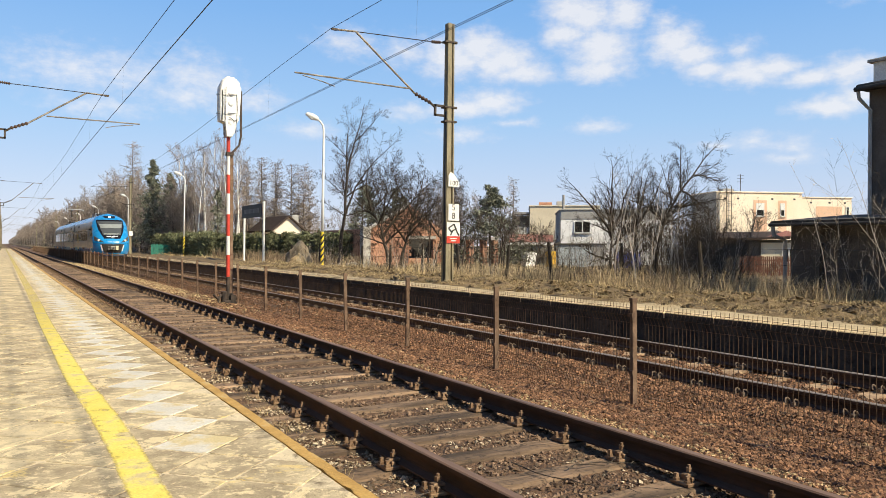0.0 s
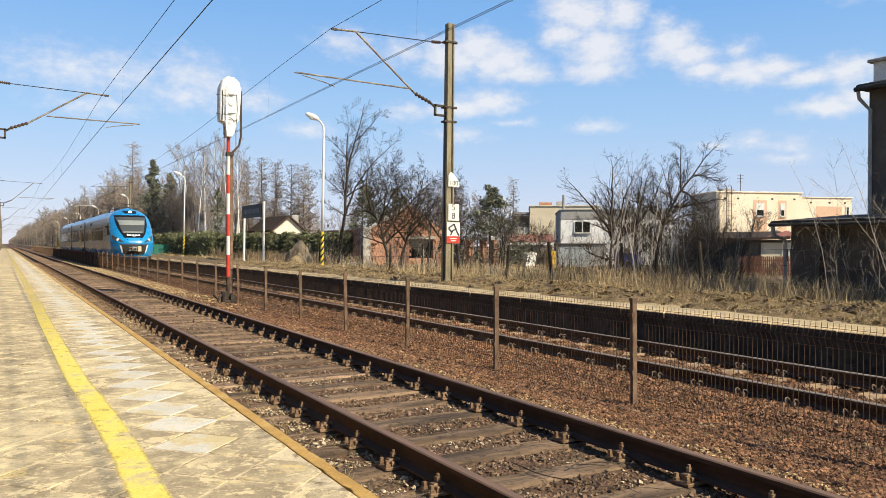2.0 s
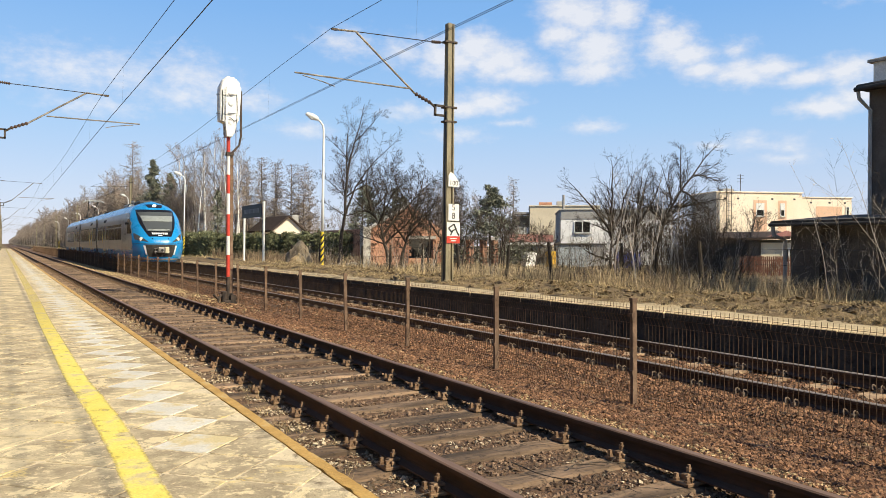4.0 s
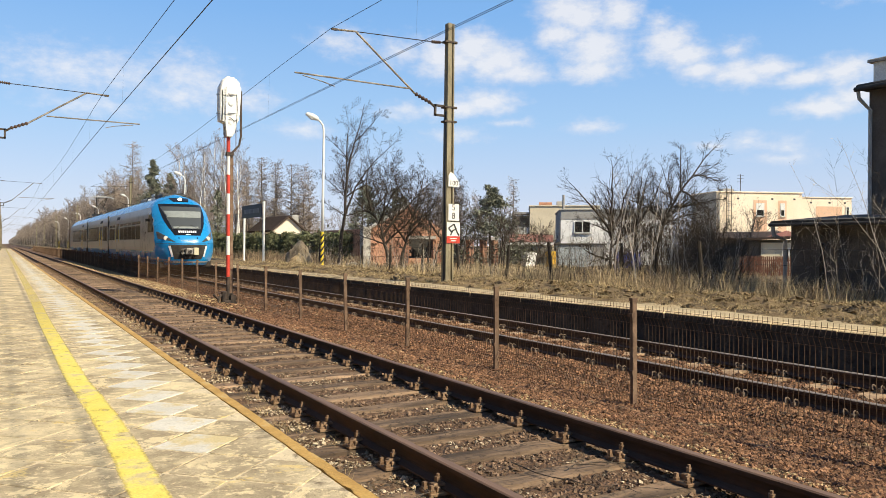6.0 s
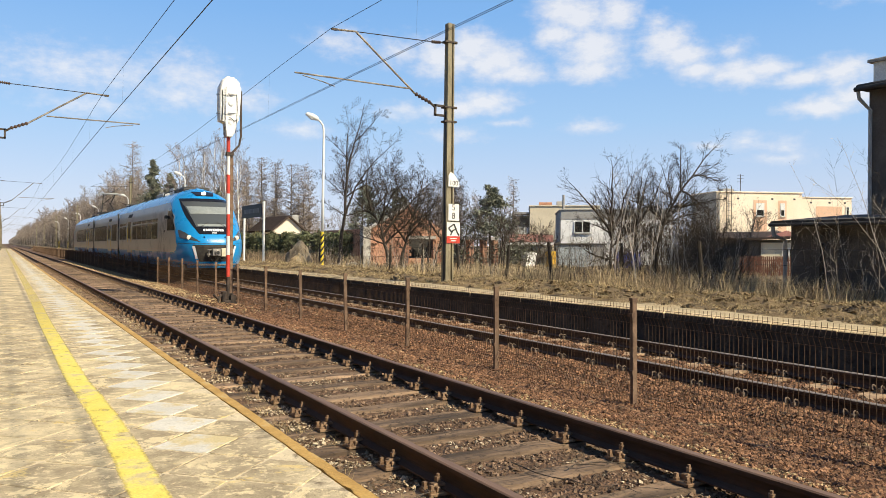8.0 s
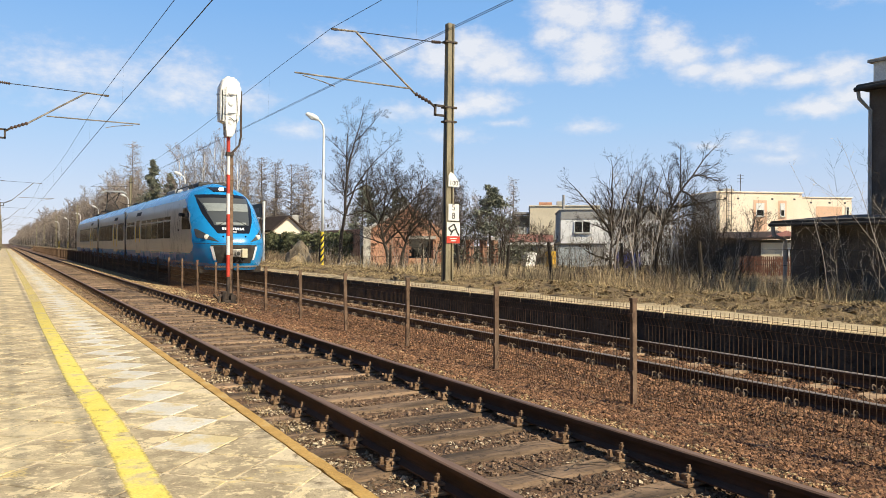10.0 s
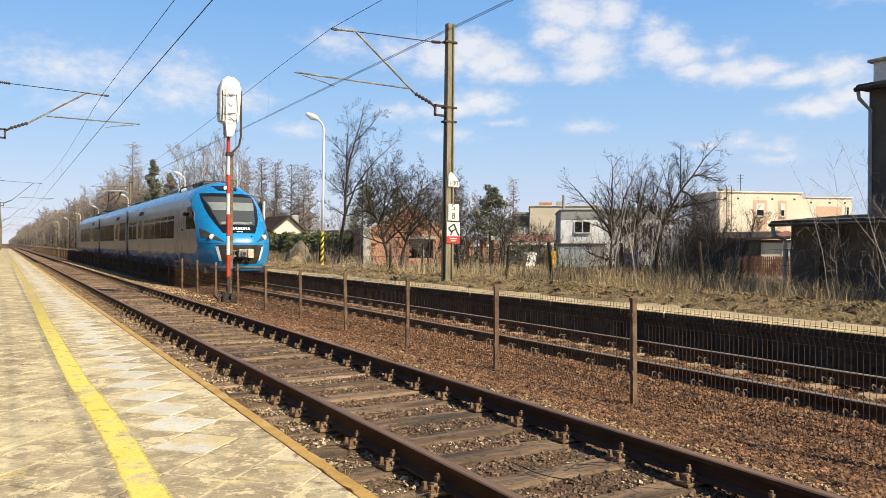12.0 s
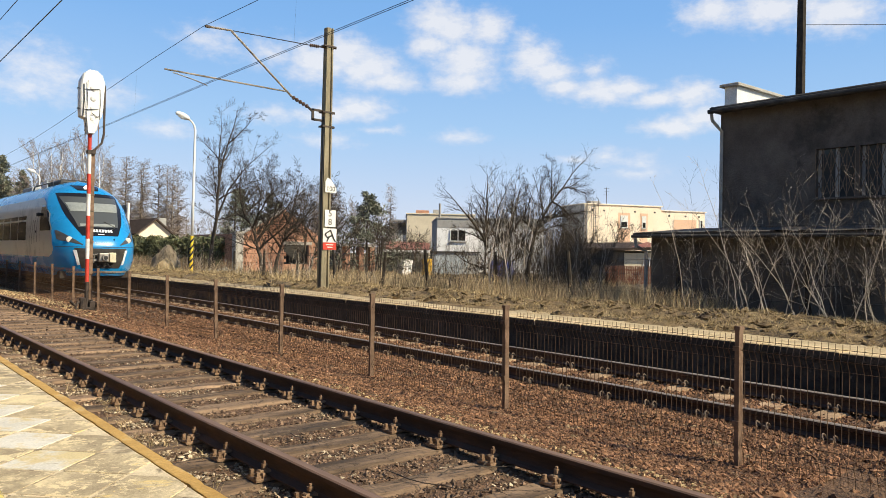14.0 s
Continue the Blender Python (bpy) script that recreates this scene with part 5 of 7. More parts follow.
M_LIME = surface("white_limewash", (0.72, 0.71, 0.68), (0.82, 0.81, 0.78), 2, 0.9, bump=0.4, fine=25, third=(0.5, 0.47, 0.43), third_scale=3, third_at=0.66, vary=0)
M_CREAM = surface("cream_render", (0.86, 0.72, 0.56), (0.9, 0.77, 0.62), 0.6, 0.9, bump=0.2, third=(0.84, 0.7, 0.52), third_scale=0.25, third_at=0.6, vary=0)
M_PEACH = surface("peach_render", (0.72, 0.47, 0.32), (0.76, 0.51, 0.36), 1, 0.9, bump=0.2, vary=0)
M_BEIGE = surface("beige_render", (0.66, 0.57, 0.42), (0.74, 0.65, 0.49), 0.8, 0.9, bump=0.2, third=(0.5, 0.42, 0.3), third_at=0.6, vary=0)
M_OFFWHITE = surface("offwhite_render", (0.82, 0.81, 0.8), (0.88, 0.87, 0.86), 0.8, 0.9, bump=0.2, third=(0.48, 0.46, 0.44), third_scale=0.4, third_at=0.58, vary=0)
M_GREYR = surface("grey_render", (0.3, 0.29, 0.28), (0.4, 0.39, 0.37), 0.9, 0.9, bump=0.3, vary=0)
M_BRICK = surface("orange_block_brick", (0.34, 0.18, 0.115), (0.46, 0.25, 0.165), 6, 0.9, bump=0.5, fine=25, third=(0.24, 0.11, 0.07), third_scale=2, third_at=0.55, vary=0.35)
M_CONC = surface("raw_concrete", (0.33, 0.31, 0.28), (0.45, 0.43, 0.39), 2, 0.9, bump=0.4, vary=0.05)
M_TILE = surface("red_brown_roofing", (0.22, 0.085, 0.06), (0.3, 0.12, 0.085), 3, 0.8, bump=0.3, vary=0)
M_DTILE = surface("dark_brown_roofing", (0.05, 0.036, 0.03), (0.09, 0.066, 0.055), 3, 0.95, bump=0.3, vary=0, spec=0.15)
M_PVC = surface("white_window_frame", (0.7, 0.7, 0.68), (0.78, 0.78, 0.76), 3, 0.5, bump=0, vary=0)
M_WOODP = surface("red_brown_fence_plank", (0.14, 0.06, 0.038), (0.22, 0.095, 0.06), 5, 0.8, bump=0.3, vary=0.3, stretch=(1, 1, 0.2))
M_OLDWOOD = surface("old_dark_wood", (0.02, 0.016, 0.013), (0.055, 0.044, 0.034), 6, 0.95, bump=0.5, vary=0.1)
M_GARAGE = surface("pale_blue_grey_door", (0.42, 0.47, 0.5), (0.5, 0.55, 0.58), 2, 0.6, bump=0.1, vary=0)
M_SAND = surface("sand_heap", (0.5, 0.36, 0.18), (0.62, 0.47, 0.27), 2, 0.95, bump=0.6, fine=30, third=(0.35, 0.26, 0.14), third_at=0.55, vary=0)
M_ROCK = surface("rough_brown_stone", (0.24, 0.185, 0.12), (0.38, 0.3, 0.2), 2.5, 0.95, bump=0.9, fine=12, dist=0.05, vary=0)
M_RUBBLE = surface("pale_rubble", (0.4, 0.37, 0.32), (0.55, 0.52, 0.46), 4, 0.95, bump=0.5, vary=0.1)
M_CARBLUE = surface("blue_car_paint", (0.025, 0.06, 0.32), (0.03, 0.07, 0.38), 2, 0.3, bump=0, vary=0, coat=0.4)
M_BINY = surface("yellow_plastic", (0.8, 0.45, 0.03), (0.85, 0.5, 0.04), 3, 0.6, bump=0, vary=0)
M_GREENF = surface("green_metal_fence", (0.02, 0.16, 0.12), (0.03, 0.2, 0.15), 3, 0.6, bump=0, vary=0.1)


def window(parent, x, y, z, w, h, mullion=True, name="window"):
    """A window on a wall that faces -y: frame, panes, sill, set in a shallow reveal."""
    f = Geo()
    t = 0.06
    for a, b, c, d in ((0, w, 0, t), (0, w, h - t, h), (0, t, t, h - t), (w - t, w, t, h - t)):
        f.box(x + a, x + b, y - 0.05, y + 0.02, z + c, z + d)
    if mullion:
        f.box(x + w / 2 - t / 2, x + w / 2 + t / 2, y - 0.05, y + 0.02, z + t, z + h - t)
    o = part(name, f, M_PVC, parent)
    half = ((t, w / 2 - t / 2), (w / 2 + t / 2, w - t)) if mullion else ((t, w - t),)
    for a, b in half:
        part("pane", Geo().box(x + a, x + b, y - 0.025, y + 0.015, z + t, z + h - t), M_GLASS, o)
    part("sill", Geo().box(x - 0.05, x + w + 0.05, y - 0.12, y + 0.02, z - 0.06, z - 0.003), M_CONC, o)
    return o


def build_station_shed():
    """The dark building behind the far platform: a low annex and a taller block."""
    t = thing("station_building", "dark grey rendered station building with a low annex", "building")
    X, Y = 16.0, 11.33
    part("annex_wall", Geo().box(X, 18.5, -14, Y, -0.3, 1.86), M_PLASTER, t, "dark grey rendered wall")
    r = Geo()
    r.add([(X - 0.42, -14.4, 1.84), (18.5, -14.4, 2.06), (18.5, Y + 0.24, 2.06), (X - 0.42, Y + 0.24, 1.84), (X - 0.42, -14.4, 1.95), (18.5, -14.4, 2.17), (18.5, Y + 0.24, 2.17), (X - 0.42, Y + 0.24, 1.95)],
          ((0, 3, 2, 1), (4, 5, 6, 7), (0, 1, 5, 4), (1, 2, 6, 5), (2, 3, 7, 6), (3, 0, 4, 7)))
    part("annex_roof", r, M_ROOFT, t, "tarred roof with a worn edge")
    rnd = random.Random(9)
    bits = Geo()
    for k in range(40):
        yy = rnd.uniform(-6, Y - 0.3)
        bits.box(X - 0.43, X - 0.36, yy, yy + rnd.uniform(0.1, 0.5), 1.94, 1.955 + rnd.uniform(0, 0.025))
    part("roofing_felt", bits, M_ROOFT, t)
    part("gutter", Geo().tube([(X - 0.47, -14.4, 1.83), (X - 0.47, Y + 0.24, 1.86)], 0.04, 8), M_ROOFT, t)
    part("downpipe", Geo().tube([(X - 0.45, Y + 0.16, 1.85), (X - 0.4, Y + 0.16, 1.62), (X - 0.07, Y + 0.1, 1.5), (X - 0.07, Y + 0.1, 0.0)], 0.05, 8), M_GREYR, t, "grey downpipe at the corner")
    # upper block with real window openings
    x, y1, top = 18.5, 10.97, 5.22
    spans = ((7.55, 8.45), (6.5, 7.45), (4.2, 5.2))
    w = Geo()
    y = y1
    for a, b in spans:
        w.box(x, x + 0.4, b, y, 0.0, top)
        w.box(x, x + 0.4, a, b, 0.0, 2.85)
        w.box(x, x + 0.4, a, b, 4.02, top)
        y = a
    w.box(x, x + 0.4, -14, y, 0.0, top)
    w.box(x + 0.4, x + 9, y1 - 0.4, y1, 0.0, top)
    w.box(x + 0.4, x + 9, -14, -13.6, 0.0, top)
    w.box(x + 8.6, x + 9, -13.6, y1 - 0.4, 0.0, top)
    part("block_wall", w, M_PLASTER, t, "dark grey rendered wall")
    part("block_roof", Geo().chamfer(x - 0.35, x + 9.3, -14.3, y1 + 0.13, top, top + 0.13, 0.03), M_ROOFT, t)
    part("block_gutter", Geo().tube([(x - 0.4, -14, top - 0.02), (x - 0.4, y1 + 0.13, top)], 0.06, 8), M_ROOFT, t)
    part("block_downpipe", Geo().tube([(x - 0.38, y1 + 0.06, top - 0.02), (x - 0.33, y1 + 0.06, top - 0.22), (x - 0.06, y1 - 0.06, top - 0.5), (x - 0.06, y1 - 0.06, 2.1)], 0.045, 8), M_ROOFBOX, t)
    par = part("firewall", Geo().box(x + 0.25, x + 3.6, y1 - 0.3, y1 + 0.05, top + 0.1, 5.95), M_LIME, t, "whitewashed parapet wall")
    part("coping", Geo().chamfer(x + 0.15, x + 3.7, y1 - 0.4, y1 + 0.15, 5.95, 6.03, 0.02), M_CONC, par)
    for a, b in spans:
        wd = part("window", Geo().box(x + 0.12, x + 0.17, a, a + 0.07, 2.85, 4.02).box(x + 0.12, x + 0.17, b - 0.07, b, 2.85, 4.02).box(x + 0.12, x + 0.17, (a + b) / 2 - 0.05, (a + b) / 2 + 0.05, 2.85, 4.02), M_ROOFBOX, t, "old barred window")
        part("pane", Geo().box(x + 0.14, x + 0.15, a, b, 2.85, 4.02), M_CABGLASS, wd)
        g = Geo()
        n = 5
        for i in range(n):
            y0, yb = a + (b - a) * i / n, a + (b - a) * (i + 1) / n
            for z0, z1 in ((2.88, 3.42), (3.42, 4.0)):
                g.tube([(x - 0.03, y0, z0), (x - 0.03, yb, z1)], 0.009, 4)
                g.tube([(x - 0.03, yb, z0), (x - 0.03, y0, z1)], 0.009, 4)
        for i in range(n + 1):
            yy = a + (b - a) * i / n
            g.tube([(x - 0.03, yy, 2.86), (x - 0.03, yy, 4.02)], 0.01, 4)
        part("window_grille", g, M_CLIP, wd, "diagonal steel grille")
        part("sill", Geo().box(x - 0.1, x + 0.02, a - 0.05, b + 0.05, 2.8, 2.846), M_PLASTER, wd)
    m = thing("antenna_mast", "dark wooden mast rising above the station roof", "mast", pose(19.0, 9.1, top + 0.14))
    part("mast", Geo().tube([(0, 0, -0.02), (0.02, 0, 3.5), (0.02, 0, 5.0)], [0.12, 0.1, 0.09], 8), M_OLDWOOD, m)
    part("foot", Geo().chamfer(-0.2, 0.2, -0.25, 0.25, -0.02, 0.08, 0.02), M_OLDWOOD, m)
    solid("service_cable", Geo().tube([(19.0, 9.0, 7.25), (21, 6, 7.0), (25, 1, 6.8)], 0.008, 4, False), M_CABLE, "thin dark cable from the mast", "cable")


build_station_shed()


def flat_house(name, label, x, y, w, d, z0, z1, material, side_shade_material=None, turn=-36, coping=None):
    t = thing(name, label, "house", pose(x, y, 0, 0, 0, turn))
    part("wall", Geo().box(0, w, 0, d, z0, z1), material, t)
    # darker sheet puts the shade of the turned-away side into colour
    if side_shade_material:
        part("side_wall", Geo().box(-0.04, -0.003, 0, d, z0, z1), side_shade_material, t)
    part("roof", Geo().chamfer(-0.1, w + 0.1, -0.1, d + 0.1, z1, z1 + 0.1, 0.02), coping or M_ROOFT, t)
    return t


def build_houses():
    # twin cream house
    h = flat_house("house", "cream rendered flat-roofed house with peach panels", 53.5, 45.1, 8.0, 4.5, -0.5, 6.1, M_CREAM, M_GREYR, -22, M_CREAM)
    part("low_wing", Geo().box(8.003, 12.95, 0.2, 4.5, -0.5, 5.75), M_CREAM, h)
    part("wing_roof", Geo().chamfer(8.11, 13.05, 0.1, 4.6, 5.75, 5.83, 0.02), M_CREAM, h)
    for x0, x1, y, z0, z1 in ((3.45, 4.7, 0, 1.0, 5.45), (5.75, 6.55, 0, 1.0, 5.45), (9.5, 12.0, 0.2, 2.5, 5.0)):
        part("colour_panel", Geo().box(x0, x1, y - 0.02, y - 0.003, z0, z1), M_PEACH, h, "peach coloured panel")
    window(h, 3.68, -0.02, 4.05, 0.75, 1.15, False)
    window(h, 5.95, -0.02, 4.05, 0.42, 1.15, False)
    for x0, x1 in ((3.75, 4.36), (6.02, 6.3)):
        part("roller_blind", Geo().box(x0, x1, -0.07, -0.048, 4.6, 5.13), M_PVC, h, "half lowered white blind")
    window(h, 3.5, -0.02, 1.2, 0.75, 1.1, False)
    window(h, 12.4, 0.18, 4.1, 0.3, 0.9, False)
    for x in (0.7, 1.9, 5.1, 7.2, 8.9, 10.7, 12.2):
        y = 0 if x < 7.5 else 0.2
        part("vent", Geo().box(x, x + 0.2, y - 0.012, y - 0.003, 5.5 if x < 7.5 else 5.25, 5.65 if x < 7.5 else 5.4), M_BLACK, h)
    part("chimney", Geo().chamfer(1.7, 2.7, 2, 3, 6.2, 6.6, 0.05), M_GREYR, h)
    lad = Geo()
    for x in (0.85, 1.3):
        lad.tube([(x, -0.15, 0.5), (x, -0.15, 6.6), (x, 0.2, 6.75)], 0.03, 5)
    for k in range(14):
        lad.tube([(0.85, -0.15, 0.9 + 0.4 * k), (1.3, -0.15, 0.9 + 0.4 * k)], 0.02, 4)
    part("ladder", lad, M_IRON, h)
    part("downpipe", Geo().tube([(0.2, -0.1, 6.0), (0.2, -0.1, 0)], 0.06, 6), M_GREYR, h)
    ant = Geo().tube([(3.9, 3, 6.0), (3.9, 3, 8.0)], 0.03, 5)
    for k in range(3):
        ant.tube([(3.6, 3, 7.3 + 0.3 * k), (4.2, 3, 7.3 + 0.3 * k)], 0.018, 4)
    part("antenna", ant, M_IRON, h)
    # white cube house
    g = flat_house("house", "off-white flat-roofed house with grey upper band", 38.9, 48.2, 8.8, 9, -0.5, 4.25, M_OFFWHITE, M_GREYR, -36, M_GREYR)
    part("upper_band", Geo().box(0.002, 8.79, -0.03, -0.003, 3.5, 4.23), M_GREYR, g, "grey rendered band")
    window(g, 1.05, -0.02, 2.4, 1.3, 0.95)
    window(g, 4.9, -0.02, 2.4, 1.3, 0.95)
    part("chimney_pipe", Geo().tube([(0.3, 2, 4.3), (0.3, 2, 5.6)], 0.1, 8), M_STEEL, g, "steel chimney pipe")
    # garage in front of it
    q = flat_house("garage", "low garage with a pale blue-grey door", 34.3, 43.0, 3.4, 4, -0.5, 1.45, M_GREYR)
    part("garage_door", Geo().box(0.15, 2.55, -0.06, -0.003, -0.15, 1.25), M_GARAGE, q)
    for k in range(5):
        part("door_groove", Geo().box(0.55 + 0.4 * k, 0.58 + 0.4 * k, -0.07, -0.061, -0.15, 1.25), M_GREYR, q)
    # beige house with a balcony behind
    b = flat_house("house", "beige flat-roofed house with a shaded balcony", 47.7, 64.2, 7.2, 9, -0.5, 5.5, M_BEIGE, M_GREYR, -36, M_BEIGE)
    part("chimney", Geo().chamfer(1.0, 2.4, 3, 4, 5.6, 6.1, 0.05), M_BRICK, b)
    part("chimney", Geo().chamfer(2.9, 3.5, 3, 4, 5.6, 6.2, 0.05), M_GREYR, b)
    part("balcony", Geo().box(-1.9, -0.06, 0.2, 4, 2.25, 2.4).box(-1.9, -0.06, 0.2, 4, 4.72, 4.9), M_GREYR, b)
    rail = Geo()
    for k in range(12):
        rail.box(-1.9 + 0.16 * k, -1.82 + 0.16 * k, 0.15, 0.2, 2.4, 3.3)
    part("balustrade", rail, M_PVC, b)
    part("balcony_wall", Geo().box(-1.9, -0.06, 3.9, 4.1, -0.5, 4.7), M_GREYR, b)
    window(b, 2.6, -0.02, 2.0, 0.7, 1.1, False)
    # porch with a red roof
    p = thing("open_shed", "open shed with a red-brown roof and pale edge", "shed", pose(31.6, 44.9, 0, 0, 0, -38))
    part("roof", Geo().add([(-0.2, -0.3, 1.62), (3.1, -0.3, 1.5), (3.1, 4.2, 2.1), (-0.2, 4.2, 2.2), (-0.2, -0.3, 1.72), (3.1, -0.3, 1.6), (3.1, 4.2, 2.2), (-0.2, 4.2, 2.3)], ((0, 3, 2, 1), (4, 5, 6, 7), (0, 1, 5, 4), (1, 2, 6, 5), (2, 3, 7, 6), (3, 0, 4, 7))), M_TILE, p)
    part("fascia", Geo().box(-0.2, 3.1, -0.36, -0.303, 1.42, 1.6), M_OFFWHITE, p)
    for x in (0.0, 1.5, 2.8):
        part("post", Geo().box(x, x + 0.15, 0, 0.15, -0.3, 1.6), M_OLDWOOD, p)
    part("back_wall", Geo().box(-0.1, 3.0, 4.0, 4.2, -0.3, 2.0), M_GREYR, p)
    soft_edges(solid("yellow_container", Geo().chamfer(0, 0.55, 0, 0.5, 0, 1.15, 0.04), M_BINY, "yellow plastic container standing by the shed", "container", pose(32.3, 41.2, -0.15)), 0.03)
    soft_edges(solid("white_cabinet", Geo().chamfer(0, 0.9, 0, 0.6, 0, 1.05, 0.03), M_OFFWHITE, "white metal cabinet standing outdoors", "cabinet", pose(30.6, 41.6, -0.15)), 0.02)
    # small house by the plank fence
    s = thing("outbuilding", "low brown-roofed outbuilding with a cream wall", "outbuilding", pose(34.6, 28.7, 0, 0, 0, -38))
    part("wall", Geo().box(0, 3.9, 0, 4, -0.3, 1.75), M_PLASTER, s)
    part("cream_wall", Geo().box(2.0, 3.9, -0.05, -0.003, -0.3, 1.6), M_BEIGE, s)
    part("roof", Geo().add([(-0.5, -0.5, 1.7), (4.2, -0.5, 1.8), (4.2, 4.4, 2.2), (-0.5, 4.4, 2.1), (-0.5, -0.5, 1.82), (4.2, -0.5, 1.92), (4.2, 4.4, 2.32), (-0.5, 4.4, 2.22)], ((0, 3, 2, 1), (4, 5, 6, 7), (0, 1, 5, 4), (1, 2, 6, 5), (2, 3, 7, 6), (3, 0, 4, 7))), M_DTILE, s)
    part("roof_ridge", Geo().add([(2.2, -0.52, 1.93), (4.2, -0.52, 1.95), (3.8, 1.5, 2.3)], ((0, 1, 2),)), M_TILE, s)
    window(s, 3.1, -0.06, 0.5, 0.7, 0.8)
    # house with a steep roof
    r = thing("house", "small gabled house with pale walls and a dark roof", "house", pose(26.8, 84.9, 0.0))
    wall = Geo().extrude([(0, -0.5), (4.6, -0.5), (4.6, 2.2), (1.75, 4.6), (0, 3.2)], 0, 9)
    part("wall", wall, M_CREAM, r)
    part("roof", Geo().extrude([(-0.4, 3.0), (1.75, 4.75), (5.2, 1.85), (5.2, 1.65), (1.75, 4.55), (-0.4, 2.8)], -0.4, 9.4), M_DTILE, r)
    part("chimney", Geo().chamfer(3.2, 4.0, 3, 4, 3.0, 4.9, 0.05), M_GREYR, r)
    window(r, 0.7, -0.02, 1.6, 0.6, 1.0, False)
    window(r, 2.2, -0.02, 1.6, 0.8, 1.0, False)


build_houses()


def build_ruin():
    """An unfinished house of orange blocks."""
    t = thing("unfinished_house", "unfinished house of bare orange blocks, without a roof", "house", pose(20.45, 45.3, 0))
    W, hole = 6.4, ((3.3, 5.0, 0.5, 1.75),)
    rnd = random.Random(12)
    core = Geo()
    core.extrude([(0.3, -0.3), (3.2, -0.3), (3.2, 4.1), (0.3, 2.5)], 0.05, 0.3)
    core.extrude([(5.05, -0.3), (6.35, -0.3), (6.35, 2.0), (5.05, 2.87)], 0.05, 0.3)
    core.box(3.2, 5.05, 0.05, 0.3, -0.3, 0.48)
    core.extrude([(3.2, 1.78), (5.05, 1.78), (5.05, 2.87), (3.2, 4.1)], 0.05, 0.3)
    core.box(0.05, 0.3, 0.3, 9, -0.3, 2.4)
    core.box(W - 0.3, W, 0.3, 9, -0.3, 2.2)
    part("masonry_core", core, M_BRICK, t)
    block = Geo().chamfer(0, 0.36, 0, 0.1, 0, 0.205, 0.006).mesh("brick", M_BRICK)
    n = 0
    for j in range(19):
        z = -0.25 + 0.218 * j
        limit = (0.3 + max(0, (z - 2.35)) * 1.8, W - 0.05 - max(0, (z - 1.8)) * 1.5)
        x = 0.32 + (0.19 if j % 2 else 0)
        while x + 0.36 < W and n < 290:
            inside = any(a - 0.3 < x < b and c - 0.2 < z < d for a, b, c, d in hole)
            if limit[0] <= x <= limit[1] - 0.3 and not inside and rnd.random() < 0.97:
                part("brick", block, None, t, at=pose(x, -0.05 + rnd.uniform(-0.008, 0.008), z))
                n += 1
            x += 0.375
    part("pillar", Geo().box(-0.25, 0.28, -0.12, 0.4, -0.4, 2.55), M_CONC, t, "bare concrete corner pillar")
    part("lintel", Geo().box(3.1, 5.2, -0.09, 0.3, 1.78, 2.0), M_CONC, t)
    part("ring_beam", Geo().extrude([(0.2, 2.47), (0.3, 2.4), (3.25, 4.08), (3.2, 4.2)], -0.08, 0.32), M_CONC, t)
    # black board behind the opening stands in for the unlit interior
    part("dark_room", Geo().box(0.4, 6.0, 2.0, 2.1, -0.3, 2.2), M_BLACK, t)
    wing = thing("unfinished_annex", "row of bare orange brick piers beside the house", "ruin", pose(26.9, 43.3, 0))
    for x in (0.2, 1.3, 2.2):
        part("pier", Geo().chamfer(x, x + 0.38, 0, 0.38, -0.3, 1.75, 0.02), M_BRICK, wing)
    part("beam", Geo().box(0.1, 2.7, 0.02, 0.36, 1.75, 1.95), M_CONC, wing)


build_ruin()


def car(name, label, m, paint):
    t = thing(name, label, "car", m, group="parked cars")
    g = Geo()
    prof = [(-2.1, 0.3), (-2.1, 0.75), (-1.95, 0.9), (-1.1, 0.98), (-0.55, 1.42), (0.9, 1.45), (1.55, 1.0), (2.05, 0.92), (2.1, 0.35)]
    g.extrude(prof, -0.82, 0.82)
    soft_edges(part("body", g, paint, t), 0.08, 3)
    gl = Geo()
    gl.extrude([(-0.95, 1.02), (-0.5, 1.37), (0.15, 1.38), (0.15, 1.02)], -0.835, 0.835)
    gl.extrude([(0.25, 1.02), (0.25, 1.38), (0.85, 1.38), (1.3, 1.02)], -0.835, 0.835)
    part("side_window", gl, M_GLASS, t)
    for x in (-1.3, 1.3):
        for y in (-0.8, 0.8):
            w = part("wheel", Geo().tube([(x, y - 0.1, 0.31), (x, y + 0.1, 0.31)], 0.31, 16), M_BLACK, t)
            part("rim", Geo().tube([(x, y - 0.11, 0.31), (x, y + 0.11, 0.31)], 0.18, 12), M_STEEL, w)
    for y in (-0.6, 0.6):
        part("headlight", Geo().box(-2.12, -2.05, y - 0.15, y + 0.15, 0.65, 0.8), M_LENS, t)


car("parked_car", "blue hatchback parked behind the bushes", pose(36.6, 38.2, -0.5, 0, 0, 44), M_CARBLUE)


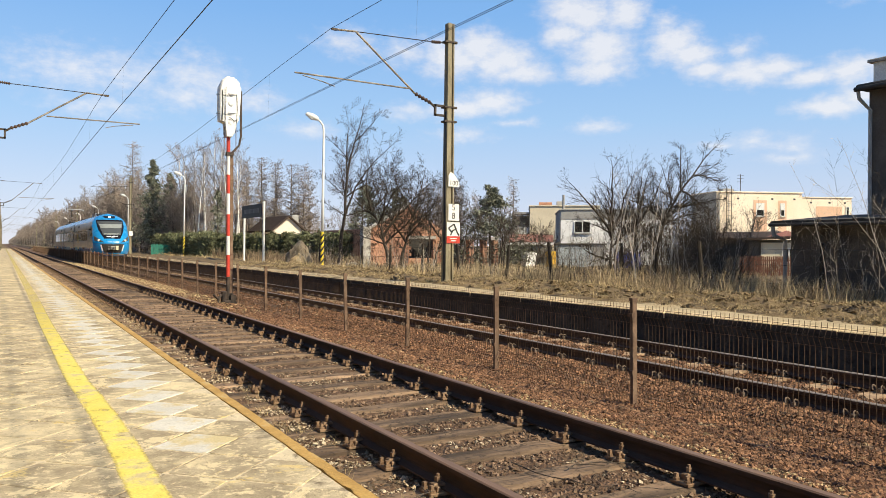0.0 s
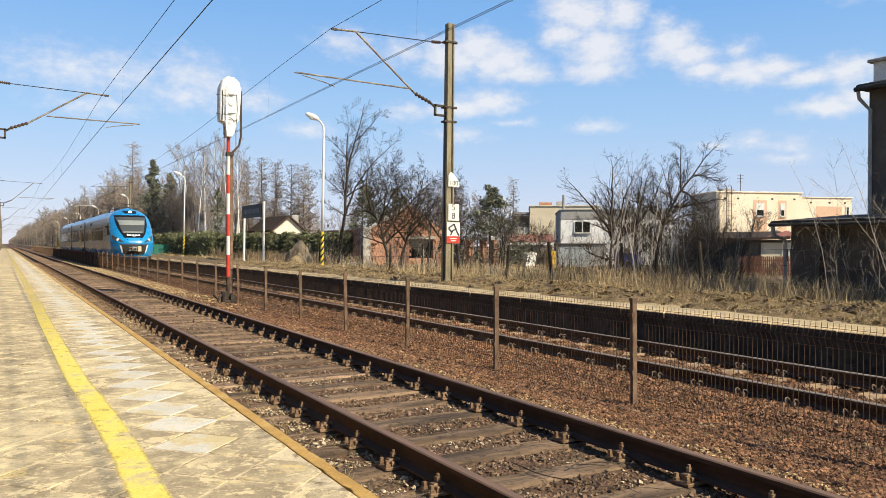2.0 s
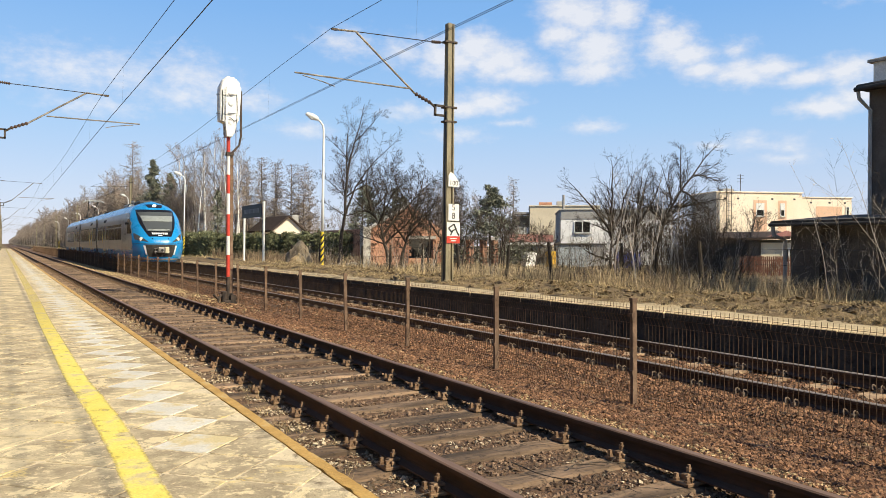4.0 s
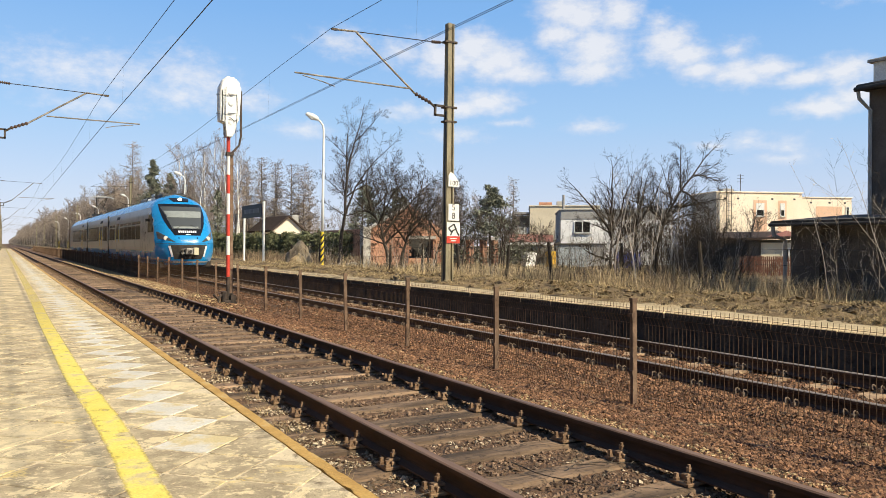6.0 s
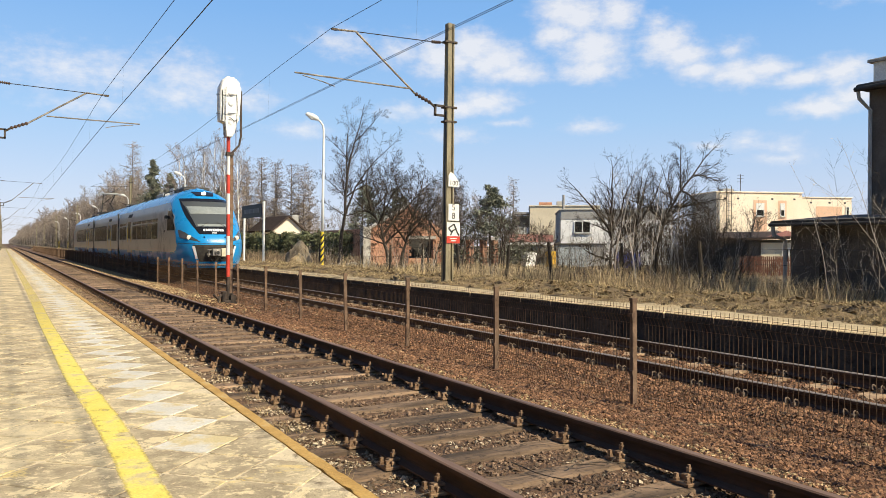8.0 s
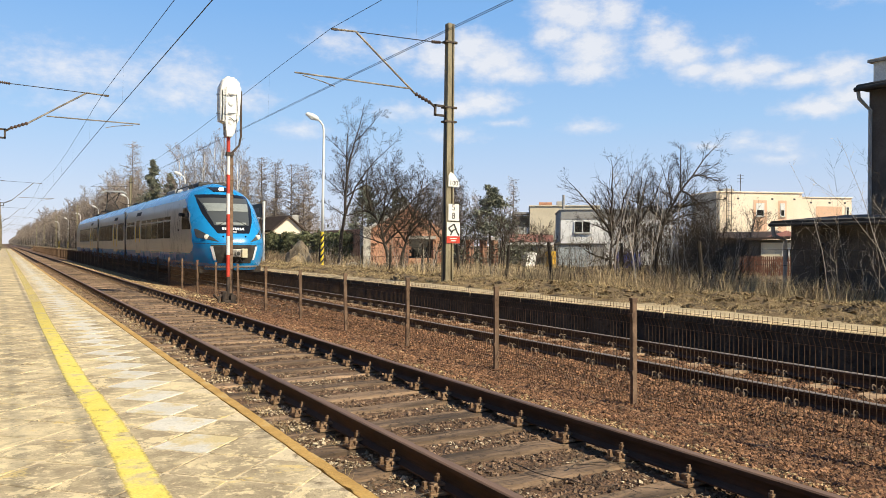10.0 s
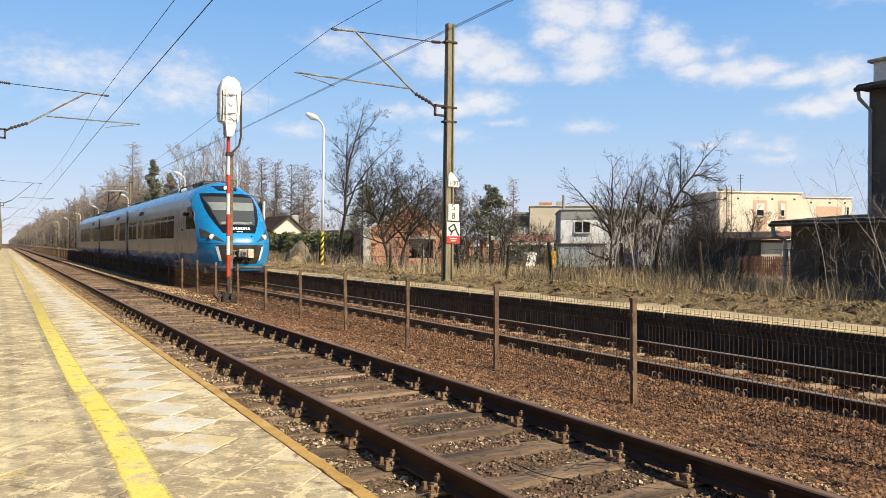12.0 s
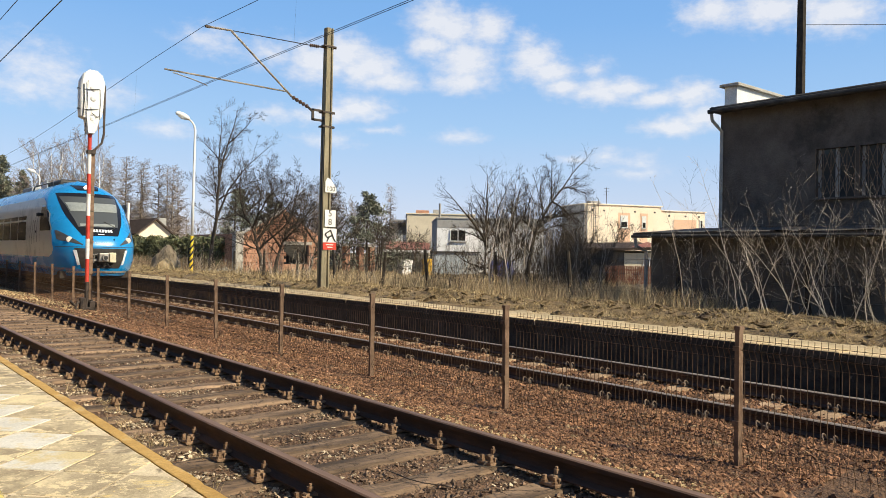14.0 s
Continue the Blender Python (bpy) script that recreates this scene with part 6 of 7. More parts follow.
def plank_fence(name, x0, y0, x1, y1, z, h, material, label, w=0.12):
    t = thing(name, label, "fence")
    a, b = Vector((x0, y0)), Vector((x1, y1))
    n = int((b - a).length / (w + 0.02))
    turn = math.degrees(math.atan2(y1 - y0, x1 - x0))
    me = Geo().chamfer(0, w, -0.012, 0.012, 0, h, 0.01).mesh("plank", material)
    rnd = random.Random(n)
    for k in range(n):
        p = a + (b - a) * k / n
        part("plank", me, None, t, at=pose(p.x, p.y, z + rnd.uniform(-0.02, 0.02), 0, 0, turn))
    g = Geo()
    for zz in (0.2, h - 0.25):
        g.box(0, (b - a).length, 0.013, 0.05, zz, zz + 0.08, pose(x0, y0, z, 0, 0, turn))
    part("rail", g, material, t)


plank_fence("plank_fence", 32.85, 26.2, 34.6, 24.2, -0.1, 0.98, M_WOODP, "red-brown wooden plank fence beside the outbuilding", 0.075)
plank_fence("metal_fence", 13.4, 84.0, 16.5, 84.0, 0.1, 1.2, M_GREENF, "green metal fence beside the far platform", 0.1)


def build_wire_fence():
    """Leaning old posts with slack wire behind the far platform."""
    t = thing("wire_fence", "old leaning wooden posts with slack wire", "fence")
    post = Geo().tube([(0, 0, -0.3), (0.02, 0.01, 0.6), (0, 0, 1.3)], [0.07, 0.06, 0.05], 7).mesh("post", M_OLDWOOD)
    rnd = random.Random(21)
    tops = []
    for k in range(15):
        y = 4.0 + 3.1 * k
        x = 15.2 + 0.015 * y + rnd.uniform(-0.2, 0.2)
        m = pose(x, y, ground_z(x, y), rnd.uniform(-5, 5), rnd.uniform(-5, 5))
        part("post", post, None, t, at=m)
        tops.append(m)
    for h in (0.35, 0.75, 1.15):
        part("wire", Geo().tube([m @ Vector((0.05, 0, h + rnd.uniform(-0.05, 0.05))) for m in tops], 0.005, 3, False), M_CABLE, t)


build_wire_fence()


def boulder(name, m, sx, sy, sz, material, label, seed):
    bm = bmesh.new()
    bmesh.ops.create_icosphere(bm, subdivisions=4, radius=1)
    for v in bm.verts:
        k = 1 + 0.2 * noise.fractal(v.co * 1.7 + Vector((seed, 0, 0)), 1.0, 2.0, 5)
        w = 1.0 - 0.32 * v.co.z                  # broad below, narrow above
        v.co = Vector((v.co.x * sx * w, v.co.y * sy * w, v.co.z * sz)) * k
    me = bpy.data.meshes.new(name)
    bm.to_mesh(me)
    bm.free()
    me.materials.append(material)
    me.shade_smooth()
    ob = new(name, me)
    ob.matrix_basis = m
    return tagged(ob, label, name.split("_")[-1])


boulder("large_boulder", pose(14.75, 42.0, 0.3), 0.85, 0.75, 1.2, M_ROCK, "large rough brown boulder on a sand heap", 3)
boulder("sand_mound", pose(14.45, 41.2, 0.05), 0.6, 0.4, 0.75, M_SAND, "heap of ochre sand at the foot of a boulder", 7)
for k in range(14):
    a = random.Random(k)
    boulder("rubble_stone", pose(16.3 + a.uniform(-1.0, 1.3), 38.4 + a.uniform(-0.8, 0.8), 0.15), a.uniform(0.15, 0.45), a.uniform(0.15, 0.4), a.uniform(0.12, 0.3), M_RUBBLE, "pale lump of rubble in the dry grass", k)



# ---- trees and shrubs ----
M_BARK = surface("grey_brown_bark", (0.05, 0.039, 0.03), (0.11, 0.086, 0.066), 6, 0.95, bump=0.6, fine=40, vary=0.1)
M_TWIG = surface("dark_twigs", (0.042, 0.032, 0.024), (0.082, 0.063, 0.047), 3, 0.9, bump=0, vary=0.15)
# twigs and bark of the far wood, lightened: air haze in the colour
M_TWIGR = surface("hazed_reddish_twigs", (0.185, 0.15, 0.124), (0.305, 0.25, 0.21), 3, 0.9, bump=0, vary=0.2)
M_GREYBARK = surface("hazed_grey_bark", (0.13, 0.108, 0.09), (0.24, 0.2, 0.168), 6, 0.95, bump=0.6, fine=40, vary=0.1)
M_BIRCH = surface("white_birch_bark", (0.62, 0.6, 0.56), (0.78, 0.76, 0.72), 5, 0.8, bump=0.3, third=(0.06, 0.05, 0.045), third_scale=5, third_at=0.6, stretch=(1, 1, 2.5), vary=0.1)
M_SHOOT = surface("pale_young_bark", (0.3, 0.255, 0.205), (0.5, 0.44, 0.37), 4, 0.85, bump=0, vary=0.3)
M_NEEDLE = surface("dark_green_needles", (0.12, 0.128, 0.092), (0.205, 0.21, 0.155), 2.5, 0.8, bump=0, vary=0.2, third=(0.09, 0.085, 0.03), third_scale=1.2, third_at=0.58)
M_HEDGE = surface("green_hedge_leaves", (0.1, 0.11, 0.055), (0.18, 0.19, 0.1), 2.0, 0.8, bump=0, vary=0.2, third=(0.13, 0.1, 0.04), third_scale=1.3, third_at=0.56)


class Tree:
    """Grows limbs into two meshes: the trunk, and the crown of branches and twigs."""

    def __init__(self, seed, kids, angle, taper, curve, up, shrink, sides=(7, 5, 3, 3, 3), nodes=(7, 5, 4, 3, 3), thin=0.004, slim=0.62):
        self.r = random.Random(seed)
        self.kids, self.angle, self.taper, self.curve, self.up, self.shrink, self.sides, self.nodes = kids, angle, taper, curve, up, shrink, sides, nodes
        self.curve, self.up = (*curve, curve[-1]), (*up, up[-1])
        self.thin, self.slim = thin, slim
        self.trunk, self.crown = Geo(), Geo()

    def grow(self, p, d, length, radius, level=0, start=0.3):
        r = self.r
        n = self.nodes[level]
        pts, rad = [Vector(p)], [radius]
        d = Vector(d).normalized()
        for i in range(n):
            d = (d + Vector((r.uniform(-1, 1), r.uniform(-1, 1), r.uniform(-1, 1))) * self.curve[level] + Vector((0, 0, self.up[level]))).normalized()
            pts.append(pts[-1] + d * length / n)
            rad.append(radius * (1 - (1 - self.taper) * (i + 1) / n))
        (self.trunk if level == 0 else self.crown).tube(pts, rad, self.sides[level], caps=False)
        self.sprout(pts, rad, length, level, start)

    def sprout(self, pts, rad, length, level, start):
        """Side shoots along a limb."""
        if level >= len(self.kids):
            return
        r, n = self.r, len(pts) - 1
        for k in range(self.kids[level]):
            u = start + (1 - start) * (k + r.random()) / self.kids[level]
            i = min(int(u * n), n - 1)
            q = pts[i].lerp(pts[i + 1], u * n - i)
            t = (pts[i + 1] - pts[i]).normalized()
            side = t.orthogonal().normalized()
            side.rotate(Matrix.Rotation(r.uniform(0, 2 * math.pi), 3, t))
            a = radians(self.angle[level] * r.uniform(0.7, 1.3))
            nd = t * math.cos(a) + side * math.sin(a)
            s = self.shrink[level] * r.uniform(0.6, 1.15) * (1.1 - 0.55 * u)
            self.grow(q, nd, length * s, max(rad[i] * (self.slim if level else 0.56), self.thin), level + 1, 0.15)

    def bough(self, p, way, rise, length, radius, curl, trunk=False):
        """A main limb: it sets off towards way, at rise degrees, and turns by curl degrees along its length."""
        r, n = self.r, 9
        pts, rad = [Vector(p)], [radius]
        for i in range(n):
            e, w = radians(rise + curl * (i + 0.5) / n + r.uniform(-7, 7)), radians(way + r.uniform(-10, 10))
            pts.append(pts[-1] + Vector((math.cos(w) * math.cos(e), math.sin(w) * math.cos(e), math.sin(e))) * length / n)
            rad.append(max(radius * (1 - 0.92 * (i + 1) / n), self.thin))
        (self.trunk if trunk else self.crown).tube(pts, rad, 7 if trunk else 5, caps=False)
        return pts, rad


def plant(name, tree, label, m, bark, twig, group="", category="tree"):
    t = thing(name, label, category, m, group=group)
    part("trunk", tree.trunk, bark, t, smooth=True)
    part("crown", tree.crown, twig, t)
    return t


def broad_tree(seed, h, label, m, spread=48, kids=(11, 7, 6, 4), twig=None, name="bare_tree", thin=0.005):
    g = Tree(seed, kids, (spread, 46, 42, 38), 0.25, (0.06, 0.13, 0.2, 0.22), (0.02, 0.09, 0.06, 0.03), (0.55, 0.55, 0.5, 0.5), thin=thin)
    g.grow((0, 0, -0.2), (0.04, 0.02, 1), h * 0.88, h * 0.01 + 0.025, 0, 0.22)
    return plant(name, g, label, m, M_BARK, twig or M_TWIG, "bare trees")


def boughed_tree(seed, trunk, boughs, label, m, kids=(9, 7, 4), thin=0.005, name="bare_tree", group="bare trees", reach=0.42):
    """A tree on a given trunk (length, radius, way, rise, curl) with main boughs (height share, way, rise, length, radius, curl)."""
    g = Tree(seed, (0, *kids), (50, 48, 46, 42), 0.3, (0.05, 0.1, 0.14, 0.16), (0.0, 0.05, 0.04, 0.02), (0.5, reach, 0.55, 0.55), sides=(7, 4, 3, 3, 3), nodes=(9, 6, 5, 4, 3), thin=thin, slim=0.5)
    length, radius, way, rise, curl = trunk
    pts, rad = g.bough((0, 0, -0.15), way, rise, length, radius, curl, True)
    g.sprout(pts[3:], rad[3:], min(3.0, length * 0.6), 1, 0.1)
    for at, way, rise, length, radius, curl in boughs:
        q, qr = g.bough(pts[min(9, round(at * 9))], way, rise, length, radius, curl)
        g.sprout(q, qr, max(1.3, length * 0.85), 1, 0.1)
    return plant(name, g, label, m, M_BARK, M_TWIG, group)


def shrub(seed, h, stems, label, m, bark, twig, lean=0.5, name="bare_shrub", kids=(6, 4), pale=0.6, bend=0.0, thick=1.0):
    t = thing(name, label, "shrub", m, group="shrubs")
    r = random.Random(seed)
    for k in range(stems):
        g = Tree(seed * 50 + k, kids, (38, 40), 0.2, (0.14 + 0.1 * abs(bend), 0.2, 0.2), (0.1 + 0.25 * abs(bend), 0.07, 0.02), (0.42, 0.5), sides=(5, 3, 3), nodes=(7, 4, 3), thin=0.0022)
        g.crown = g.trunk
        g.grow((r.uniform(-0.25, 0.25) * stems ** 0.4, r.uniform(-0.25, 0.25) * stems ** 0.4, -0.15), (r.uniform(-lean, lean), r.uniform(-lean, lean) + bend * r.uniform(0.3, 1.8), 1), h * r.uniform(0.55, 1.1), thick * (0.0035 + 0.003 * h * r.random()), 0, 0.25)
        part("stem", g.trunk, bark if r.random() < pale else twig, t)
    return t


def orchard_tree(seed, h, label, m, kids=(11, 10, 8, 4), thin=0.005, spread=58):
    """A low, wide crown of crooked limbs on a short trunk."""
    g = Tree(seed, kids, (spread, 44, 42, 40), 0.4, (0.09, 0.24, 0.3, 0.26), (0.02, 0.1, 0.03, 0.02), (1.0, 0.55, 0.5, 0.5), nodes=(8, 8, 6, 4, 3), thin=thin)
    g.grow((0, 0, -0.2), (0.08, 0.03, 1), h * 0.55, h * 0.008 + 0.022, 0, 0.3)
    return plant("fruit_tree", g, label, m, M_BARK, M_TWIG, "fruit trees")


def larch(seed, h):
    g = Tree(seed, (115, 8, 4), (76, 55, 45), 0.12, (0.012, 0.1, 0.2, 0.2), (0.02, 0.03, -0.02, -0.03), (0.16, 0.45, 0.55), sides=(6, 3, 3, 3), nodes=(9, 3, 2, 2), thin=0.008)
    g.grow((0, 0, -0.2), (0, 0, 1), h, h * 0.011 + 0.02, 0, 0.22)
    return g


def birch(seed, h):
    g = Tree(seed, (24, 8, 7), (36, 38, 45), 0.15, (0.03, 0.08, 0.16, 0.2), (0.02, 0.06, -0.02, -0.1), (0.3, 0.45, 0.55), sides=(6, 4, 3, 3), nodes=(8, 4, 3, 3), thin=0.009)
    g.grow((0, 0, -0.2), (0.03, 0.0, 1), h, h * 0.011 + 0.02, 0, 0.28)
    return g


def sprays(pts, size, rnd):
    """Small leaf triangles at points, as numpy arrays."""
    pts = np.asarray(pts, float)
    n = len(pts)
    d = np.random.default_rng(rnd).normal(size=(n, 2, 3)) * size
    v = np.stack([pts, pts + d[:, 0], pts + d[:, 1]], 1).reshape(-1, 3)
    return v, np.arange(3 * n).reshape(-1, 3)


def conifer(seed, h, width, label, m, name="conifer", dense=9000, mat=None):
    """A trunk with drooping boughs and needle sprays along them."""
    r = random.Random(seed)
    t = thing(name, label, "tree", m, group="conifers")
    g = Geo().tube([(0, 0, -0.2), (0, 0, h)], [0.02 * h * 0.6 + 0.03, 0.01], 6)
    pts = []
    boughs = int(9 * h)
    for k in range(boughs):
        u = 0.08 + 0.9 * (k + r.random()) / boughs
        a, l = r.uniform(0, 2 * math.pi), width * min(1.0, 1.15 * (1.03 - u)) * r.uniform(0.35, 1.15)
        p0, p1 = Vector((0, 0, u * h)), Vector((math.cos(a) * l, math.sin(a) * l, u * h - l * r.uniform(-0.1, 0.35)))
        g.tube([p0, p1], [0.02, 0.006], 3, caps=False)
        for i in range(max(3, int(dense / boughs))):
            q = p0.lerp(p1, r.uniform(0.35, 1.08))
            pts.append((q.x + r.gauss(0, 0.17 * l + 0.03), q.y + r.gauss(0, 0.17 * l + 0.03), q.z + r.gauss(0, 0.1 * l + 0.03)))
    part("trunk", g, M_BARK, t)
    v, f = sprays(pts, 0.05 + 0.008 * h, seed)
    part("crown", bulk("crown", v, f, mat or M_NEEDLE), None, t)
    return t


def on(x, y, dz=0.0, turn=0.0):
    return pose(x, y, ground_z(x, y) + dz, 0, 0, turn)


def build_trees():
    # near ones behind the far platform
    boughed_tree(4, (9.3, 0.12, -20, 89, -16),
                 ((0.28, 0, 74, 5.2, 0.07, -38), (0.56, 170, 86, 3.9, 0.05, 8), (0.78, -10, 42, 2.4, 0.04, 15), (0.68, 160, 42, 1.9, 0.035, 0), (0.45, 200, 45, 2.0, 0.035, -15),
                  (0.45, -20, 36, 3.3, 0.045, -22), (0.28, 10, 14, 2.1, 0.035, 8), (0.35, 190, 36, 1.6, 0.03, -10), (0.4, 90, 50, 2.6, 0.04, 0), (0.5, -90, 45, 2.6, 0.04, 10), (0.65, 60, 45, 2.0, 0.035, 10)),
                 "tall bare tree with fine ascending branches", on(16.3, 39.8, 0, -30), (11, 8, 4), 0.0062, reach=0.5)
    boughed_tree(5, (3.4, 0.14, 180, 84, -22),
                 ((1.0, 150, 62, 2.6, 0.075, 45), (0.55, 20, 55, 4.2, 0.085, -16), (0.5, -20, 36, 3.6, 0.06, 20), (0.85, 190, 24, 2.2, 0.05, 40), (1.0, 40, 50, 3.2, 0.05, -30),
                  (0.7, 80, 70, 3.8, 0.055, 0), (0.75, -60, 50, 3.2, 0.05, -20), (0.5, 170, 12, 2.0, 0.045, 15), (0.8, 30, 15, 2.8, 0.045, -25)),
                 "dark spreading fruit tree before the unfinished house", on(17.6, 36.0, 0, -30), (15, 10, 5), 0.0062, "fruit_tree", "fruit trees", 0.58)
    boughed_tree(7, (3.0, 0.13, 10, 86, -14), ((0.6, 160, 52, 3.2, 0.07, 10), (0.8, 10, 50, 3.6, 0.07, -12), (1.0, 60, 66, 3.0, 0.06, 0), (1.0, 200, 60, 3.0, 0.055, 5), (0.7, -40, 35, 3.0, 0.05, 5)),
                 "dark spreading fruit tree before the unfinished house", on(18.1, 35.7, 0, -30), (14, 9, 5), 0.0062, "fruit_tree", "fruit trees", 0.58)
    boughed_tree(6, (2.6, 0.09, 30, 84, -20), ((0.6, 0, 50, 3.4, 0.07, -10), (0.8, 150, 48, 2.8, 0.06, 10), (1.0, 60, 60, 2.8, 0.06, 0), (0.8, 230, 40, 2.6, 0.05, 10), (0.9, -60, 45, 2.6, 0.05, 5)),
                 "dark spreading fruit tree before the unfinished house", on(21.4, 38.0, 0, -30), (14, 9, 5), 0.0062, "fruit_tree", "fruit trees", 0.58)
    boughed_tree(17, (1.75, 0.085, 180, 89, 3),
                 ((1.0, 180, 62, 2.2, 0.05, -22), (0.85, 20, 84, 2.5, 0.055, 12), (1.0, 10, 70, 2.2, 0.04, 0), (1.0, 175, 30, 1.2, 0.03, -15), (0.6, 185, 4, 1.3, 0.04, 50),
                  (0.75, 0, 42, 1.6, 0.045, 5), (0.55, -20, -14, 0.9, 0.03, -20), (0.9, 90, 50, 1.8, 0.04, 10), (0.9, 265, 45, 1.8, 0.04, 10)),
                 "low bare fruit tree with an open crown in dry grass", on(16.2, 17.7, 0, -30), (12, 8, 3), 0.003, "fruit_tree", "fruit trees", 0.46)
    boughed_tree(23, (5.2, 0.08, 0, 95, -50),
                 ((0.45, 160, 62, 1.6, 0.045, -60), (0.6, 5, 6, 1.7, 0.045, 8), (0.72, 90, 88, 1.4, 0.03, 0), (0.72, -10, -25, 1.3, 0.035, -45), (0.35, 180, 38, 1.3, 0.035, 30),
                  (0.4, 0, 22, 1.4, 0.04, -10), (0.8, 0, 0, 0.9, 0.03, -30), (0.6, 110, 75, 1.4, 0.03, 10), (0.5, 80, 40, 1.6, 0.035, 0), (0.5, 270, 40, 1.6, 0.035, 0)),
                 "leaning bare fruit tree with upright shoots", on(17.5, 16.9, 0, -30), (15, 9, 4), 0.003, "fruit_tree", "fruit trees", 0.48)
    boughed_tree(24, (3.9, 0.065, 180, 91, 4),
                 ((0.6, 0, 48, 1.8, 0.045, 35), (0.5, 0, 30, 1.2, 0.04, 12), (0.65, 0, 76, 1.4, 0.035, 0), (0.45, 180, 55, 1.4, 0.035, 15), (0.35, 0, 32, 1.0, 0.03, -25), (0.5, 90, 55, 1.6, 0.035, 0), (0.55, 270, 50, 1.6, 0.035, 0)),
                 "bare fruit tree with crooked crown in dry grass", on(17.25, 17.6, 0, -30), (14, 9, 4), 0.003, "fruit_tree", "fruit trees", 0.5)
    for k, (x, y, h) in enumerate(((17.5, 17.6, 3.0), (18.2, 17.4, 3.2), (18.6, 16.6, 3.0), (19.2, 16.9, 2.8), (17.9, 16.2, 2.6), (19.4, 16.2, 2.4))):
        shrub(120 + k, h, 16, "dense dark thicket of thin bare branches", on(x, y), M_BARK, M_TWIG, 0.5, kids=(9, 6), thick=1.1)
    orchard_tree(26, 3.4, "bare fruit tree with crooked crown in dry grass", on(19.2, 17.2))
    shrub(5, 3.4, 26, "dense clump of bare upright stems", on(16.1, 16.0), M_SHOOT, M_TWIG, 0.35, thick=1.7)
    shrub(6, 2.2, 22, "dense clump of bare upright stems", on(17.3, 15.0), M_SHOOT, M_TWIG, 0.5, thick=1.7)
    shrub(7, 2.1, 22, "dark tangle of bare brush", on(18.6, 15.2), M_BARK, M_TWIG, 0.8)
    shrub(8, 1.9, 24, "dark tangle of bare brush", on(19.6, 15.8), M_BARK, M_TWIG, 0.9)
    for k, (x, y) in enumerate(((22.6, 24.2), (24.4, 25.8), (21.4, 22.6), (26.0, 27.6), (20.4, 26.5), (23.0, 30.0), (25.5, 33.0), (22.0, 34.0))):
        shrub(80 + k, 2.2, 14, "dark tangle of bare brush", on(x, y), M_BARK, M_TWIG, 0.7)
    for k, (x, y, h) in enumerate(((17.6, 15.6, 2.7), (18.3, 15.9, 2.6), (18.9, 16.3, 2.4), (17.0, 16.2, 2.6))):
        shrub(90 + k, h, 20, "dark tangle of bare brush", on(x, y), M_BARK, M_TWIG, 0.6, kids=(8, 5), thick=1.5)
    for k, (x, y) in enumerate(((20.3, 22.1), (21.0, 21.5), (19.6, 22.8), (21.8, 20.8), (18.8, 23.4), (22.6, 20.2))):
        shrub(140 + k, 2.3, 14, "dark tangle of bare brush", on(x, y), M_BARK, M_TWIG, 0.7, kids=(9, 5), thick=1.3)
    shrub(14, 1.5, 16, "dark tangle of bare brush", on(15.3, 13.6), M_BARK, M_TWIG, 0.9)
    shrub(15, 1.7, 14, "clump of bare upright stems in dry grass", on(14.9, 17.3), M_SHOOT, M_TWIG, 0.4)
    rs = random.Random(55)
    for k in range(44):
        y = 15.5 + 0.62 * k + rs.uniform(-0.3, 0.3)
        x = 14.0 + 0.02 * y + rs.uniform(-0.3, 1.6)
        shrub(500 + k, rs.uniform(0.8, 2.0), 7, "few thin bare shoots in dry grass", on(x, y), rs.choice((M_SHOOT, M_BARK)), M_TWIG, 0.45, "sapling", (4, 2), 0.65, thick=1.7)
    # pale shoots before the station building
    for k in range(20):
        y = 2.2 + 0.44 * k + rs.uniform(-0.15, 0.15)
        shrub(40 + k, rs.uniform(2.0, 3.5) if y < 9.5 else rs.uniform(1.5, 2.6), rs.choice((3, 4, 5)), "thicket of pale bare shoots against the dark wall", on(rs.uniform(14.2, 15.5), y), M_SHOOT, M_TWIG, 0.28, "sapling_thicket", (7, 4), 0.35, rs.choice((-0.25, 0.0, 0.35)), 0.6)
    for k, (x, y, h, b) in enumerate(((14.3, 5.6, 2.2, 1.3), (14.4, 6.2, 2.2, 0.8), (14.3, 4.9, 1.9, -0.6), (14.4, 7.6, 2.2, 0.7), (14.3, 3.9, 2.2, 0.9), (14.5, 8.8, 1.8, -0.5))):
        shrub(70 + k, h, 5, "arching bush of pale bare shoots", on(x, y), M_SHOOT, M_BARK, 0.25, "arching_bush", (5, 3), 0.85, b, 1.1)
    for k in range(18):
        t = thing("arching_cane", "long pale arching cane against the dark wall", "shrub", on(rs.uniform(13.9, 14.9), rs.uniform(2.6, 10.2)), group="shrubs")
        g = Tree(900 + k, (0, 6, 3), (45, 42, 40), 0.25, (0.1, 0.12, 0.16), (0.0, 0.05, 0.03), (0.5, 0.3, 0.5), sides=(5, 3, 3, 3), nodes=(9, 4, 3, 3), thin=0.0022)
        pts, rad = g.bough((0, 0, -0.1), rs.choice((70, 90, 110, 250, 270)), rs.uniform(66, 86), rs.uniform(1.9, 3.6), rs.uniform(0.009, 0.014), rs.uniform(-50, 12))
        g.sprout(pts[3:], rad[3:], 1.4, 1, 0.1)
        part("stem", g.crown, M_SHOOT, t)
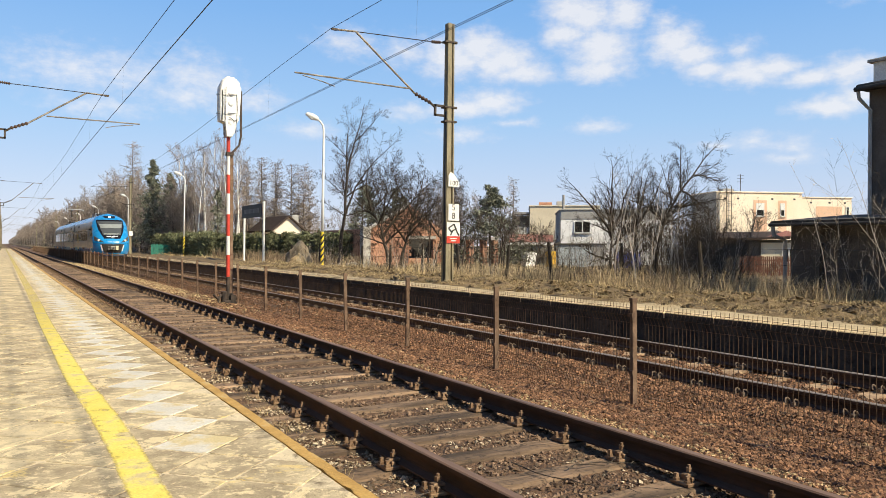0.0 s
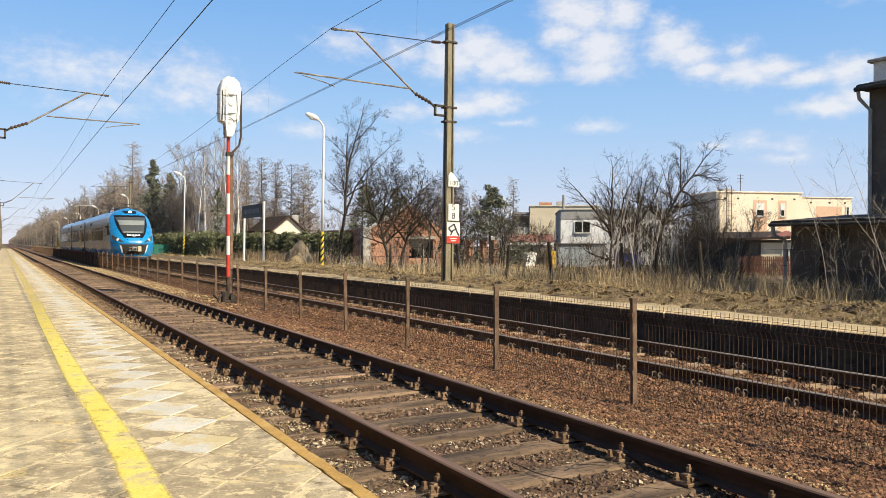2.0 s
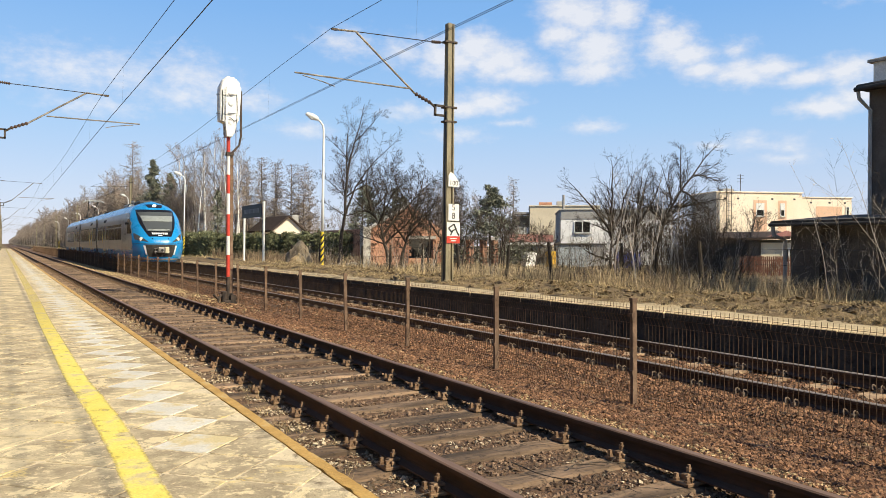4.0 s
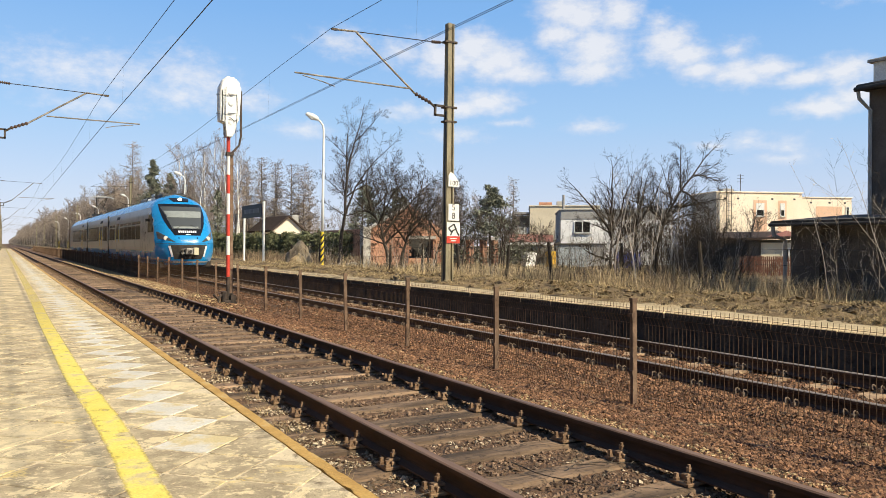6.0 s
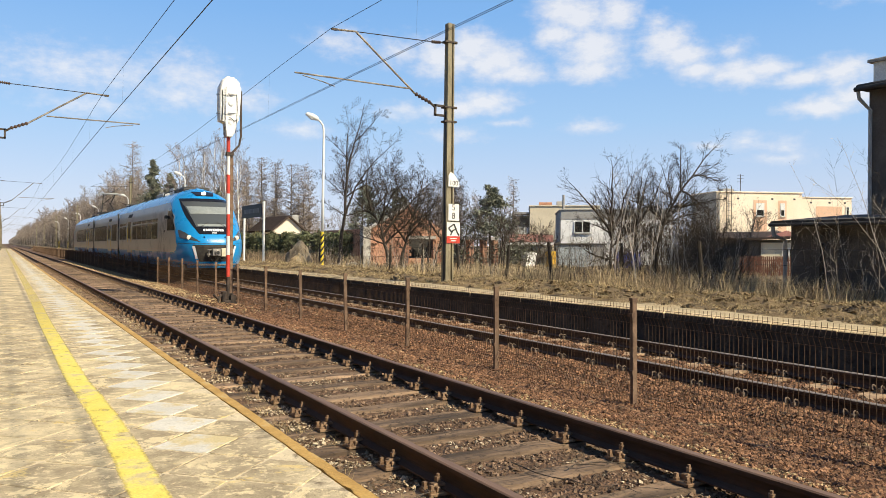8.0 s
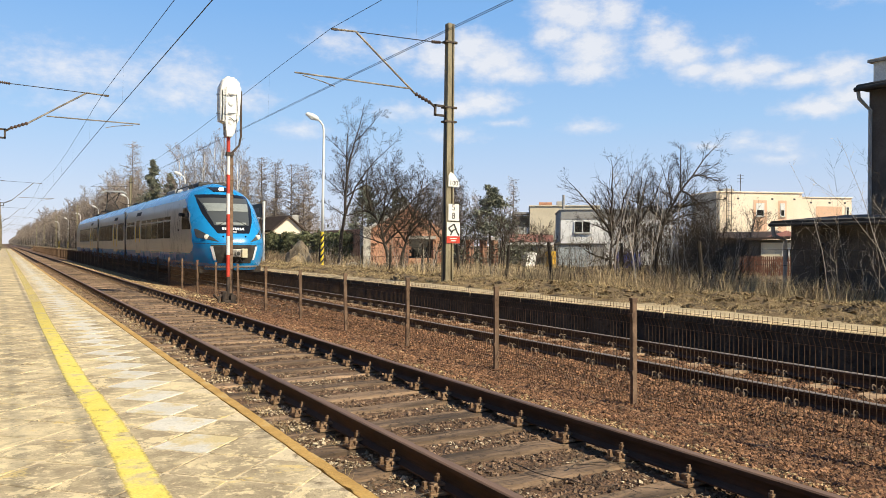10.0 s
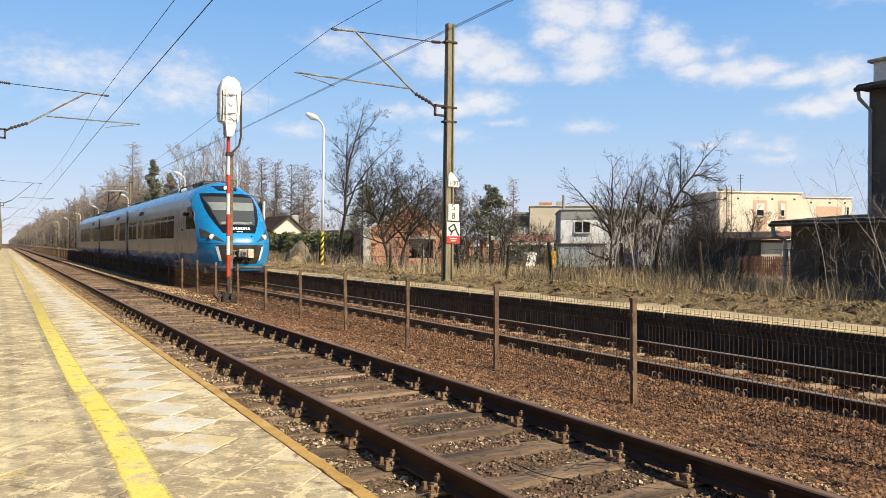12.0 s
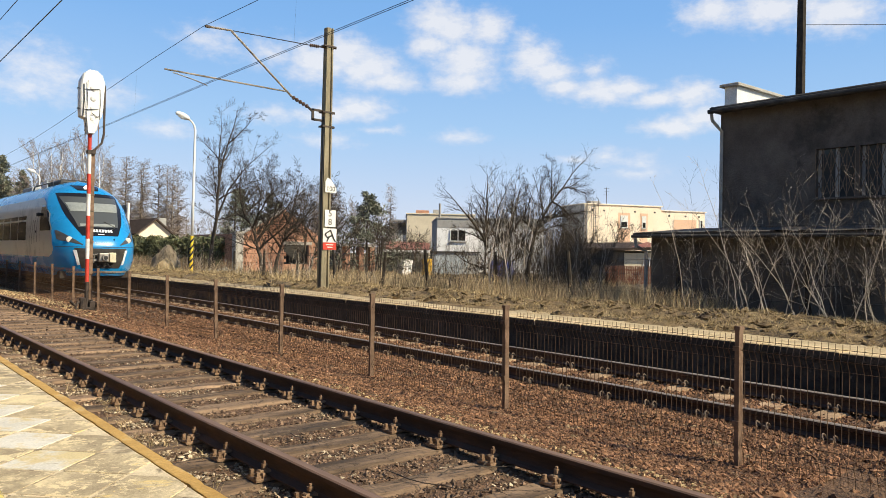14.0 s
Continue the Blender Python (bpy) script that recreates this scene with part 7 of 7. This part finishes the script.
    # behind the mast and round the houses
    for k, (x, y, h) in enumerate(((25.5, 41.5, 4.8), (27.8, 40.2, 4.2), (24.0, 43.5, 5.2), (36.0, 38.0, 4.2), (41.0, 40.0, 4.5), (30.0, 27.0, 3.4), (33.0, 30.0, 3.8), (44.0, 33.5, 5.0), (26.6, 39.0, 4.6), (29.0, 38.5, 4.0))):
        orchard_tree(60 + k, h * 1.15, "bare garden tree near the houses", on(x, y), (9, 8, 6, 2), 0.008)
    conifer(3, 5.6, 4.0, "dark green spreading pine behind the bushes", on(28.8, 43.3), dense=7500)
    conifer(4, 4.4, 1.5, "dark green spruce behind the bushes", on(27.5, 46.5), dense=1000)
    conifer(5, 7.0, 2.0, "dark spruce at the edge of the wood", on(18.8, 78.0), dense=2500)
    conifer(6, 12.3, 3.3, "tall dark pine at the edge of the wood", on(16.7, 103.5), dense=9000)
    conifer(7, 10.3, 3.0, "tall dark pine at the edge of the wood", on(18.2, 99.5), dense=7000)
    conifer(8, 6.2, 3.4, "dark spruce behind the unfinished house", on(24.5, 55.0), dense=2200)
    conifer(9, 6.0, 3.2, "dark spruce behind the unfinished house", on(27.0, 54.0), dense=2600)
    conifer(10, 6.4, 3.6, "dark spruce behind the unfinished house", on(25.7, 56.5), dense=3000)
    conifer(11, 5.4, 3.4, "dark spruce behind the unfinished house", on(28.4, 55.5), dense=2600)
    for k, (x, y) in enumerate(((36.5, 26.6), (37.5, 27.3))):
        conifer(20 + k, 0.9, 0.7, "low green juniper by the plank fence", on(x, y), "juniper", 1500)
    # the wood along the line: a few grown trees, repeated
    kinds = []
    for k in range(4):
        kinds.append((plant("larch", larch(100 + k, 12.0), "tall bare brown larch with a pointed crown", on(27 + 1.6 * k, 97 - k), M_GREYBARK, M_TWIGR, "wood"), 12.0))
    for k in range(3):
        kinds.append((plant("birch", birch(200 + k, 12.0), "white-stemmed bare birch in the wood", on(18.9 + 1.1 * k, 92 - 2.5 * k), M_BIRCH, M_TWIGR, "wood"), 12.0))
    for k in range(3):
        kinds.append((broad_tree(300 + k, 8.0, "bare grey-brown tree in the wood", on(18 + 2.4 * k, 104 + 5 * k), 44, (13, 8, 6, 3), M_TWIGR, "wood_tree", 0.011), 8.0))
    for k in range(3):
        kinds.append((broad_tree(330 + k, 8.0, "bare grey-brown tree deep in the wood", on(19 + 2 * k, 190 + 9 * k), 44, (16, 8, 6), M_TWIGR, "wood_tree", 0.026), 8.0))
    r = random.Random(77)
    spots = []

    def stand(kind, x, y, h):
        spots.append((kind, x, y, h / kinds[kind][1]))
    for k, (x, y, h) in enumerate(((17.2, 123.8, 16.8), (18.6, 128, 13.5), (16.5, 139, 14.0), (17.4, 159, 13.8), (18.0, 170, 13.0), (16.8, 199, 15.0), (26.9, 96.3, 12.2), (29.0, 97.8, 13.0), (30.4, 95.3, 12.2), (34.5, 98.5, 12.0),
                                   (33.0, 92.3, 11.5), (35.1, 95.8, 11.6), (20.6, 116, 12.0), (23.0, 112, 12.5))):
        stand(k % 4, x, y, h)
    for k, (x, y, h) in enumerate(((18.5, 93.2, 12.3), (20.3, 95.9, 12.4), (21.0, 88.0, 12.6), (21.6, 84.6, 12.4), (19.6, 87.5, 11.6), (23.2, 92.1, 12.0), (17.4, 80.4, 9.5), (16.7, 74.0, 6.5), (22.6, 84.0, 11.4), (24.0, 90.0, 12.2))):
        stand(4 + k % 3, x, y, h)
    for k in range(60):                                      # lower trees filling the edge of the wood
        y = 88 + 1.6 * k + r.uniform(-2, 2)
        stand((7 if y < 125 else 10) + k % 3, 17.2 + abs(r.gauss(0, 2.6)), y, r.uniform(6.0, 8.5) if y < 118 else r.uniform(8.0, 11.0))
    for k in range(22):                                      # thicket behind the birches and larches
        stand(7 + k % 3, 20 + 0.75 * k + r.uniform(-1, 1), 100 + r.uniform(-3, 8), r.uniform(4.5, 7.0))
    for k in range(66):
        y = 140 + 3.6 * k + r.uniform(-3, 3)
        stand(r.choice((0, 1, 2, 3, 10, 11, 12, 10, 11, 12)), 16.3 + abs(r.gauss(0, 3.5)), y, r.uniform(9.5, 13.5))
    for k in range(60):
        y = 380 + 14 * k
        stand(r.choice((10, 11, 12)), 16.5 + abs(r.gauss(0, 5)), y, r.uniform(14, 18))
    for k in range(26):                                      # behind the gardens
        u = k / 25
        stand(r.choice((7, 8, 9, 7, 8, 9, 2)), 30 + 26 * u + r.uniform(-1, 1), 104 - 14 * u + r.uniform(-4, 10), r.uniform(5.5, 7.5))
    for kind, x, y, h in ((0, 40.5, 57.1, 7.7), (1, 31.0, 51.5, 6.6), (2, 29.9, 52.3, 6.6), (3, 33.0, 54.0, 6.4), (7, 29.6, 49.8, 5.8), (8, 30.4, 50.6, 5.5), (9, 31.2, 48.9, 5.6), (7, 32.2, 49.8, 5.2), (8, 33.0, 48.0, 5.0), (9, 28.6, 52.0, 6.2)):
        stand(kind, x, y, h)
    for kind, x, y, s in spots:
        c = copy_thing(kinds[kind][0], on(x, y, 0, r.uniform(0, 360)))
        c.scale = (s, s, s)
    # added wood on the near side, out of view: darkens the train's windows and side
    for k in range(110):
        o, h = kinds[r.choice((10, 11, 12))]
        c = copy_thing(o, on(-9 - abs(r.gauss(0, 4)), -10 + 3.4 * k + r.uniform(-2, 2), 0, r.uniform(0, 360)))
        c.scale = (1.9, 1.9, 1.7)


build_trees()


def hedge(name, x0, y0, x1, y1, z, h, d, n, label, seed, mat, leaf=0.13):
    """A clipped-looking row of evergreens: stems and a crowd of leaf sprays."""
    rg = np.random.default_rng(seed)
    u = rg.random(n)
    top = h * (0.9 + 0.1 * np.sin(u * 37 + seed) * np.cos(u * 91))
    zz = top * rg.random(n) ** 0.7
    lat = rg.normal(size=n) * d * (0.42 + 0.12 * np.sin(u * 53)) * (1.1 - 0.6 * zz / h)
    L = math.hypot(x1 - x0, y1 - y0)
    nx, ny = -(y1 - y0) / L, (x1 - x0) / L
    p = np.stack([x0 + (x1 - x0) * u + nx * lat, y0 + (y1 - y0) * u + ny * lat, z + zz], 1)
    v, f = sprays(p, leaf, seed + 1)
    t = thing(name, label, "hedge")
    part("foliage", bulk("foliage", v, f, mat), None, t)
    g = Geo()
    for k in range(int(L / 0.8)):
        a = k * 0.8 / L
        g.tube([(x0 + (x1 - x0) * a, y0 + (y1 - y0) * a, z - 0.2), (x0 + (x1 - x0) * a, y0 + (y1 - y0) * a, z + h * 0.7)], 0.03, 4, caps=False)
    part("stems", g, M_BARK, t)


hedge("evergreen_hedge", 16.0, 66.0, 20.6, 47.5, 0.0, 2.35, 0.9, 46000, "tall dark green evergreen hedge beyond the platform", 1, M_HEDGE, 0.085)
hedge("evergreen_hedge", 15.4, 92.0, 16.2, 68.0, 0.0, 2.6, 0.9, 34000, "tall dark green evergreen hedge beyond the platform", 2, M_HEDGE, 0.085)
# unseen screen, added to cut sky light and darken the train's reflections
hedge("brush_screen", -9.0, -14.0, -9.0, 330.0, 0.0, 9.0, 1.6, 50000, "unseen brush screen added behind the near platform to darken the train", 4, M_TWIG, 0.5)
hedge("brushwood", 18.6, 96.0, 19.5, 330.0, 0.0, 6.5, 2.2, 15000, "brown brushwood under the trees along the line", 8, M_TWIGR, 0.3)
hedge("distant_wood", 20.0, 1100.0, 23.0, 3600.0, 0.0, 14.0, 2.5, 9000, "hazy wood where the line vanishes", 7, M_TWIGR, 1.2)
hedge("distant_wood", 19.0, 300.0, 22.0, 1250.0, 0.0, 13.0, 2.5, 9000, "brown wood thinning out along the line", 6, M_TWIGR, 0.6)
hedge("distant_wood", 60.0, 745.0, 420.0, 700.0, 0.0, 6.0, 14.0, 6000, "hazy brown wood on the horizon", 5, M_TWIGR, 2.0)
hedge("evergreen_hedge", 19.6, 52.5, 21.5, 47.5, 0.0, 1.7, 0.8, 7000, "low dark green evergreen hedge by the sand heap", 3, M_NEEDLE)


# ---- grass, stems, stones and litter ----
def blades(name, n, area, h, w, material, label, seed, lean=0.5, clump=0.0):
    """Grass blades as bent triangles over a stretch of ground."""
    rg = np.random.default_rng(seed)
    x = rg.uniform(area[0], area[1], n)
    y = area[2] + (area[3] - area[2]) * rg.random(n) ** 1.3
    if clump:
        k = max(1, n // 25)
        cx, cy = x[:k], y[:k]
        i = rg.integers(0, k, n)
        x, y = cx[i] + rg.normal(size=n) * clump, cy[i] + rg.normal(size=n) * clump
    z = np.array([ground_z(a, b) for a, b in zip(x, y)]) - 0.01
    hh = h * rg.uniform(0.35, 1.1, n)
    a = rg.uniform(0, 2 * np.pi, n)
    side = np.stack([np.cos(a), np.sin(a), np.zeros(n)], 1) * (w * rg.uniform(0.6, 1.4, n))[:, None]
    bend = np.stack([rg.normal(size=n), rg.normal(size=n), np.zeros(n)], 1) * (hh * lean)[:, None]
    p = np.stack([x, y, z], 1)
    up = np.stack([np.zeros(n), np.zeros(n), hh], 1)
    v = np.stack([p - side, p + side, p + up * 0.6 + bend * 0.4 + side * 0.7, p + up * 0.6 + bend * 0.4 - side * 0.7, p + up + bend], 1).reshape(-1, 3)
    i = np.arange(n)[:, None] * 5
    f = np.concatenate([i + np.array([[0, 1, 2]]), i + np.array([[0, 2, 3]]), i + np.array([[3, 2, 4]])])
    return tagged(new(name, bulk(name, v, f, material)), label, "grass", kind="stuff")


blades("dry_grass", 80000, (10.55, 17.5, 2, 45), 0.1, 0.0042, M_DRY, "short dry yellowed grass on the bank", 1, 1.3, 0.09)
blades("dry_weeds", 6500, (13.4, 24, 12, 42), 0.5, 0.004, M_WEED, "tall dry weeds behind the platform", 2, 0.5, 0.16)
blades("dry_straw", 15000, (14.4, 18.6, 9, 27), 0.55, 0.0045, M_REED, "golden dry straw under the fruit trees", 8, 0.45, 0.22)
blades("dry_reeds", 1900, (14.2, 19.5, 14, 42), 0.85, 0.005, M_REED, "pale dry stems behind the platform", 3, 0.3, 0.2)
blades("dry_reeds", 4500, (14.8, 18.5, 43, 66), 0.9, 0.009, M_WEED, "dry brown weeds before the hedge", 7, 0.35, 0.3)
blades("far_grass", 16000, (13, 32, 24, 80), 0.3, 0.015, M_DRY, "dry grass in the gardens", 4, 0.5, 0.3)
blades("track_weeds", 3200, (1.5, 2.25, 2, 30), 0.11, 0.0022, M_DRY, "dry weeds along the platform edge", 5, 0.9, 0.05)


def stones(name, n, area, size, material, label, seed, sink=0.3, flat=0.75, power=1.4, keep=None):
    """A scatter of angular stones in one mesh."""
    rg = np.random.default_rng(seed)
    shapes = []
    bv = np.array(((1, 0, 0), (-1, 0, 0), (0, 1, 0), (0, -1, 0), (0, 0, 1), (0, 0, -1)), float)
    bf = np.array(((0, 2, 4), (2, 1, 4), (1, 3, 4), (3, 0, 4), (2, 0, 5), (1, 2, 5), (3, 1, 5), (0, 3, 5)))
    for _ in range(8):
        shapes.append((bv * rg.uniform(0.8, 1.4, (len(bv), 1)) + rg.uniform(-0.35, 0.35, (len(bv), 3))) * rg.uniform(0.75, 1.25, (1, 3)))
    x = rg.uniform(area[0], area[1], n)
    y = area[2] + (area[3] - area[2]) * rg.random(n) ** power
    if keep is not None:
        ok = keep(x, y)
        x, y = x[ok], y[ok]
        n = len(x)
    z = np.array([ground_z(a, b) for a, b in zip(x, y)])
    s = size * np.exp(np.clip(rg.normal(size=n), -2, 1.7) * 0.42)
    a, b = rg.uniform(0, 2 * np.pi, n), rg.uniform(-0.9, 0.9, n)
    ca, sa, cb, sb = np.cos(a), np.sin(a), np.cos(b), np.sin(b)
    sh = np.stack(shapes)[rg.integers(0, 8, n)] * s[:, None, None]
    sh[:, :, 2] *= flat
    px, pz = sh[:, :, 0] * cb[:, None] + sh[:, :, 2] * sb[:, None], -sh[:, :, 0] * sb[:, None] + sh[:, :, 2] * cb[:, None]
    qx, qy = px * ca[:, None] - sh[:, :, 1] * sa[:, None], px * sa[:, None] + sh[:, :, 1] * ca[:, None]
    v = np.stack([qx + x[:, None], qy + y[:, None], pz + (z + s * flat * (0.5 - sink))[:, None]], 2).reshape(-1, 3)
    m = len(bv)
    f = (bf[None] + (np.arange(n) * m)[:, None, None]).reshape(-1, 3)
    return tagged(new(name, bulk(name, v, f, material)), label, "gravel", kind="stuff")


def island_tint(m, spread=0.9):
    """Vary a material from stone to stone."""
    n, l = m.node_tree.nodes, m.node_tree.links
    geo, hs = n.new("ShaderNodeNewGeometry"), n.new("ShaderNodeHueSaturation")
    b = n["Principled BSDF"]
    src = b.inputs["Base Color"].links[0].from_socket
    q = n.new("ShaderNodeMath")
    q.operation = "MULTIPLY_ADD"
    l.new(geo.outputs["Random Per Island"], q.inputs[0])
    q.inputs[1].default_value, q.inputs[2].default_value = spread, 1 - spread / 2
    l.new(q.outputs[0], hs.inputs["Value"])
    l.new(src, hs.inputs["Color"])
    l.new(hs.outputs[0], b.inputs["Base Color"])


for mat in (M_STONE, M_DULL, M_GRAVEL, M_LITTER, M_DRY, M_REED, M_WEED, M_HEDGE, M_NEEDLE):
    island_tint(mat, 1.2)


def off_sleepers(x, y):
    """True between the sleepers of the near track or beside it."""
    k = (y - 4.04 + 0.61 * 19) % 0.61
    return ((k > 0.14) & (k < 0.47)) | (x < 1.85) | (x > 4.42)


def drifted(x, y, least=0.25):
    """True where the wind has heaped litter."""
    return np.sin(x * 5.1 + 1.3) * np.sin(y * 2.3 + x * 1.7) + 0.5 * np.sin(x * 13 + y * 9) > least


stones("ballast_stones", 90000, (4.35, 6.9, 2.6, 17), 0.0125, M_STONE, "rust-brown crushed stone ballast", 11)
stones("ballast_stones", 34000, (4.3, 9.3, 9, 40), 0.019, M_STONE, "rust-brown crushed stone ballast", 12, power=1.6)
stones("ballast_stones", 24000, (6.3, 9.35, 2, 18), 0.0165, M_STONE, "rust-brown crushed stone ballast", 13)
stones("ballast_stones", 34000, (1.48, 4.5, 1.5, 16), 0.0125, M_DULL, "rust-brown crushed stone ballast between sleepers", 14, keep=off_sleepers)
stones("ballast_stones", 12000, (1.48, 4.6, 14, 50), 0.019, M_DULL, "rust-brown crushed stone ballast between sleepers", 15, keep=off_sleepers)
stones("ballast_stones", 5000, (1.48, 9.3, -7, 2.8), 0.024, M_STONE, "rust-brown crushed stone ballast", 21, power=1.0, keep=lambda x, y: off_sleepers(x, y) | (x > 4.42))
stones("litter", 20000, (1.5, 2.32, 1.8, 18), 0.0098, M_LITTER, "dry leaves and pale rubbish beside the rail", 16, -2.6, 0.35, keep=lambda x, y: off_sleepers(x, y) & drifted(x, y, -0.35))
stones("litter", 12000, (2.4, 4.4, 1.8, 16), 0.008, M_LITTER, "dry leaves between the sleepers", 17, -2.6, 0.3, keep=lambda x, y: off_sleepers(x, y) & drifted(x, y))
def fallen_twigs():
    rnd = random.Random(31)
    for x, y, turn, l in ((3.05, 4.3, -62, 1.1), (3.3, 4.0, -20, 0.6), (2.0, 3.9, 40, 0.5), (1.75, 4.6, 70, 0.45), (2.05, 5.3, 15, 0.4), (1.8, 3.4, 100, 0.5), (3.0, 5.6, -80, 0.5)):
        t = Geo()
        bow = rnd.uniform(-0.18, 0.18)
        pts = [Vector((l * i / 9, bow * l * math.sin(math.pi * i / 9) + rnd.uniform(-0.012, 0.012), 0.02 + rnd.uniform(-0.006, 0.012))) for i in range(10)]
        t.tube(pts, [0.005 - 0.0004 * i for i in range(10)], 5)
        for i in (2, 4, 5, 7):
            q = rnd.choice((-1, 1)) * rnd.uniform(0.04, 0.09)
            t.tube([pts[i], pts[i] + Vector((0.05, q * 0.6, 0.012)), pts[i] + Vector((0.11, q, 0.01))], [0.003, 0.0025, 0.0015], 4)
        solid("dry_twig", t, M_BARK, "thin dry twig lying on the ballast", "twig", pose(x, y, -0.175, 0, 0, turn), group="fallen twigs")


fallen_twigs()
stones("sandy_gravel", 20000, (4.45, 5.7, 17, 75), 0.02, M_GRAVEL, "pale yellow gravel between the tracks", 19, power=1.3, keep=lambda x, y: (y - 17) / 12 > np.abs(np.sin(x * 91 + y * 37)))
stones("sandy_gravel", 5000, (1.5, 2.0, 18, 70), 0.02, M_GRAVEL, "pale yellow gravel along the platform", 20, power=1.3, keep=lambda x, y: (y - 18) / 12 > np.abs(np.sin(x * 91 + y * 37)))
stones("sandy_gravel", 5000, (4.05, 4.75, 2.4, 13), 0.0095, M_GRAVEL, "pale chips of stone along the rail", 23, -0.3)
stones("soil_clods", 1100, (10.6, 13.2, 3, 36), 0.05, M_SOIL, "large dark clods of earth on the bank", 22, 0.25, 0.6)
stones("soil_clods", 5000, (11.5, 14.4, 3, 40), 0.019, M_SOIL, "clods of dry soil on the bank", 18, 0.2)


def wheel_rows():
    """Turns of a wheel that rolls as the train goes, some 70 degrees from row to row."""
    rows = []
    total = (TRAIN_STOPS[0][1] - TRAIN_STOPS[-1][1]) / 0.42
    n = int(math.degrees(total) / 70)
    for k in range(n + 1):
        y = TRAIN_STOPS[0][1] - total * 0.42 * k / n
        for (t0, y0), (t1, y1) in zip(TRAIN_STOPS, TRAIN_STOPS[1:]):
            if y0 >= y >= y1 and y0 > y1:
                rows.append((t0 + (t1 - t0) * (y0 - y) / (y0 - y1), math.degrees(total) * k / n))
                break
    return rows + [(14.0, math.degrees(total))]


def motions():
    rows = wheel_rows()
    for ob in train.children:
        if ob.name.startswith("wheelset"):
            x, y, z = ob.location
            walk(ob, [(t, pose(x, y, z, a)) for t, a in rows])
    walk(train, [(t, pose(7.73, y, -0.1)) for t, y in TRAIN_STOPS])
    walk(clouds, [(0.0, pose(0, 0, 0)), (14.0, pose(0, 0, 0, 0, 0, 0.95))])


platform_slabs(near_platform)
motions()
